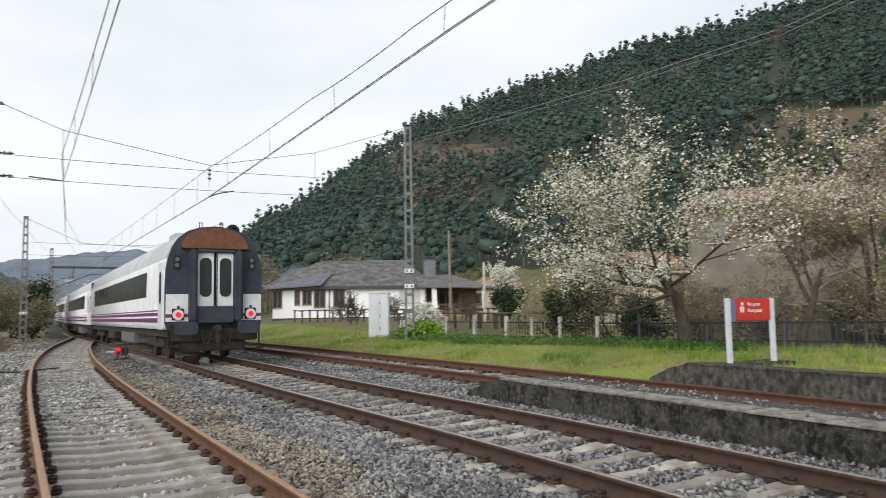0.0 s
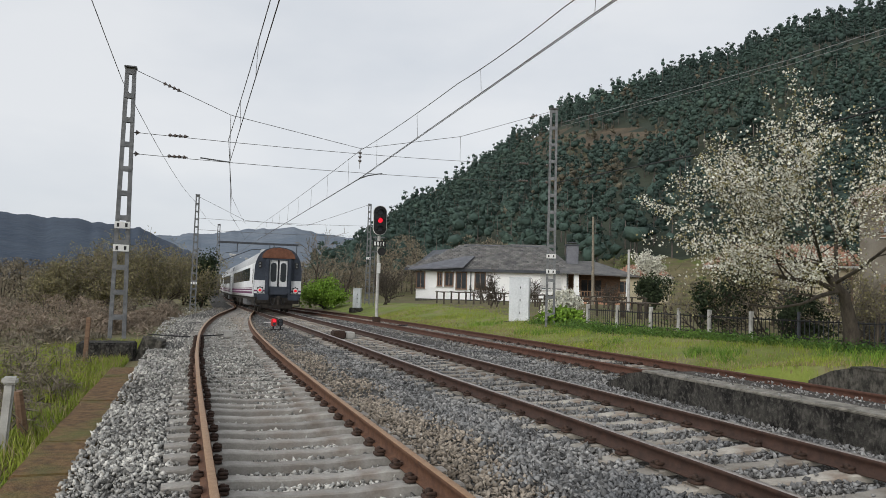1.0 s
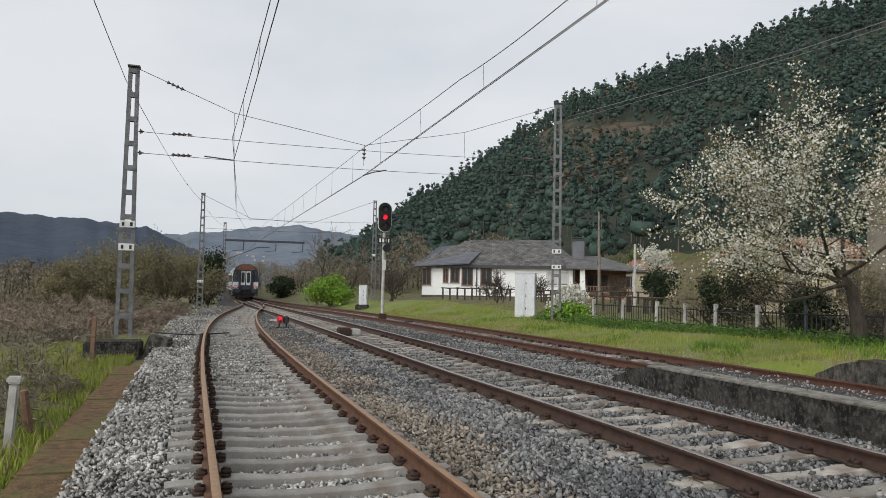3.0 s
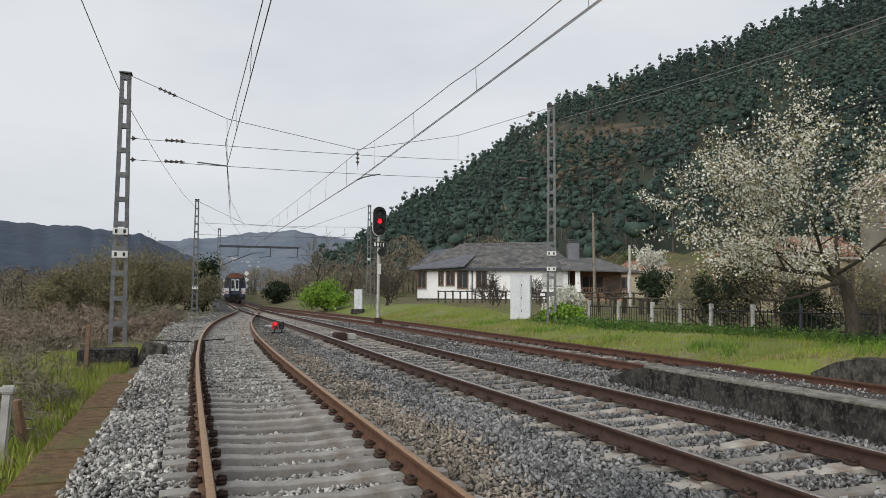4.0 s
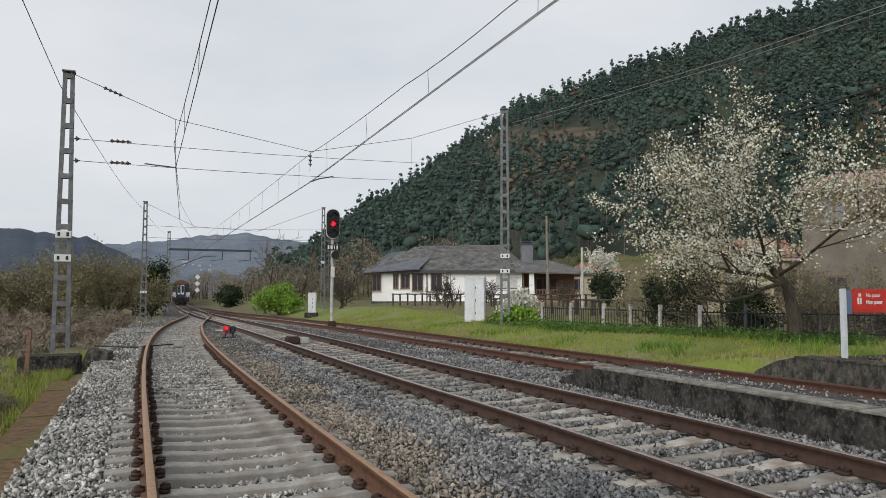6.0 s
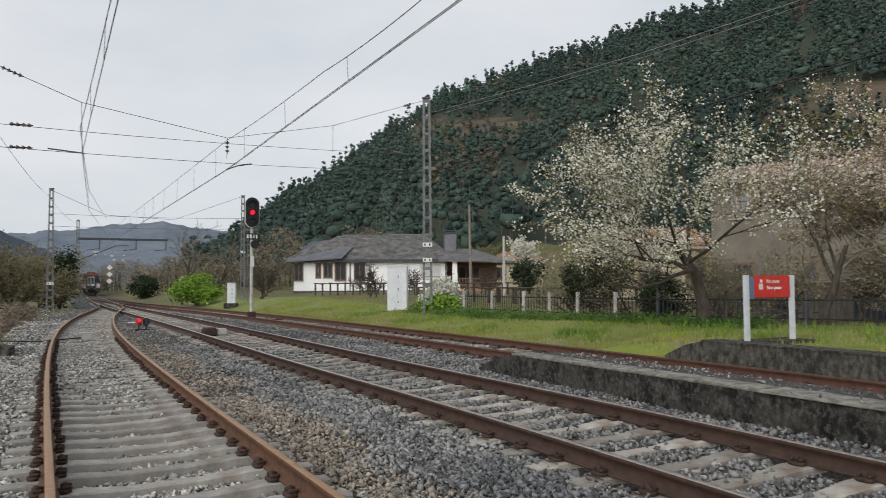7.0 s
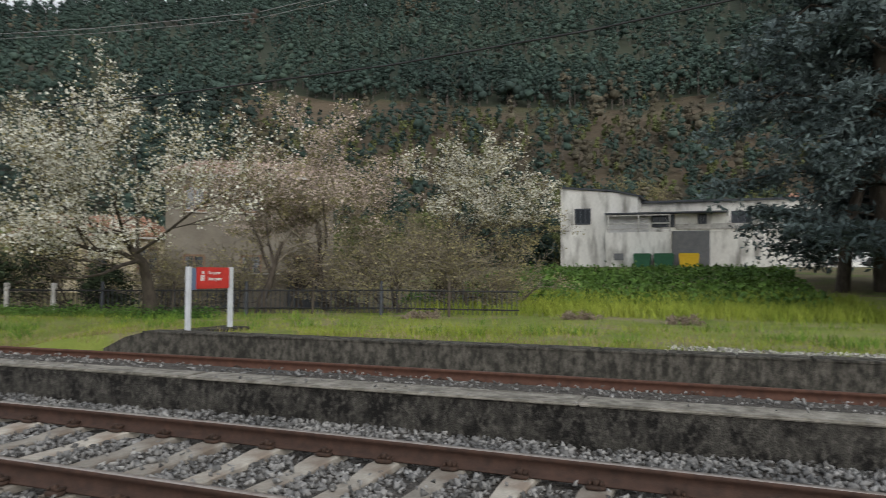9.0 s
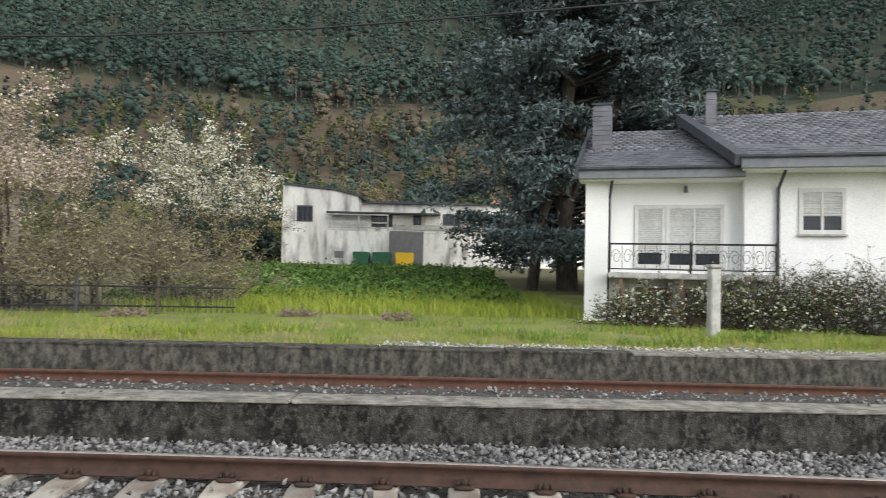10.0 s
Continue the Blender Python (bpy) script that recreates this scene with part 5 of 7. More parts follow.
def pole():
    p = thing("utility_pole", pose(31.7, 53.3, 0.3), "slim wooden utility pole beside the house", "pole")
    bm = bmesh.new()
    cyl(bm, (0, 0, 0), (-0.1, 0, 7.7), 0.14, 0.09, n=10)
    part("pole", bm, M_twig_pale, p)
    part("bracket", boxes((-0.2, -0.05, 3.2, 0.05, 0.05, 3.6)), M_steel, p)
    q = thing("utility_pole", pose(27.0, 41.0, 0.3), "pale concrete pole among the gardens", "pole")
    bm = bmesh.new()
    cyl(bm, (0, 0, 0), (0, 0, 4.2), 0.1, 0.08, n=10)
    part("pole", bm, M_concrete, q)


pole()


def ochre_house(base, rot, w, d, hgt, label, wall_mat, tile_mat=M_tile_red):
    h = thing("house", pose(*base, 0, 0, rot), label, "house", "houses")
    part("wall", boxes((-w / 2, 0, -0.5, w / 2, d, hgt)), wall_mat, h)
    bm = bmesh.new()
    r = hgt + 1.3
    slab_roof(bm, [(-w / 2 - 0.4, -0.5, hgt), (w / 2 + 0.4, -0.5, hgt), (w / 2 - 1.2, d / 2, r), (-w / 2 + 1.2, d / 2, r)], 0.15)
    slab_roof(bm, [(w / 2 + 0.4, d + 0.5, hgt), (-w / 2 - 0.4, d + 0.5, hgt), (-w / 2 + 1.2, d / 2, r), (w / 2 - 1.2, d / 2, r)], 0.15)
    slab_roof(bm, [(-w / 2 - 0.4, d + 0.5, hgt), (-w / 2 - 0.4, -0.5, hgt), (-w / 2 + 1.2, d / 2, r)], 0.15)
    slab_roof(bm, [(w / 2 + 0.4, -0.5, hgt), (w / 2 + 0.4, d + 0.5, hgt), (w / 2 - 1.2, d / 2, r)], 0.15)
    part("roof", bm, tile_mat, h, "clay tile roof")
    # rounded tile courses
    n = int(w / 0.3)
    pcs = []
    for i in range(n):
        x = -w / 2 + 0.2 + i * 0.3
        f0 = min(1.0, (x + w / 2 + 0.4) / 1.6, (w / 2 + 0.4 - x) / 1.6)
        a = np.array([x, -0.5, hgt + 0.02])
        b = np.array([x, -0.5 + (d / 2 + 0.5) * f0, hgt + 0.02 + 1.3 * f0])
        pcs.append(tube([a, (a + b) / 2, b], [0.09, 0.09, 0.09], 6))
    v, f = merge(pcs)
    tagged(soup("tile_layer", v, f, tile_mat, h), kind="stuff")
    for i in range(3):
        x = -w / 2 + w * (i + 0.5) / 3
        window(h, x - 0.5, hgt - 1.9, x + 0.5, hgt - 0.6, 0.0, M_wood, 2, 0.0)
        if hgt > 4:
            window(h, x - 0.5, 0.7, x + 0.5, 2.0, 0.0, M_wood, 2)
    part("gutter", boxes((-w / 2 - 0.4, -0.6, hgt - 0.12, w / 2 + 0.4, -0.5, hgt + 0.0)), M_concrete, h)
    return h


ochre_house((29.9, 30.6, 0.2), -43, 7.5, 7, 3.1, "ochre house with an orange tile roof behind blossom", M_yellow_wall)
ochre_house((33.4, 23.4, 0.3), -55, 8.8, 7.5, 6.3, "brown stone two-storey house with a faded pink tile roof", M_buff_wall, M_tile_pale)
ochre_house((45.5, 66.5, 1.0), -34, 5.5, 6, 2.6, "low ochre house with an orange tile roof", M_yellow_wall)
ochre_house((64.0, -9.0, 1.6), -95, 9.0, 8, 5.4, "white house with an orange tile roof behind the cedar", M_white)


def garden_wall():
    """A low stone wall with piers and dark openings between the fence and the trees."""
    w = thing("garden_wall", pose(21.4, 16.6, 0.1, 0, 0, -55), "low brown stone garden wall with square piers and dark openings", "wall")
    x = -1.6
    for i in range(5):
        part("pier", boxes((x - 0.11, -0.12, -0.3, x + 0.11, 0.14, 1.36), bevel=0.012), M_buff_wall, w)
        if i < 4:
            if i % 2:
                # A flat dark sheet stands in for the shade inside an open bay.
                part("opening_shade", boxes((x + 0.11, 0.02, -0.3, x + 1.29, 0.10, 1.2)), M_fascia, w, "dark sheet painted as the shade in an opening")
                part("lintel", boxes((x + 0.11, -0.08, 1.2, x + 1.29, 0.1, 1.32)), M_bark, w)
            else:
                part("panel", boxes((x + 0.11, -0.05, -0.3, x + 1.29, 0.10, 1.25)), M_buff_wall, w)
                part("coping", boxes((x + 0.11, -0.09, 1.25, x + 1.29, 0.13, 1.31), bevel=0.01), M_concrete, w)
        x += 1.4


garden_wall()


def workshop():
    """White rendered workshop with a stepped parapet, a terrace and a grey shutter. Local x runs to -Y."""
    h = thing("workshop", pose(56, -0.26, 1.74, 0, 0, -90), "dirty white rendered workshop with a grey roller shutter", "building")
    bm = bmesh.new()
    prism(bm, [(-11.45, -1.0), (-5.7, -1.0), (-5.7, 5.55), (-7.5, 5.85), (-11.45, 6.25)], 0.0, 8.0)
    part("wall", bm, M_white_dirty, h)
    bm = bmesh.new()
    prism(bm, [(-11.6, 6.25), (-7.4, 5.87), (-5.4, 5.40), (-5.4, 5.52), (-7.4, 6.0), (-11.6, 6.4)], -0.15, 8.2)
    part("roof", bm, M_fascia, h)
    part("wall", boxes((-5.7, 0.0, -1.0, 7.0, 6.0, 3.3)), M_white_dirty, h)
    part("parapet", boxes((-3.0, -0.12, 2.95, 7.0, 0.1, 3.35), bevel=0.02), M_concrete, h)
    part("upper_wall", boxes((-5.7, 3.0, 3.3, 7.0, 6.5, 5.2)), M_white_dirty, h)
    part("upper_roof", boxes((-5.7, 2.6, 5.2, 7.2, 6.8, 5.35)), M_fascia, h)
    s = part("shutter", boxes((-3.25, -0.06, 0.0, -0.65, 0.0, 2.85)), M_shutter, h)
    for i in range(19):
        part("slat", boxes((-3.2, -0.085, 0.06 + i * 0.147, -0.7, -0.06, 0.19 + i * 0.147), bevel=0.008), M_shutter, s)
    part("terrace_wall", boxes((-7.9, -0.9, -1.0, -3.3, 0.0, 2.75)), M_white_dirty, h)
    for z in (2.95, 3.35, 3.95):
        part("terrace_rail", boxes((-7.8, -0.85, z, -3.3, -0.78, z + 0.09)), M_concrete, h)
    for x in (-7.75, -5.6, -3.4):
        part("terrace_post", boxes((x, -0.86, 2.75, x + 0.1, -0.77, 4.05)), M_concrete, h)
    part("terrace_screen", boxes((-7.7, -0.1, 2.75, -4.9, -0.05, 4.0)), M_blind, h)
    part("terrace_roof", boxes((-8.0, -0.9, 4.1, 0.6, 3.0, 4.2)), M_fascia, h)
    part("terrace_back", boxes((-4.9, -0.05, 2.75, 0.5, 0.05, 4.1)), M_white_dirty, h)
    for x0, x1, z0, z1, y in ((-10.3, -9.2, 3.5, 4.6, 0.0), (-4.6, -3.1, 3.2, 4.0, -0.06), (-1.4, -0.9, 3.35, 4.0, -0.06), (0.9, 2.2, 3.6, 4.4, 3.0)):
        w = window(h, x0, z0, x1, z1, y, M_fascia, 3, sill=False)
    part("vent", boxes((-7.3, -0.93, 0.7, -6.6, -0.88, 1.2)), M_shutter, h)


workshop()


def wheelie(base, material, label, w=1.35):
    b = thing("waste_container", pose(*base, 0, 0, -90), label, "waste container", "waste containers")
    bm = bmesh.new()
    prism(bm, [(-w / 2 + 0.1, 0.15), (w / 2 - 0.1, 0.15), (w / 2, 1.1), (-w / 2, 1.1)], -0.5, 0.5)
    part("body", bm, material, b)
    bm = bmesh.new()
    prism(bm, [(-w / 2 - 0.03, 1.1), (w / 2 + 0.03, 1.1), (w / 2 - 0.05, 1.25), (-w / 2 + 0.05, 1.25)], -0.53, 0.53)
    part("lid", bm, material, b)
    for x in (-0.4, 0.4):
        bm = bmesh.new()
        cyl(bm, (x, -0.4, 0.09), (x + 0.05, -0.4, 0.09), 0.09, n=10)
        part("wheel", bm, M_black, b)


wheelie((54.5, 1.74, 1.66), M_bin_yellow, "yellow plastic waste container on the bank")
wheelie((54.5, 3.44, 1.66), M_bin_green, "dark green plastic waste container on the bank")
wheelie((54.5, 4.94, 1.66), M_bin_green, "dark green plastic waste container on the bank", 1.2)


def villa():
    """White two-level house with slate roofs, a balcony and roller blinds. Local x runs to -Y and slightly nearer."""
    h = thing("house", pose(21.5, -5.0, 0.07, 0, 0, -106), "white villa with dark slate roofs and an iron balcony", "house", "houses")
    h.scale = (0.885, 1, 1)
    part("wall", boxes((0.0, 0.0, -0.3, 4.65, 8.0, 4.35)), M_white, h)
    part("wall", boxes((4.65, -0.45, -0.3, 14.0, 8.0, 4.55)), M_white, h)
    part("corner_pier", boxes((-0.16, -0.5, -0.3, 0.55, 0.0, 4.1)), M_white, h)
    # roofs: soffit, fascia, slates
    bm = bmesh.new()
    slab_roof(bm, [(-0.35, -0.95, 4.42), (4.6, -0.95, 4.42), (4.6, 3.8, 6.35), (-0.35, 3.8, 6.35)], 0.14)
    slab_roof(bm, [(4.6, 8.6, 4.42), (-0.35, 8.6, 4.42), (-0.35, 3.8, 6.35), (4.6, 3.8, 6.35)], 0.14)
    part("roof", bm, M_slate, h)
    shingles(h, "slate_layer", (-0.33, -0.93, 4.42), (1, 0, 0), (0, 4.75, 1.93), 18, 20, 0.272, 0.255, M_slate_tile, 41, single=144)
    bm = bmesh.new()
    slab_roof(bm, [(4.45, -1.35, 4.62), (14.5, -1.35, 4.62), (14.5, 3.6, 6.75), (3.0, 3.6, 6.75)], 0.14)
    slab_roof(bm, [(14.5, 8.6, 4.62), (3.0, 8.6, 4.62), (3.0, 3.6, 6.75), (14.5, 3.6, 6.75)], 0.14)
    part("roof", bm, M_slate, h)
    shingles(h, "slate_layer", (3.05, -1.33, 4.62), (1, 0, 0), (0, 4.95, 2.13), 41, 21, 0.28, 0.255, M_slate_tile, 42, skip=lambda a, u: a < 1.45 * (1 - u / 5.4), single=152)
    part("fascia", boxes((-0.4, -1.05, 4.12, 4.6, -0.95, 4.43), bevel=0.01), M_fascia_pale, h)
    part("fascia", boxes((4.42, -1.45, 4.30, 14.5, -1.35, 4.63), bevel=0.01), M_fascia_pale, h)
    part("gutter", boxes((-0.4, -1.14, 4.36, 4.6, -1.05, 4.44), bevel=0.02), M_fascia, h)
    part("gutter", boxes((4.42, -1.54, 4.56, 14.5, -1.45, 4.64), bevel=0.02), M_fascia, h)
    part("soffit", boxes((-0.35, -0.95, 4.1, 4.6, 0.0, 4.14)), M_white, h)
    part("soffit", boxes((4.5, -1.35, 4.28, 14.5, -0.45, 4.32)), M_white, h)
    bm = bmesh.new()
    prism(bm, [(-1.15, 4.1), (3.8, 6.2), (3.8, 6.5), (-1.15, 4.5)], -0.45, -0.34, "x")
    part("barge_board", bm, M_fascia, h)
    bm = bmesh.new()
    slab_roof(bm, [(4.25, -1.4, 4.68), (4.6, -1.4, 4.68), (3.12, 3.6, 6.86), (2.8, 3.6, 6.86)], 0.3)
    part("roof_step", bm, M_fascia, h, "dark edge where the roofs step")
    for x, y, z0, z1, w in ((-0.1, 1.4, 5.2, 6.75, 0.62), (3.75, 2.3, 5.8, 7.25, 0.34)):
        c = part("chimney", boxes((x, y, z0, x + w, y + w, z1), bevel=0.01), M_slate_tile, h, "slate-clad chimney")
        for j in range(int((z1 - z0) / 0.15)):
            part("slate_course", boxes((x - 0.012, y - 0.012, z0 + j * 0.15, x + w + 0.012, y + w + 0.012, z0 + j * 0.15 + 0.135)), M_slate_tile, c)
        part("chimney_cap", boxes((x - 0.05, y - 0.05, z1, x + w + 0.05, y + w + 0.05, z1 + 0.06)), M_fascia, c)
    # downpipes
    for x, y, z in ((0.58, -0.12, 4.1), (5.6, -0.52, 4.3)):
        bm = bmesh.new()
        cyl(bm, (x, y, 0.0), (x, y, z - 0.45), 0.045, n=10)
        cyl(bm, (x, y, z - 0.45), (x + 0.12, y - 0.7, z + 0.1), 0.045, n=10)
        part("downpipe", bm, M_fascia, h)
    w = window(h, 1.45, 1.72, 2.28, 3.42, 0.0, M_frame, 1, 0.78, False)
    w = window(h, 2.42, 1.72, 4.05, 3.42, 0.0, M_frame, 2, 0.78, False)
    window(h, 6.25, 2.7, 7.4, 3.8, -0.45, M_frame, 2, 0.62)
    window(h, 9.0, 2.7, 10.2, 3.8, -0.45, M_frame, 2, 0.62)
    bm = bmesh.new()
    cyl(bm, (2.95, -0.12, 3.82), (2.95, -0.12, 4.0), 0.07, 0.05, n=10)
    cyl(bm, (2.95, -0.12, 3.98), (2.95, 0.0, 4.02), 0.02, n=6)
    part("wall_lamp", bm, M_steel, h)
    # balcony
    part("balcony_slab", boxes((0.6, -1.15, 1.36, 5.5, 0.0, 1.52), bevel=0.02), M_concrete, h)
    b = part("balcony_rail", boxes((0.62, -1.12, 2.28, 5.5, -1.07, 2.33), (0.62, -1.12, 1.60, 5.5, -1.08, 1.63)), M_black, h)
    for x in (0.64, 3.05, 5.46):
        part("post", boxes((x - 0.035, -1.13, 1.5, x + 0.035, -1.06, 2.38), bevel=0.005), M_black, b)
    for i in range(14):
        bm = bmesh.new()
        cx = 0.85 + i * 0.345
        last = None
        for k in range(15):
            a = k / 14 * math.pi * 2.6
            r = 0.15 - 0.10 * k / 14
            p = Vector((cx + (r * math.cos(a)) * (1 if i % 2 else -1), -1.10, 1.95 + 1.5 * r * math.sin(a)))
            if last:
                cyl(bm, last, p, 0.009, n=5)
            last = p
        cyl(bm, (cx - 0.17, -1.1, 1.62), (cx - 0.17, -1.1, 2.3), 0.008, n=5)
        part("scroll", bm, M_black, b, "curled wrought iron scroll")
    part("basement_wall", boxes((0.6, -0.35, -0.3, 4.65, -0.02, 1.36)), M_white_dirty, h)
    for x0 in (1.5, 2.9):
        window(h, x0, 0.25, x0 + 1.0, 1.05, -0.35, M_wood, 2, sill=False)
    for x in (0.95, 2.75):
        part("pergola_post", boxes((x, -1.1, -0.2, x + 0.1, -1.0, 1.36)), M_wood, h)


M_slate_tile = mat("slate_shingle", (0.095, 0.098, 0.112), (0.165, 0.168, 0.185), 1.2, 0.6, fine=24, island=0.25, bump=0.3)
M_fascia_pale = mat("grey_fascia", (0.16, 0.17, 0.19), (0.22, 0.23, 0.25), 3, 0.5)
villa()


def small_white_car():
    c = thing("parked_car", pose(60, -9.0, 2.1, 0, 0, 0), "white car parked behind the cedar", "car")
    bm = bmesh.new()
    prism(bm, [(-2.0, 0.3), (2.0, 0.3), (2.05, 0.8), (1.2, 0.92), (0.6, 1.4), (-1.3, 1.42), (-1.95, 0.95)], -0.8, 0.8, "x")
    part("body", bm, M_metal_white, c)
    bm = bmesh.new()
    prism(bm, [(0.95, 0.95), (0.52, 1.33), (-1.2, 1.35), (-1.6, 0.97)], -0.81, 0.81, "x")
    part("side_windows", bm, M_glass, c)
    for y in (-1.25, 1.25):
        for s in (-1, 1):
            bm = bmesh.new()
            cyl(bm, (s * 0.66, y, 0.3), (s * 0.83, y, 0.3), 0.3, n=16)
            part("wheel", bm, M_black, c)


small_white_car()


def vine_trellis():
    """Dark timber trellis and low posts in the gardens in front of the slate house."""
    rng = random.Random(77)
    for k, (x, y, dx, dy, n) in enumerate(((17.6, 50.5, 5.8, -3.2, 6), (23.2, 46.5, 6.0, -4.2, 6), (18.6, 37.0, 5.0, -4.5, 5), (22.5, 33.0, 4.0, -5.0, 5))):
        t = thing("vine_trellis", Matrix(), "dark weathered timber vine trellis in a garden", "trellis", "vine trellises")
        for i in range(n + 1):
            px, py = x + dx * i / n, y + dy * i / n
            for o in (0.0, 1.6):
                z = float(ground_z(px, py + o))
                part("post", boxes((px - 0.05, py + o - 0.05, z - 0.2, px + 0.05, py + o + 0.05, z + 0.85 + rng.uniform(-0.05, 0.05))), M_bark, t)
            z = float(ground_z(px, py))
            part("cross_bar", cyl(bmesh.new(), (px, py - 0.2, z + 0.82), (px, py + 1.9, z + 0.88), 0.04, n=6), M_bark, t)
        for o in (0.0, 0.8, 1.6):
            z = float(ground_z(x, y))
            part("rail", cyl(bmesh.new(), (x, y + o, z + 0.86), (x + dx, y + dy + o, float(ground_z(x + dx, y + dy)) + 0.86), 0.035, n=6), M_bark, t)


vine_trellis()


def village():
    """White houses scattered over the far hillside."""
    rng = random.Random(5)
    bm = bmesh.new()
    for i in range(26):
        a = radians(rng.gauss(4.8, 1.6))
        r = 2000 + rng.uniform(-70, 70)
        x, y, z = r * math.sin(a), r * math.cos(a), 70 + (r - 2000) * 0.22 + rng.uniform(-4, 4)
        w, d, hh = rng.uniform(4, 8), rng.uniform(5, 8), rng.uniform(2.0, 3.5)
        box(bm, x - w / 2, y - d / 2, z - 12, x + w / 2, y + d / 2, z + hh)
        prism(bm, [(y - d / 2 - 0.5, z + hh), (y + d / 2 + 0.5, z + hh), (y, z + hh + 2)], x - w / 2, x + w / 2, "x")
    tagged(part("village", bm, M_concrete), "small white houses scattered on the far hillside", "village", kind="stuff")


village()


# ---- trees and plants ----
def grow(rng, p, d, length, radius, depth, depths, lift, twist, tubes, tips):
    """One limb and, along it, its side limbs. Thin limbs leave points in tips."""
    n = 6 if depth == 0 else 5
    pts, rad = [p], [radius]
    step_l = length / (n - 1)
    d = d / np.linalg.norm(d)
    for i in range(1, n):
        d = d + rng.normal(0, twist, 3) + np.array([0, 0, lift])
        d = d / np.linalg.norm(d)
        pts.append(pts[-1] + d * step_l)
        rad.append(radius * (1 - 0.72 * i / (n - 1)))
    tubes.append((np.array(pts), rad, 7 if depth == 0 else 5 if depth < 2 else 3))
    if depth >= len(depths):
        tips.append(np.array(pts[1:]))
        return
    if depth >= len(depths) - 1:
        tips.append(np.array(pts[2:]))
    count, ratio, angle, start = depths[depth]
    for k in range(count):
        u = start + (1 - start) * (k + rng.uniform(0.2, 0.8)) / count
        i = min(int(u * (n - 1)), n - 2)
        f = u * (n - 1) - i
        q = pts[i] * (1 - f) + pts[i + 1] * f
        ax = pts[i + 1] - pts[i]
        ax = ax / np.linalg.norm(ax)
        side = np.cross(ax, rng.normal(size=3))
        side /= np.linalg.norm(side) + 1e-9
        a = radians(angle) * rng.uniform(0.7, 1.25)
        nd = ax * math.cos(a) + side * math.sin(a)
        if nd[2] < -0.25:
            nd[2] *= -0.3
        r = (rad[i] * (1 - f) + rad[i + 1] * f) * rng.uniform(0.5, 0.68)
        grow(rng, q, nd, length * ratio * rng.uniform(0.75, 1.2), max(r, 0.004), depth + 1, depths, lift, twist, tubes, tips)


def limb_tree(name, base, seed, label, trunk_h, trunk_r, depths, bark, flowers=(), lift=0.06, twist=0.16, lean=(0, 0), stems=1, group="garden trees", min_r=0.006):
    """A tree with tapered trunk and limbs; flowers: (material, part name, count, size, lowest share of height, spread)."""
    rng = np.random.default_rng(seed)
    z = float(ground_z(base[0], base[1])) - 0.05
    root = thing(name, pose(base[0], base[1], z), label, "tree" if "shrub" not in name else "shrub", group)
    tubes, tips = [], []
    for s in range(stems):
        d = np.array([lean[0], lean[1], 1.0]) + (rng.normal(0, 0.35, 3) * (1, 1, 0) if stems > 1 else 0)
        st = np.array([0.0, 0, 0]) + (rng.normal(0, 0.18, 3) * (1, 1, 0) if stems > 1 else 0)
        grow(rng, st, d, trunk_h * rng.uniform(0.85, 1.1), trunk_r, 0, depths, lift, twist, tubes, tips)
    trunk = [tube(p, np.maximum(r, min_r), k) for p, r, k in tubes if r[0] > trunk_r * 0.32]
    twigs = [tube(p, np.maximum(r, min_r), k) for p, r, k in tubes if r[0] <= trunk_r * 0.32]
    v, f = merge(trunk)
    soup("trunk", v, f, M_bark, root, smooth=True)
    v, f = merge(twigs)
    tagged(soup("twig_mass", v, f, bark, root), kind="stuff")
    pts = np.concatenate(tips)
    top = pts[:, 2].max()
    for material, pname, count, size, low, spread in flowers:
        pick = pts[pts[:, 2] > low * top]
        c = pick[rng.integers(0, len(pick), count)] + rng.normal(0, spread, (count, 3))
        v, f = tufts(rng, c, size)
        tagged(soup(pname, v, f, material, root), kind="stuff")
    return root


BIG_CHERRY = [(8, 1.3, 48, 0.56), (6, 0.66, 48, 0.25), (5, 0.56, 48, 0.2)]
CHERRY = [(6, 0.95, 42, 0.5), (5, 0.62, 46, 0.3), (5, 0.55, 48, 0.2), (5, 0.5, 45, 0.2)]
limb_tree("cherry_tree", (16.9, 15.1), 17, "tall cherry tree in white blossom with bare grey limbs", 2.6, 0.24, BIG_CHERRY, M_bark, [(M_blossom, "blossom", 12500, 0.029, 0.24, 0.09), (M_bud, "bud_mass", 8000, 0.026, 0.2, 0.10)], lift=0.085, lean=(-0.05, 0.02))
limb_tree("cherry_tree", (19.9, 13.4), 12, "spreading fruit tree with thin pinkish blossom", 2.7, 0.17, CHERRY, M_twig_pale, [(M_blossom_pink, "blossom", 9000, 0.029, 0.45, 0.08), (M_bud, "bud_mass", 7000, 0.03, 0.15, 0.06)], lift=0.05, lean=(0.05, -0.15))
limb_tree("cherry_tree", (21.9, 12.1), 13, "bare fruit tree with sparse pinkish buds", 2.7, 0.16, CHERRY, M_twig_pale, [(M_blossom_pink, "blossom", 9000, 0.029, 0.5, 0.08), (M_bud, "bud_mass", 7000, 0.03, 0.1, 0.06)], lift=0.06, lean=(0.0, -0.1))
limb_tree("cherry_tree", (24.8, 9.3), 14, "fruit tree with white blossom on its upper limbs", 2.7, 0.17, CHERRY, M_bark, [(M_blossom, "blossom", 9000, 0.031, 0.5, 0.08), (M_bud, "bud_mass", 6500, 0.032, 0.1, 0.06)], lift=0.06, lean=(0.05, -0.05))
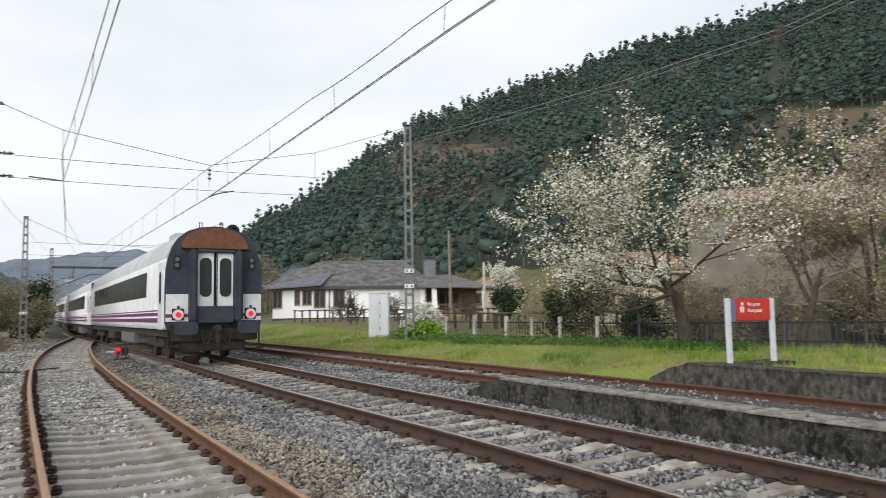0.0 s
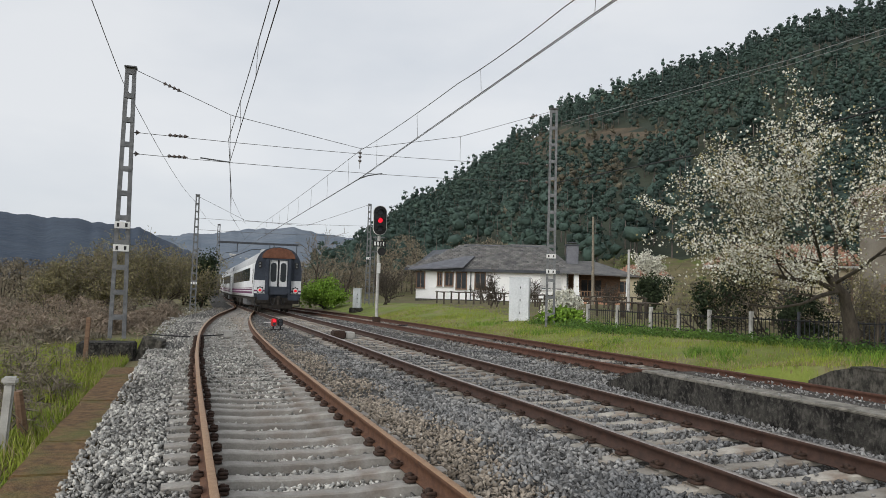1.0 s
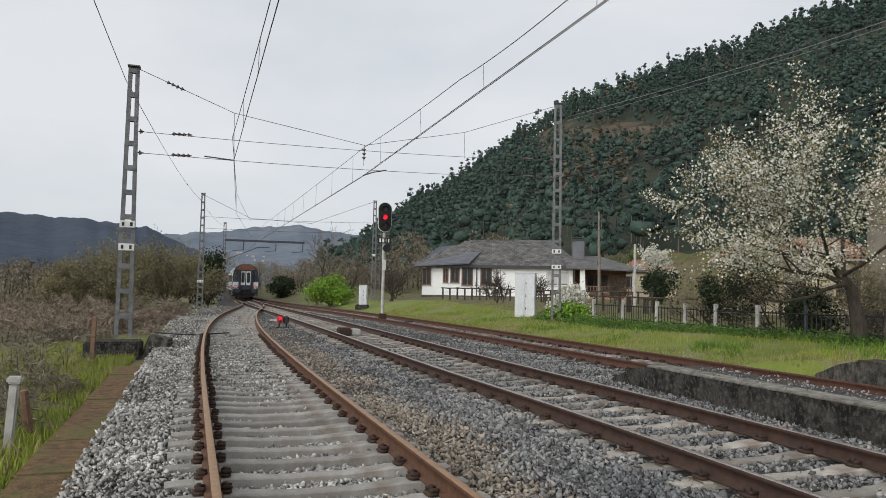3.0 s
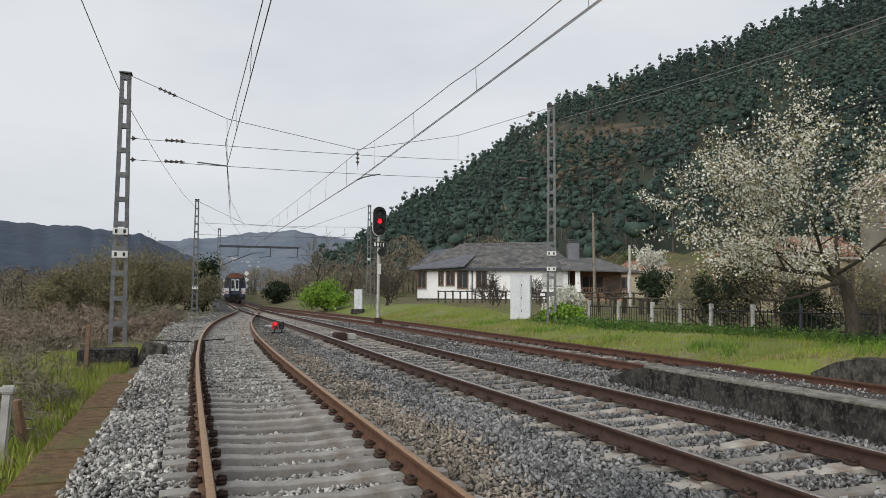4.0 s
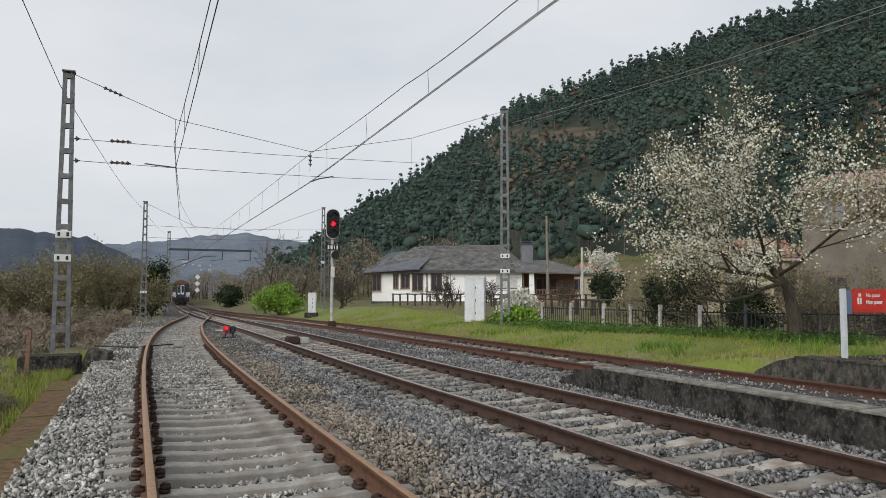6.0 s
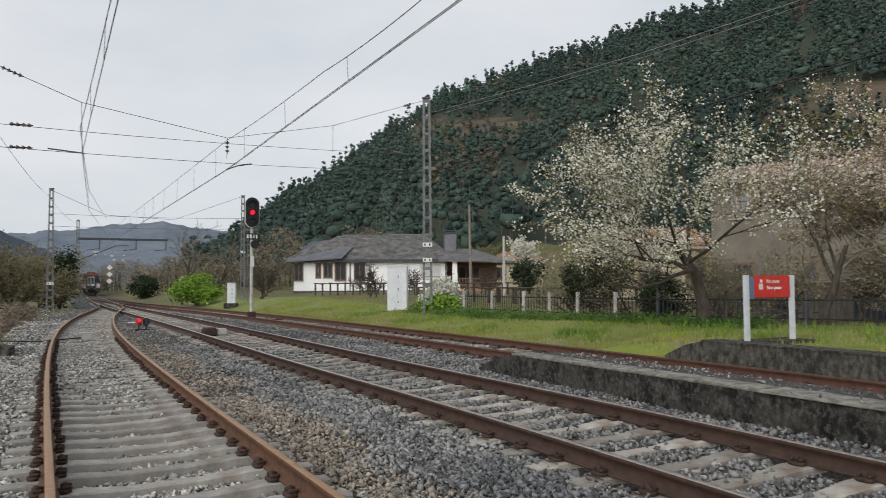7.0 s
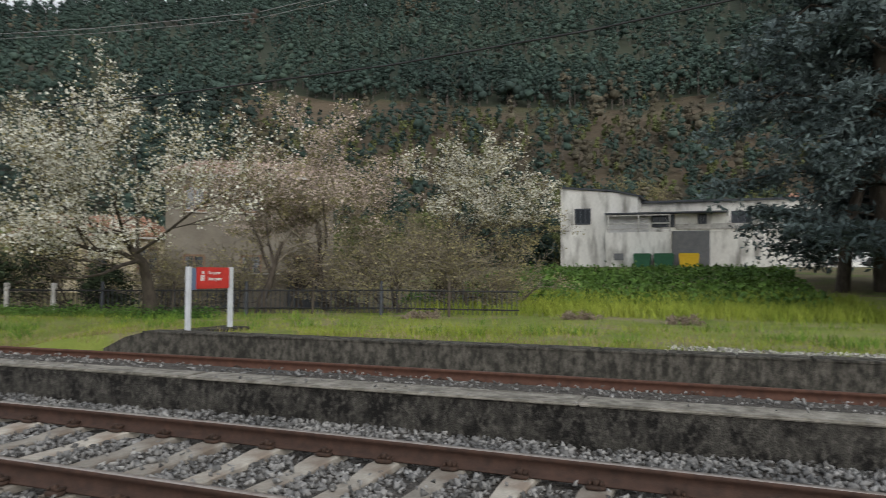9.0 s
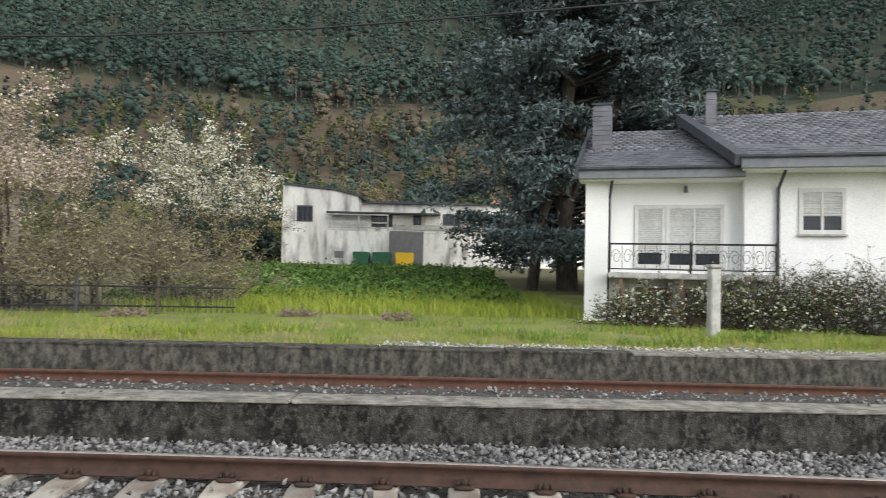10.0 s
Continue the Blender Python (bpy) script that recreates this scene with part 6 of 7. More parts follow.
limb_tree("cherry_tree", (24.5, 27.5), 15, "small white blossoming tree in a garden", 1.9, 0.12, CHERRY, M_bark, [(M_blossom, "blossom", 5000, 0.05, 0.2, 0.08)])
limb_tree("cherry_tree", (38.5, 56.0), 16, "white blossoming tree beside the slate house", 2.2, 0.14, CHERRY, M_bark, [(M_blossom, "blossom", 5000, 0.07, 0.2, 0.12)])
SHRUB = [(6, 0.8, 35, 0.15), (5, 0.6, 42, 0.2), (4, 0.55, 45, 0.2)]
shrub_spots = [(18.2, 19.0, 1.5, 0), (17.4, 21.8, 1.4, 1), (19.2, 22.5, 1.7, 0), (20.5, 14.8, 1.5, 1), (21.8, 13.2, 1.6, 0), (22.9, 11.4, 1.9, 1), (23.6, 8.6, 1.8, 0), (24.2, 6.6, 1.6, 1), (20.9, 11.2, 1.4, 0), (22.2, 7.4, 1.5, 1), (22.6, 6.3, 0.9, 0), (19.8, 17.0, 1.3, 1), (21.2, 9.3, 1.6, 1), (27.8, 9.4, 2.0, 0), (24.5, 12.5, 2.0, 1), (18.4, 16.4, 1.2, 0)]
for i, (x, y, s, k) in enumerate(shrub_spots):
    limb_tree("bare_shrub", (x, y), 100 + i, "leafless tangled shrub with olive buds" if k else "leafless brown tangled shrub", s, 0.05, SHRUB, M_twig_pale if k else M_twig, [(M_bud, "bud_mass", 1500 if k else 800, 0.03, 0.1, 0.10)], lift=0.03, twist=0.22, stems=4, group="bare shrubs", min_r=0.007)
for i, (x, y, s) in enumerate([(22.0, 53.5, 1.0), (28.5, 46.0, 1.1), (15.0, 57.0, 1.4), (26.8, 55.0, 1.1), (17.0, 64.0, 2.2), (19.2, 45.0, 1.2)]):
    limb_tree("bare_shrub", (x, y), 160 + i, "leafless garden fruit bush", s, 0.06, SHRUB, M_bark, [], lift=0.05, twist=0.2, stems=3, group="bare shrubs", min_r=0.012)
TALL = [(7, 0.6, 34, 0.3), (5, 0.5, 40, 0.25), (4, 0.5, 42, 0.2)]
limb_tree("bare_tree", (14.2, 90.0), 21, "tall leafless tree beyond the siding", 5.2, 0.2, TALL, M_twig, [], lift=0.08, min_r=0.022)
limb_tree("bare_tree", (19.0, 92.0), 22, "tall leafless tree beyond the siding", 4.6, 0.2, TALL, M_twig, [], lift=0.08, min_r=0.022)


def leaf_bush(name, base, radii, count, size, material, seed, label, droop=0.0, twig=M_bark, group="bushes", clumps=26):
    """A bush of leaves set in uneven clumps round short limbs."""
    rng = np.random.default_rng(seed)
    z = float(ground_z(base[0], base[1]))
    root = thing(name, pose(base[0], base[1], z), label, "bush", group)
    rx, ry, rz = radii
    c = rng.normal(size=(clumps, 3))
    c /= np.linalg.norm(c, axis=1)[:, None]
    c *= rng.uniform(0.35, 0.95, (clumps, 1))
    c = c * (rx, ry, rz) + (0, 0, rz)
    c[:, 2] = np.maximum(c[:, 2], 0.15)
    limbs = [tube([(0, 0, 0), q * (0.4, 0.4, 0.55), q], [0.05, 0.035, 0.012], 4) for q in c]
    v, f = merge(limbs)
    tagged(soup("limb_mass", v, f, twig, root), kind="stuff")
    k = rng.integers(0, clumps, count)
    spread = rng.uniform(0.14, 0.36, clumps)[k][:, None] * np.array([rx, ry, rz])
    p = c[k] + rng.normal(size=(count, 3)) * spread * 0.75
    p[:, 2] = np.maximum(p[:, 2] - droop * rng.uniform(0, 1, count), 0.03)
    v, f = tufts(rng, p, size)
    tagged(soup("leaves", v, f, material, root), kind="stuff")
    return root


leaf_bush("green_bush", (11.7, 66.5), (2.1, 1.9, 1.45), 11000, 0.075, M_green_bush, 51, "bright green leafy bush beside the siding")
leaf_bush("green_bush", (11.9, 108.0), (2.3, 2.0, 1.5), 5000, 0.11, M_dark_ever, 52, "dark rounded bush beyond the points")
leaf_bush("dark_evergreen", (1.2, 74.0), (1.4, 1.3, 2.6), 8000, 0.09, M_dark_ever, 53, "dark evergreen tree behind a mast")
leaf_bush("dark_evergreen", (31.5, 44.5), (1.3, 1.2, 1.3), 4000, 0.07, M_dark_ever, 54, "dark clipped evergreen by the porch")
leaf_bush("dark_evergreen", (17.6, 20.6), (1.3, 1.0, 1.3), 4600, 0.045, M_dark_ever, 55, "dark shrub behind the fence")
leaf_bush("dark_evergreen", (18.4, 18.2), (1.0, 0.9, 0.8), 4200, 0.038, M_dark_ever, 56, "grey-green rounded shrub behind the fence")
leaf_bush("white_shrub", (15.9, 29.3), (0.9, 0.7, 0.75), 2600, 0.05, M_blossom, 57, "white-flowering shrub beside the mast")
leaf_bush("green_bush", (15.2, 27.9), (0.9, 0.7, 0.4), 2600, 0.06, M_green_bush, 58, "fresh green weeds round the mast foot")
M_willow = mat("olive_budding_twigs", (0.15, 0.135, 0.07), (0.25, 0.225, 0.115), 0.6, 0.95, island=0.4, bump=0)


def thicket(base, rx, ry, h, count, aspect, size, material, seed, label):
    """A leafless thicket: bundles of thin upright twigs in uneven heads."""
    rng = np.random.default_rng(seed)
    z = float(ground_z(base[0], base[1])) - 0.1
    root = thing("thicket", pose(base[0], base[1], z), label, "thicket", "thickets")
    heads = 22
    hx = rng.uniform(-1, 1, (heads, 2)) * (rx, ry)
    hh = h * rng.uniform(0.55, 1.0, heads) * (1 - 0.45 * (np.abs(hx[:, 0]) / rx) ** 2)
    limbs = [tube([(x, y, 0), (x + rng.normal(0, 0.2), y + rng.normal(0, 0.2), t * 0.5), (x + rng.normal(0, 0.11 * h), y + rng.normal(0, 0.11 * h), t)], [0.013 * h, 0.009 * h, 0.003 * h], 4) for (x, y), t in zip(hx, hh)]
    v, f = merge(limbs)
    tagged(soup("limb_mass", v, f, M_bark, root), kind="stuff")
    k = rng.integers(0, heads, count)
    u = np.sqrt(rng.uniform(0, 1, count))
    w = h * 0.24 * np.sin(np.pi * np.clip(u, 0.1, 0.97)) ** 0.6
    p = np.stack([hx[k, 0] + rng.normal(size=count) * w, hx[k, 1] + rng.normal(size=count) * w, hh[k] * u], 1)
    v, f = tufts(rng, p, size, aspect, up=0.1)
    tagged(soup("twig_mass", v, f, material, root), kind="stuff")


for i, (x, y, rx, h, _) in enumerate([(-10, 78, 3.8, 6.0, 1), (-15, 84, 4.6, 5.6, 1), (-21, 90, 5.5, 6.4, 1), (-29, 96, 6.5, 6.6, 1), (-38, 104, 7.5, 7.2, 1), (-49, 112, 9, 7.6, 1), (-62, 118, 10, 8.5, 1), (17, 128, 5, 6.5, 1), (25, 136, 6, 7.5, 1), (15.5, 160, 6, 7, 1), (34, 118, 6, 8.0, 1), (0.0, 140, 5, 7, 1), (-6, 125, 6, 7.4, 1), (22, 105, 4, 6.0, 1), (29, 98, 5, 6.6, 1), (42, 100, 6, 8, 1), (6, 215, 9, 8, 1), (20, 210, 9, 8, 1), (-8, 215, 9, 8, 1)]):
    thicket((x, y), rx, rx * 0.7, h, 4600, 3.2, 0.055, M_thicket, 300 + i, "leafless brown thicket in the valley")
WILLOW = [(7, 0.8, 38, 0.15), (6, 0.6, 42, 0.2), (5, 0.55, 45, 0.2)]
for i, (x, y, t_h) in enumerate([(-2.2, 68.0, 3.3), (-4.6, 70.5, 3.6), (-7.4, 73.0, 3.2), (-0.5, 86.0, 3.3), (-11.5, 72.0, 2.6)]):
    limb_tree("willow_tree", (x, y), 180 + i, "budding olive willow with many thin stems", t_h, 0.09, WILLOW, M_twig, [(M_willow, "bud_mass", 9000, 0.06, 0.1, 0.22)], lift=0.04, twist=0.2, stems=5, group="willows", min_r=0.014)
for i, (x, y, rx, h) in enumerate([(-4.5, 27, 1.8, 0.9), (-3.2, 32, 1.6, 1.0), (-6.5, 33, 2.6, 1.3), (-9.0, 29, 2.6, 1.2), (-4.5, 40, 2.5, 1.2), (-10, 40, 3.5, 1.7), (-14, 36, 3.5, 1.6), (-2.2, 38, 1.3, 0.9), (-7, 50, 3.5, 1.9), (-13, 52, 4, 2.0), (-20, 50, 5, 2.2), (-1.8, 48, 1.4, 1.1), (-3, 56, 2.5, 1.5), (-24, 62, 6, 2.5), (-10, 62, 4, 2.2), (-17, 66, 5, 2.4), (-13, 26, 3.0, 1.3), (-18, 30, 3.5, 1.5)]):
    thicket((x, y), rx, rx * 0.8, h, 2600, 6.0, 0.019, M_twig_red if i % 3 else M_twig, 340 + i, "low dry reddish bramble and bracken scrub")
for i, (x, y, rx, h) in enumerate([(-2.7, 10.6, 0.8, 0.85), (-3.2, 12.6, 1.0, 0.9), (-2.5, 14.2, 0.6, 0.7), (-3.4, 9.6, 0.9, 0.8), (-4.4, 15.6, 1.3, 1.0), (-3.0, 17.0, 0.9, 0.9)]):
    thicket((x, y), rx, rx, h, 1100, 13.0, 0.007, M_twig, 370 + i, "bare bramble canes in the grass")


def cedar():
    """Blue-grey cedar: tapered trunk, whorls of long limbs, needles hanging in flat sprays."""
    rng = np.random.default_rng(71)
    x, y = 36.0, -7.0
    root = thing("cedar_tree", pose(x, y, float(ground_z(x, y)) - 0.1), "large dark blue-green cedar with drooping boughs", "tree")
    H = 24.0
    trunk = [tube([(0, 0, 0), (0.2, 0.3, H * 0.3), (0.1, -0.3, H * 0.65), (0, -0.6, H)], [0.55, 0.42, 0.24, 0.04], 10)]
    trunk.append(tube([(-0.4, 1.8, 0), (-0.3, 1.5, 3.0), (0.1, 0.6, 6.0)], [0.30, 0.25, 0.18], 8))
    trunk.append(tube([(0.1, 0.2, 4.0), (-0.5, -2.2, 9.0), (-0.4, -3.4, 17.0)], [0.26, 0.2, 0.05], 8))
    limbs, sprays = [], []
    for i in range(190):
        u = rng.uniform(0.05, 0.99) ** 1.05
        z = H * u
        L = (2.2 + 5.2 * (1 - u) ** 0.4) * rng.uniform(0.45, 1.12)
        a = rng.uniform(0, 2 * np.pi)
        d = np.array([np.cos(a), np.sin(a), 0])
        root_y = -3.2 * min(u / 0.7, 1.0) if i % 3 == 0 and u > 0.25 else -0.6 * u
        tipz = max(0.8, z + L * rng.uniform(-0.40, 0.18))
        p = [np.array([0, root_y, z]), np.array([0, root_y, z]) + d * L * 0.5 + (0, 0, L * 0.10), d * L + (0, root_y, tipz)]
        limbs.append(tube(p, [0.10, 0.06, 0.015], 4))
        side = np.array([-d[1], d[0], 0])
        # flat pads of needles along the bough, hanging more towards its tip
        pads = rng.integers(5, 9)
        for w in rng.uniform(0.25, 1.0, pads) ** 0.8:
            n = int(50 + 19 * L * rng.uniform(0.5, 1.2))
            c = p[0] + (p[1] - p[0]) * w * 2 if w < 0.5 else p[1] + (p[2] - p[1]) * (w * 2 - 1)
            c = c + side * rng.normal(0, 0.15) * L * np.sin(np.pi * min(w, 0.8))
            q = c + side * rng.normal(0, 0.42, (n, 1)) + d * rng.normal(0, 0.42, (n, 1))
            q[:, 2] += 0.22 - np.abs(rng.normal(0, 0.30 + 0.5 * w, n)) * rng.uniform(0.2, 1.0, n)
            sprays.append(q)
    v, f = merge(trunk)
    soup("trunk", v, f, M_bark, root, smooth=True)
    v, f = merge(limbs)
    tagged(soup("bough_mass", v, f, M_bark, root), kind="stuff")
    c = np.concatenate(sprays)
    c = c[c[:, 2] > 0.9]
    v, f = tufts(rng, c, 0.053, 3.0)
    tagged(soup("needles", v, f, M_cedar, root), kind="stuff")


cedar()


def hill_forest():
    """Pines and bare trees on the slope: a trunk, a crown of uneven lumps of foliage and loose tufts round it."""
    rng = np.random.default_rng(81)
    n = 11500
    az = np.radians(rng.uniform(9, 128, n))
    r = np.sqrt(rng.uniform(108 ** 2, 530 ** 2, n))
    r[:2400] = np.sqrt(rng.uniform(104 ** 2, 230 ** 2, 2400))
    az[:2400] = np.radians(rng.uniform(46, 118, 2400))
    x, y = r * np.sin(az), r * np.cos(az)
    z = ground_z(x, y)
    deg = np.degrees(az)
    open_ground = cleared(x, y, z)
    foot = open_ground & (deg > 44)
    el = np.degrees(np.arctan2(z - 1.5, r))
    brow = foot & (el > 11.3 + 0.8 * wobble(x, y, 22, 1.0))
    keep = (~open_ground & ~((deg < 17) & (r < 175))) | (rng.uniform(0, 1, n) < np.where(brow, 0.14, np.where(foot, 1.0, 0.5)))
    x, y, z, r, deg, open_ground, foot = [a[keep] for a in (x, y, z, r, deg, open_ground, foot)]
    m = len(x)
    h = rng.uniform(6.5, 11.5, m) * np.where(r > 420, rng.uniform(0.8, 1.75, m), 1)
    kind = ((wobble(x, y, 47, 5.0) + rng.normal(0, 0.2, m) > 0.86) & (r < 430)) | (open_ground & ~foot) | (foot & (rng.uniform(0, 1, m) + 0.4 * wobble(x, y, 18, 6.0) < 0.2))
    low = ((foot & (rng.uniform(0, 1, m) + 0.35 * wobble(x, y, 20, 2.0) < 0.55))) & ~kind
    h = np.where(low, h * 0.36, np.where(foot, h * rng.uniform(0.35, 0.8, m), np.where(open_ground & kind, h * 0.45, h)))
    tone = 0.5 + 0.42 * wobble(x, y, 70, 9.0) + 0.2 * wobble(x, y, 17, 2.0) + rng.normal(0, 0.14, m)
    # a rough twelve-cornered lump, shared by every crown and turned and dented for each
    g = (1 + 5 ** 0.5) / 2
    ico = np.array([(-1, g, 0), (1, g, 0), (-1, -g, 0), (1, -g, 0), (0, -1, g), (0, 1, g), (0, -1, -g), (0, 1, -g), (g, 0, -1), (g, 0, 1), (-g, 0, -1), (-g, 0, 1)]) / 1.9
    tri = np.array([(0, 11, 5), (0, 5, 1), (0, 1, 7), (0, 7, 10), (0, 10, 11), (1, 5, 9), (5, 11, 4), (11, 10, 2), (10, 7, 6), (7, 1, 8), (3, 9, 4), (3, 4, 2), (3, 2, 6), (3, 6, 8), (3, 8, 9), (4, 9, 5), (2, 4, 11), (6, 2, 10), (8, 6, 7), (9, 8, 1)])
    for name, sel, material, label in (("pine_wood", ~kind & ~low & (tone > 0.25) & (tone < 0.75), M_pine, "dense pine wood on the hillside"), ("pine_wood", ~kind & ~low & (tone <= 0.25), M_pine_dark, "dark pines in the wood on the hillside"), ("pine_wood", ~kind & ~low & (tone >= 0.75), M_pine_pale, "paler pines in the wood on the hillside, haze in their blue-green"), ("scrub_wood", low, M_olive, "low olive green scrub on the lower slope"), ("bare_wood", kind, M_broad, "patches of leafless brown wood on the hillside")):
        X, Y, Z, Hh, Rr = x[sel], y[sel], z[sel], h[sel], r[sel]
        t = len(X)
        nb = 5
        bu = (np.arange(nb)[None] + rng.uniform(0.1, 0.9, (t, nb))) / nb
        ba = rng.uniform(0, 2 * np.pi, (t, nb))
        form = rng.uniform(0.6, 1.15, t)[:, None]
        bw = Hh[:, None] * 0.25 * form * np.clip(1.02 - bu, 0, 1) ** 0.75 * rng.uniform(0.3, 1.0, (t, nb))
        start = rng.uniform(0.15, 0.36, t)[:, None]
        c = np.stack([X[:, None] + bw * np.cos(ba), Y[:, None] + bw * np.sin(ba), Z[:, None] + Hh[:, None] * (start + (0.93 - start) * bu)], -1).reshape(-1, 3)
        rad = (Hh[:, None] * 0.19 * form * (1.15 - 0.78 * bu) * rng.uniform(0.7, 1.25, (t, nb))).reshape(-1)
        k = len(c)
        q, _ = np.linalg.qr(rng.normal(size=(k, 3, 3)))
        v = np.einsum("nij,nkj->nki", q, ico[None] * rng.uniform(0.5, 1.3, (k, 12, 1))) * rad[:, None, None] * np.array([0.74, 0.74, 0.6]) + c[:, None]
        f = tri[None] + (np.arange(k) * 12)[:, None, None]
        root = tagged(soup(name, v.reshape(-1, 3), f.reshape(-1, 3), material, smooth=True), label, "wood", kind="stuff")
        # tufts of needles over each lump, lying along its surface
        per = np.where(Rr < 200, 76, np.where(Rr < 320, 44, np.where(Rr > 420, 40, 28)))
        w = np.repeat(np.arange(t), per)
        j = rng.integers(0, nb, len(w))
        d = rng.normal(size=(len(w), 3)) + (0, 0, 0.35)
        d /= np.linalg.norm(d, axis=1)[:, None]
        edge = c.reshape(t, nb, 3)[w, j] + d * rad.reshape(t, nb)[w, j][:, None] * rng.uniform(0.62, 1.2, (len(w), 1)) * (1, 1, 0.85)
        face = d + (0, 0, 0.35) + 0.35 * rng.normal(size=(len(w), 3))
        face /= np.linalg.norm(face, axis=1)[:, None]
        sd = np.cross(face, rng.normal(size=(len(w), 3)))
        sd /= np.linalg.norm(sd, axis=1)[:, None] + 1e-9
        ot = np.cross(face, sd)
        sz = (np.where(Rr[w] < 200, 0.24, np.where(Rr[w] < 320, 0.36, 0.46)) * rng.uniform(0.5, 1.3, len(w)))[:, None]
        tv = np.stack([edge - sd * sz * 1.5, edge + ot * sz * 0.8, edge + sd * sz * 1.5, edge - ot * sz * 0.8], 1).reshape(-1, 3)
        kq = np.arange(len(w))[:, None] * 4
        soup("needle_tufts", tv, np.concatenate([kq + np.array([[0, 1, 2]]), kq + np.array([[0, 2, 3]])], 0), material, root)
        b = np.stack([X, Y, Z], 1)
        wd = (Hh * 0.016)[:, None]
        va = np.stack([b + wd * (1, 0, 0), b + wd * (-0.5, 0.86, 0), b + wd * (-0.5, -0.86, 0), b + np.stack([0 * Hh, 0 * Hh, Hh * 0.9], 1)], 1).reshape(-1, 3)
        kk = np.arange(t)[:, None] * 4
        fa = np.concatenate([kk + np.array([[0, 1, 3]]), kk + np.array([[1, 2, 3]]), kk + np.array([[2, 0, 3]])])
        soup("trunks", va, fa, M_trunk_far, root)


hill_forest()


def mid_wood():
    """Scattered trees on the lower slope behind the workshop and gardens."""
    rng = np.random.default_rng(83)
    spots = [(66, 8), (68, -2), (72, -6), (64, 16), (70, 16), (76, 18), (82, 12), (88, 22), (76, 34), (94, 8), (98, -10), (92, -18), (104, 4), (108, 20), (102, 28), (96, 44), (86, 44), (112, -6), (110, -22), (98, -32), (118, 12), (90, 60), (74, 12), (80, 4), (70, 22), (86, -8), (78, -20), (90, 18), (66, 32), (95, -2), (84, 28), (72, 42), (100, 10), (62, 48), (92, 36), (70, -30), (60, -22), (84, -34), (55, 60), (64, 66), (48, 72), (80, 55), (76, -12), (88, 8)]
    for i, (x, y) in enumerate(spots):
        if i % 3 == 1:
            leaf_bush("hillside_tree", (x, y), (2.8, 2.8, rng.uniform(1.8, 3.0)), 5000, 0.13, M_olive, 400 + i, "olive green tree on the lower slope", group="lower slope trees", clumps=34)
        elif i % 3 == 0:
            leaf_bush("hillside_tree", (x, y), (2.6, 2.6, rng.uniform(3.0, 4.4)), 5500, 0.16, M_pine, 400 + i, "dark evergreen tree on the lower slope", group="lower slope trees", clumps=34)
        else:
            thicket((x, y), 3.6, 3.2, rng.uniform(4.5, 7.5), 3000, 4.5, 0.06, M_olive if i % 2 else M_willow, 400 + i, "leafless olive-brown tree group on the lower slope")


mid_wood()


def scatter(name, label, rng, xy, height, width, material, group=""):
    """Upright blades at the places given."""
    n = len(xy)
    z = ground_z(xy[:, 0], xy[:, 1])
    hgt = height * rng.uniform(0.45, 1.25, n)
    a = rng.uniform(0, 2 * np.pi, n)
    w = np.stack([np.cos(a), np.sin(a), 0 * a], 1) * width
    lean = rng.normal(0, 0.35, (n, 2)) * hgt[:, None]
    b = np.stack([xy[:, 0], xy[:, 1], z - 0.02], 1)
    mid = b + np.stack([lean[:, 0] * 0.35, lean[:, 1] * 0.35, hgt * 0.6], 1)
    tip = b + np.stack([lean[:, 0], lean[:, 1], hgt], 1)
    v = np.stack([b - w, b + w, mid + w * 0.7, tip, mid - w * 0.7], 1).reshape(-1, 3)
    k = np.arange(n)[:, None] * 5
    f = np.concatenate([k + np.array([[0, 1, 2]]), k + np.array([[0, 2, 4]]), k + np.array([[4, 2, 3]])])
    return tagged(soup(name, v, f, material), label, "grass" if "ivy" not in name else "ivy", kind="stuff")


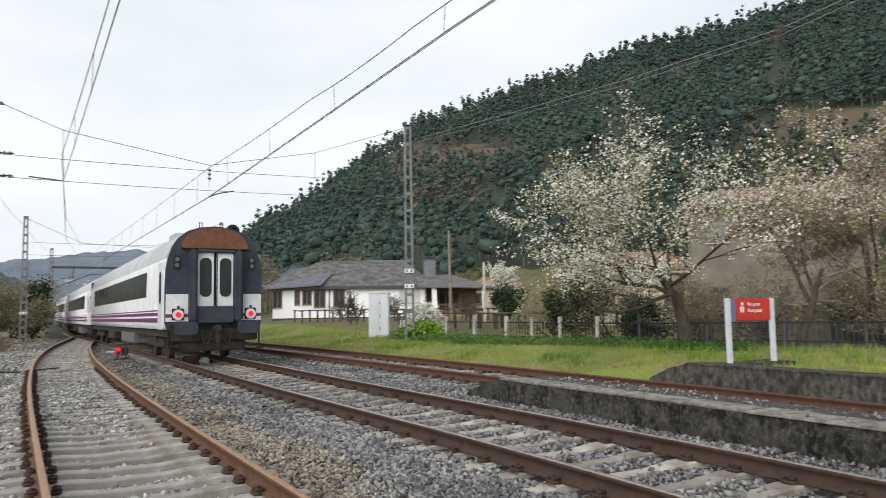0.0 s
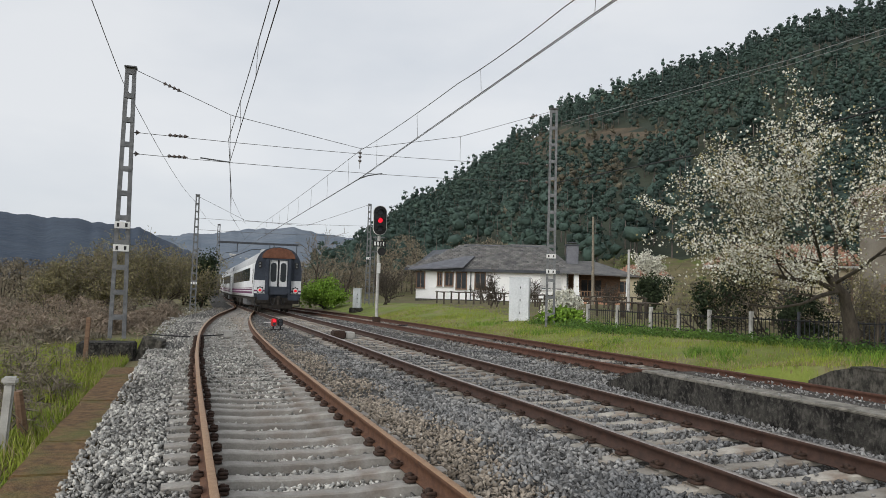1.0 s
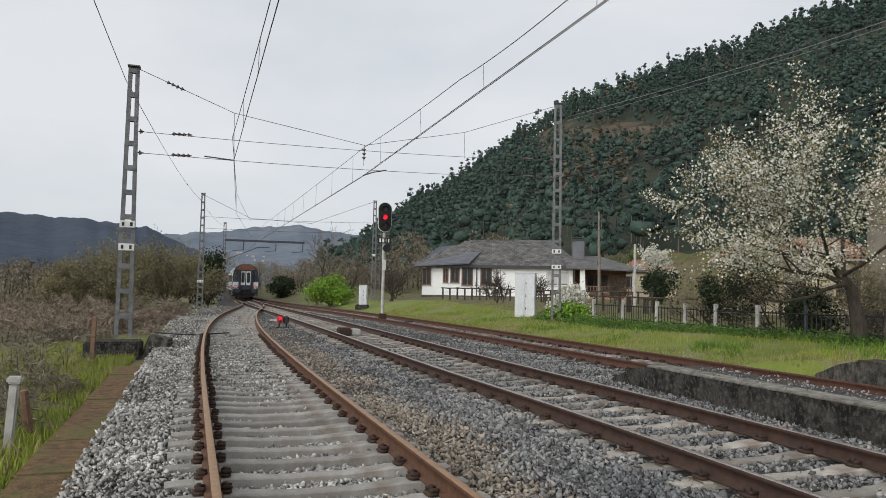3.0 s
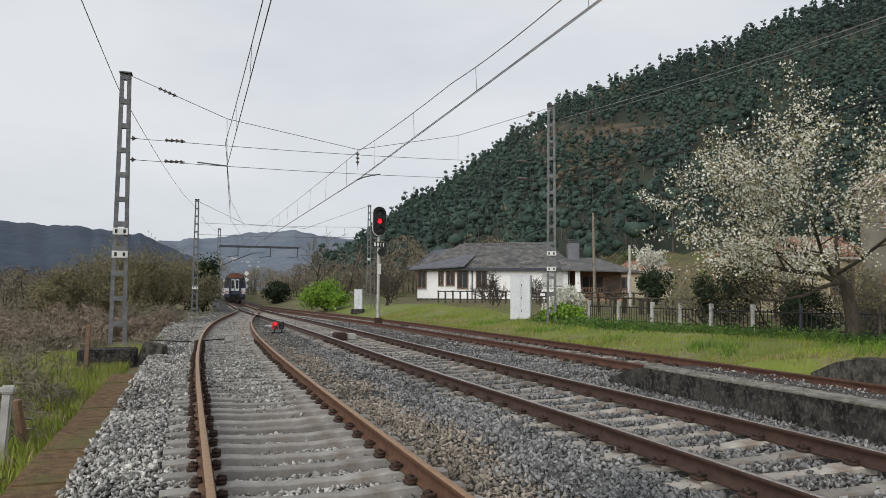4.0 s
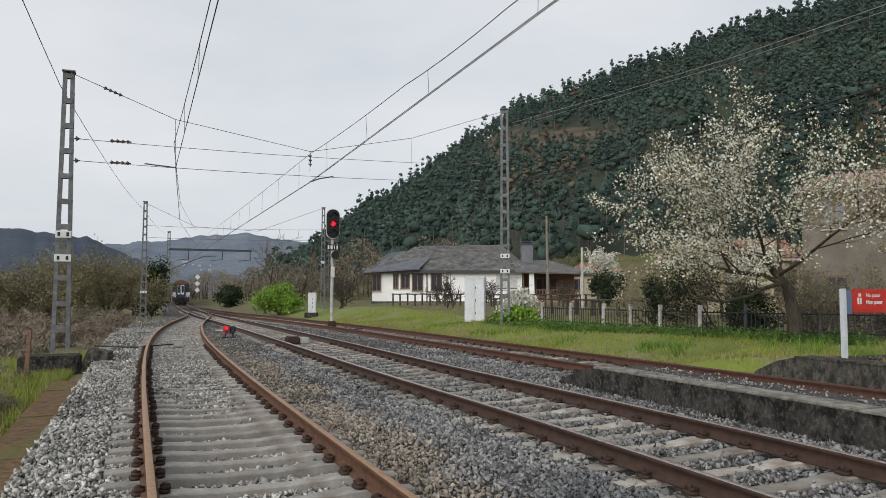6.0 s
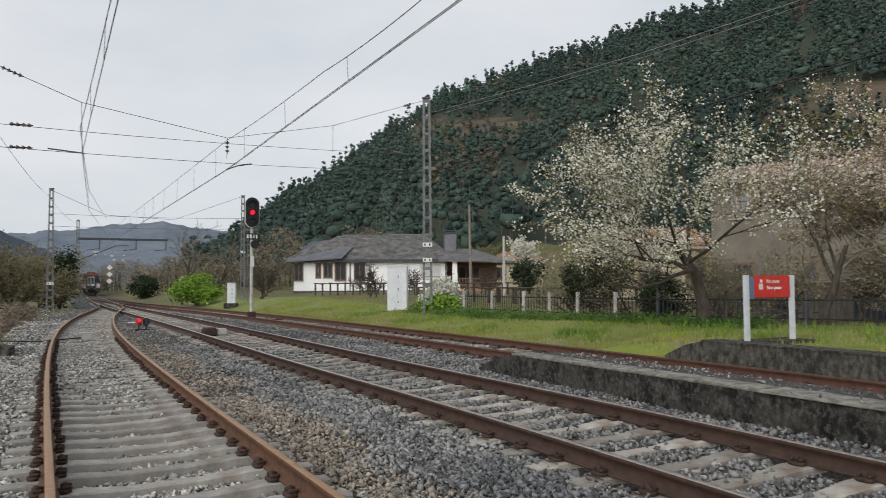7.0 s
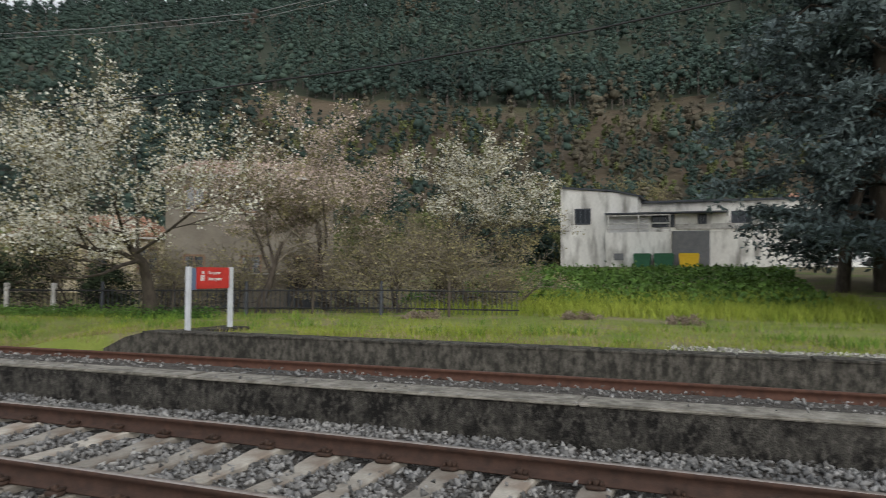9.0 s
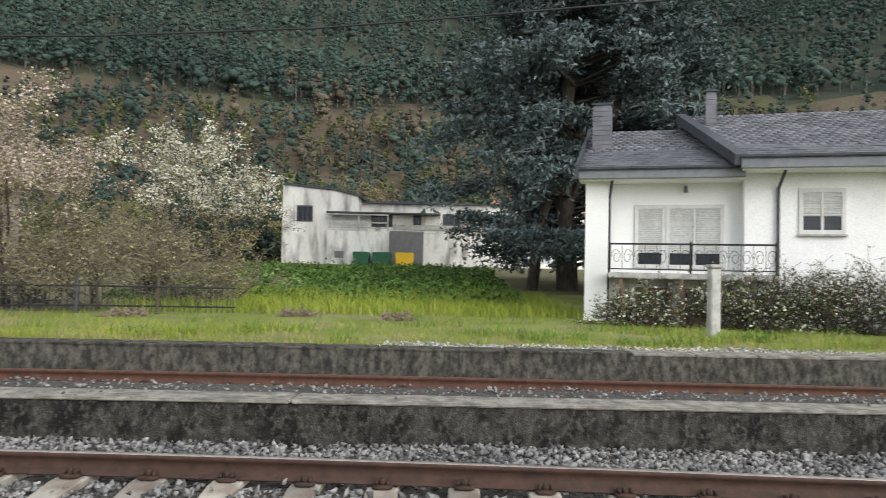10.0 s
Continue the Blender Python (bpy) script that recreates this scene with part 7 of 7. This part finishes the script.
def grasses():
    rng = np.random.default_rng(91)
    n = 90000
    y = rng.uniform(-16, 48, n)
    edge = interp([(-80, 12.25), (10.3, 12.25), (12.0, 11.5), (14.0, 11.2), (30, 11.4), (48, 11.2)], y)
    x = edge + rng.exponential(2.6, n)
    patch = wobble(x, y, 1.4, 2.0) + 0.5 * wobble(x, y, 0.5, 5.0)
    keep = (x < 24) & (patch > -0.25 + 0.5 * rng.uniform(-1, 1, n)) & ~((y < -1) & (x < 13.0) & (rng.uniform(0, 1, n) < 0.8))
    xy = np.stack([x, y], 1)[keep]
    tall = wobble(xy[:, 0], xy[:, 1], 1.9, 7.0) > 0.25
    dry = rng.uniform(0, 1, len(xy)) < np.where(xy[:, 0] < 13.0, 0.4, 0.22)
    scatter("grass", "fresh spring grass behind the platform", rng, xy[~dry & ~tall], 0.10, 0.007, M_grass)
    scatter("grass", "taller tufts of green grass", rng, xy[~dry & tall], 0.20, 0.007, M_grass)
    scatter("dry_grass", "short dry grass along the platform edge", rng, xy[dry], 0.13, 0.007, M_dry_grass)
    n = 26000
    y = rng.uniform(4, 26, n)
    x = -1.42 - rng.exponential(1.6, n)
    keep = (x > -9) & (wobble(x, y, 1.3, 1.0) > -0.5)
    xy = np.stack([x, y], 1)[keep]
    k = rng.uniform(0, 1, len(xy)) < 0.87
    scatter("grass", "rough green grass beside the kerb", rng, xy[k], 0.22, 0.008, M_grass)
    scatter("dry_grass", "dead grass stems beside the kerb", rng, xy[~k], 0.32, 0.005, M_dry_grass)
    n = 26000
    y = rng.uniform(-14, 34, n)
    x = interp([(-14, 13.4), (9, 13.6), (12, 12.6), (34, 12.2)], y) + rng.exponential(2.2, n)
    keep = (x < 22) & (wobble(x, y, 0.9, 11.0) + 0.5 * wobble(x, y, 2.7, 3.0) > 0.42)
    scatter("grass", "dark green weeds and uneven tufts in the grass", rng, np.stack([x, y], 1)[keep], 0.24, 0.010, M_weed)
    n = 16000
    y = rng.uniform(13, 30, n)
    x = interp([(13, 17.0), (17, 16.2), (20.5, 15.6), (23, 15.0), (27, 14.9), (30, 15.0)], y) + rng.normal(0, 0.33, n)
    z = ground_z(x, y) + np.abs(rng.normal(0, 0.13, n))
    v, f = tufts(rng, np.stack([x, y, z], 1), 0.028)
    tagged(soup("ivy_border", v, f, M_ivy_bank), "low green ground cover along the fence", "ground cover", kind="stuff")
    n = 16000
    x, y = rng.uniform(27, 48, n), rng.uniform(-4, 12, n)
    z = ground_z(x, y) + np.abs(rng.normal(0, 0.15, n)) + 0.12 * (wobble(x, y, 3, 1) + 0.2)
    v, f = tufts(rng, np.stack([x, y, z], 1), 0.085)
    tagged(soup("ivy_bank", v, f, M_ivy_bank), "green ivy and bramble bank below the workshop", "ground cover", kind="stuff")
    n = 12000
    x, y = rng.uniform(21, 32, n), rng.uniform(-5, 9, n)
    xy = np.stack([x, y], 1)
    scatter("grass", "tall uneven grass in front of the bank", rng, xy, 0.42, 0.012, M_grass)


M_weed = mat("weed_leaves", (0.075, 0.15, 0.02), (0.17, 0.27, 0.035), 0.8, 0.8, island=0.35, bump=0)
M_ivy_bank = mat("bank_leaves", (0.05, 0.11, 0.02), (0.11, 0.19, 0.035), 0.5, 0.75, island=0.4, bump=0)
grasses()


def hedge():
    """Straggling half-bare hedge in front of the villa, with some pale leaves, over a low wall."""
    rng = np.random.default_rng(95)
    root = thing("hedge", Matrix(), "straggling half-bare hedge with pale and dark leaves", "hedge")
    tubes, pts = [], []
    for i in range(90):
        u = rng.uniform(0, 1) ** 0.8
        y = -4.6 - 9.5 * u
        x = 19.2 - 1.6 * u + rng.normal(0, 0.25)
        z = float(ground_z(x, y))
        for k in range(3):
            grow(rng, np.array([x, y, z]), np.array([rng.normal(0, 0.3), rng.normal(0, 0.5), 1.0]), rng.uniform(0.7, 1.0) * (0.8 + 0.75 * min(1.0, 1.6 * u)), 0.02, 1, [(0, 0, 0, 0), (5, 0.6, 45, 0.2), (3, 0.5, 45, 0.2)], 0.0, 0.3, tubes, pts)
    v, f = merge([tube(p, np.maximum(r, 0.005), 3) for p, r, _ in tubes])
    tagged(soup("twig_mass", v, f, M_bark, root), kind="stuff")
    c = np.concatenate(pts)
    for m, name, n, s in ((M_ivy, "leaves", 4200, 0.03), (M_blossom, "pale_leaves", 3000, 0.03), (M_bud, "bud_mass", 2500, 0.03)):
        q = c[rng.integers(0, len(c), n)] + rng.normal(0, 0.06, (n, 3))
        v, f = tufts(rng, q, s)
        tagged(soup(name, v, f, m, root), kind="stuff")
    for i, (x, y, r) in enumerate([(19.5, 0.5, 0.45), (20.5, 3.2, 0.55), (18.5, 7.2, 0.45)]):
        thicket((x, y), r, r, 0.35, 700, 7.0, 0.012, M_twig_red, 500 + i, "heap of cut dead twigs in the grass")


hedge()


# ---- loose ballast stones ----
def stones(name, label, rng, x, y, size, material, z_lift=0.0):
    n = len(x)
    n_c = np.interp(y, near_path[:, 1], near_path[:, 0])
    m_c = np.interp(y, main_path[:, 1], main_path[:, 0])
    t_c = np.interp(y, third_path[:, 1], third_path[:, 0])
    keep = np.ones(n, bool)
    rest = np.zeros(n)
    n_t = np.interp(y, near_path[:, 1], np.gradient(near_path[:, 0], near_path[:, 1]))
    for c, y0, gap, half, ends, middle in ((n_c, 2.45, 0.5125, 0.12, 0.02, 0.03), (m_c, -9.0, 0.6, 0.125, 0.04, 0.10), (t_c, -12.0, 0.6, 0.135, 0.4, 0.5)):
        along = y + (x - c) * n_t if c is n_c else y
        on = (np.abs(x - c) < 1.27) & (np.abs((along - y0 + gap / 2) % gap - gap / 2) < half)
        off = np.abs(x - c + 0.12 * wobble(x, y, 1.1, 3.0))
        bare = np.where((off < 0.30) | (off > 1.1), middle, ends)
        if c is n_c:
            bare = np.where((x < c + 0.45) | (y > 22), 0.8 * step(y, 9.5, 13.5), bare)
        keep &= ~(on & (rng.uniform(0, 1, n) > bare))
        rest = np.where(on, 0.045, rest)
        keep &= np.abs(np.abs(x - c) - GAUGE / 2) > 0.10
    x, y, n_c, m_c, rest = x[keep], y[keep], n_c[keep], m_c[keep], rest[keep]
    n = len(x)
    z = -0.225 + 0.022 * wobble(x, y, 0.9) + 0.012 * wobble(x, y, 0.31, 4.0) + 0.05 * np.exp(-((x - (n_c + m_c) / 2) / 0.5) ** 2)
    z = z + np.where(x > 8.3, -0.01, 0) + rng.uniform(-0.01, 0.022, n) + z_lift + grade(y) + dip(x, y) + rest
    octa = np.array([(1, 0, 0), (-1, 0, 0), (0, 1, 0), (0, -1, 0), (0, 0, 1), (0, 0, -1)], float)
    tri = np.array([(0, 2, 4), (2, 1, 4), (1, 3, 4), (3, 0, 4), (2, 0, 5), (1, 2, 5), (3, 1, 5), (0, 3, 5)])
    q, _ = np.linalg.qr(rng.normal(size=(n, 3, 3)))
    s = size * rng.uniform(0.55, 1.5, (n, 1)) * rng.uniform(0.5, 1.3, (n, 3))
    v = octa[None] + 0.34 * rng.normal(size=(n, 6, 3))
    v = np.einsum("nij,nkj->nki", q, v * s[:, None]) + np.stack([x, y, z], 1)[:, None]
    f = tri[None] + (np.arange(n) * 6)[:, None, None]
    return tagged(soup(name, v.reshape(-1, 3), f.reshape(-1, 3), material), label, "ballast", kind="stuff")


def lay_stones():
    rng = np.random.default_rng(61)

    def area(x0, x1, y0, y1, density):
        n = int((x1 - x0) * (y1 - y0) * density)
        return rng.uniform(x0, x1, n), rng.uniform(y0, y1, n)
    def join(*a):
        return np.concatenate([p[0] for p in a]), np.concatenate([p[1] for p in a])
    x, y = join(area(-1.0, 4.2, -8.0, 3.0, 160), area(-1.0, 4.2, 3.0, 11, 820), area(-1.0, 4.2, 11, 20, 330), area(-1.1, 4.6, 20, 42, 75), area(-0.6, 6.0, 42, 68, 14))
    split = 2.9 + 0.25 * wobble(x, y, 0.8) + rng.normal(0, 0.15, len(x))
    pale = x < split
    tan = pale & (x > split - 0.75 - 0.35 * rng.uniform(0, 1, len(x)))
    stones("ballast_stones", "pale grey crushed stones round the near track", rng, x[pale & ~tan], y[pale & ~tan], 0.022, M_stone)
    stones("ballast_stones", "tan dusty crushed stones between the tracks", rng, x[tan], y[tan], 0.021, M_stone_tan)
    x2, y2 = join((x[~pale], y[~pale]), area(4.2, 7.34, -8.0, 3.0, 480), area(4.2, 7.34, 3.0, 11, 480), area(4.2, 8.3, 11.6, 20, 330), area(4.2, 7.34, 11, 11.6, 330), area(4.4, 8.4, 20, 42, 75), area(6.0, 10.0, 42, 68, 12))
    stones("ballast_stones", "brown-grey crushed stones round the main track", rng, x2, y2, 0.025, M_stone_dark)
    x3, y3 = join(area(8.3, 11.65, -12, 12, 210), area(8.0, 11.2, 12, 40, 110))
    stones("ballast_stones", "weathered crushed stones round the platform track", rng, x3, y3, 0.028, M_stone_dark)

    x5, y5 = join(area(7.74, 8.3, -10, 10, 110), area(7.3, 7.84, -10, 10, 16))
    stones("ballast_stones", "small stones lying on the low platform", rng, x5, y5, 0.016, M_stone_dark, 0.425)
    x6, y6 = area(12.15, 13.1, -16, 0.5, 330)
    stones("ballast_stones", "pale gravel along the platform edge", rng, x6, y6, 0.02, M_stone, 0.455)


lay_stones()


def motions():
    for i, c in enumerate(train):
        walk(c, train_rows(i))


motions()
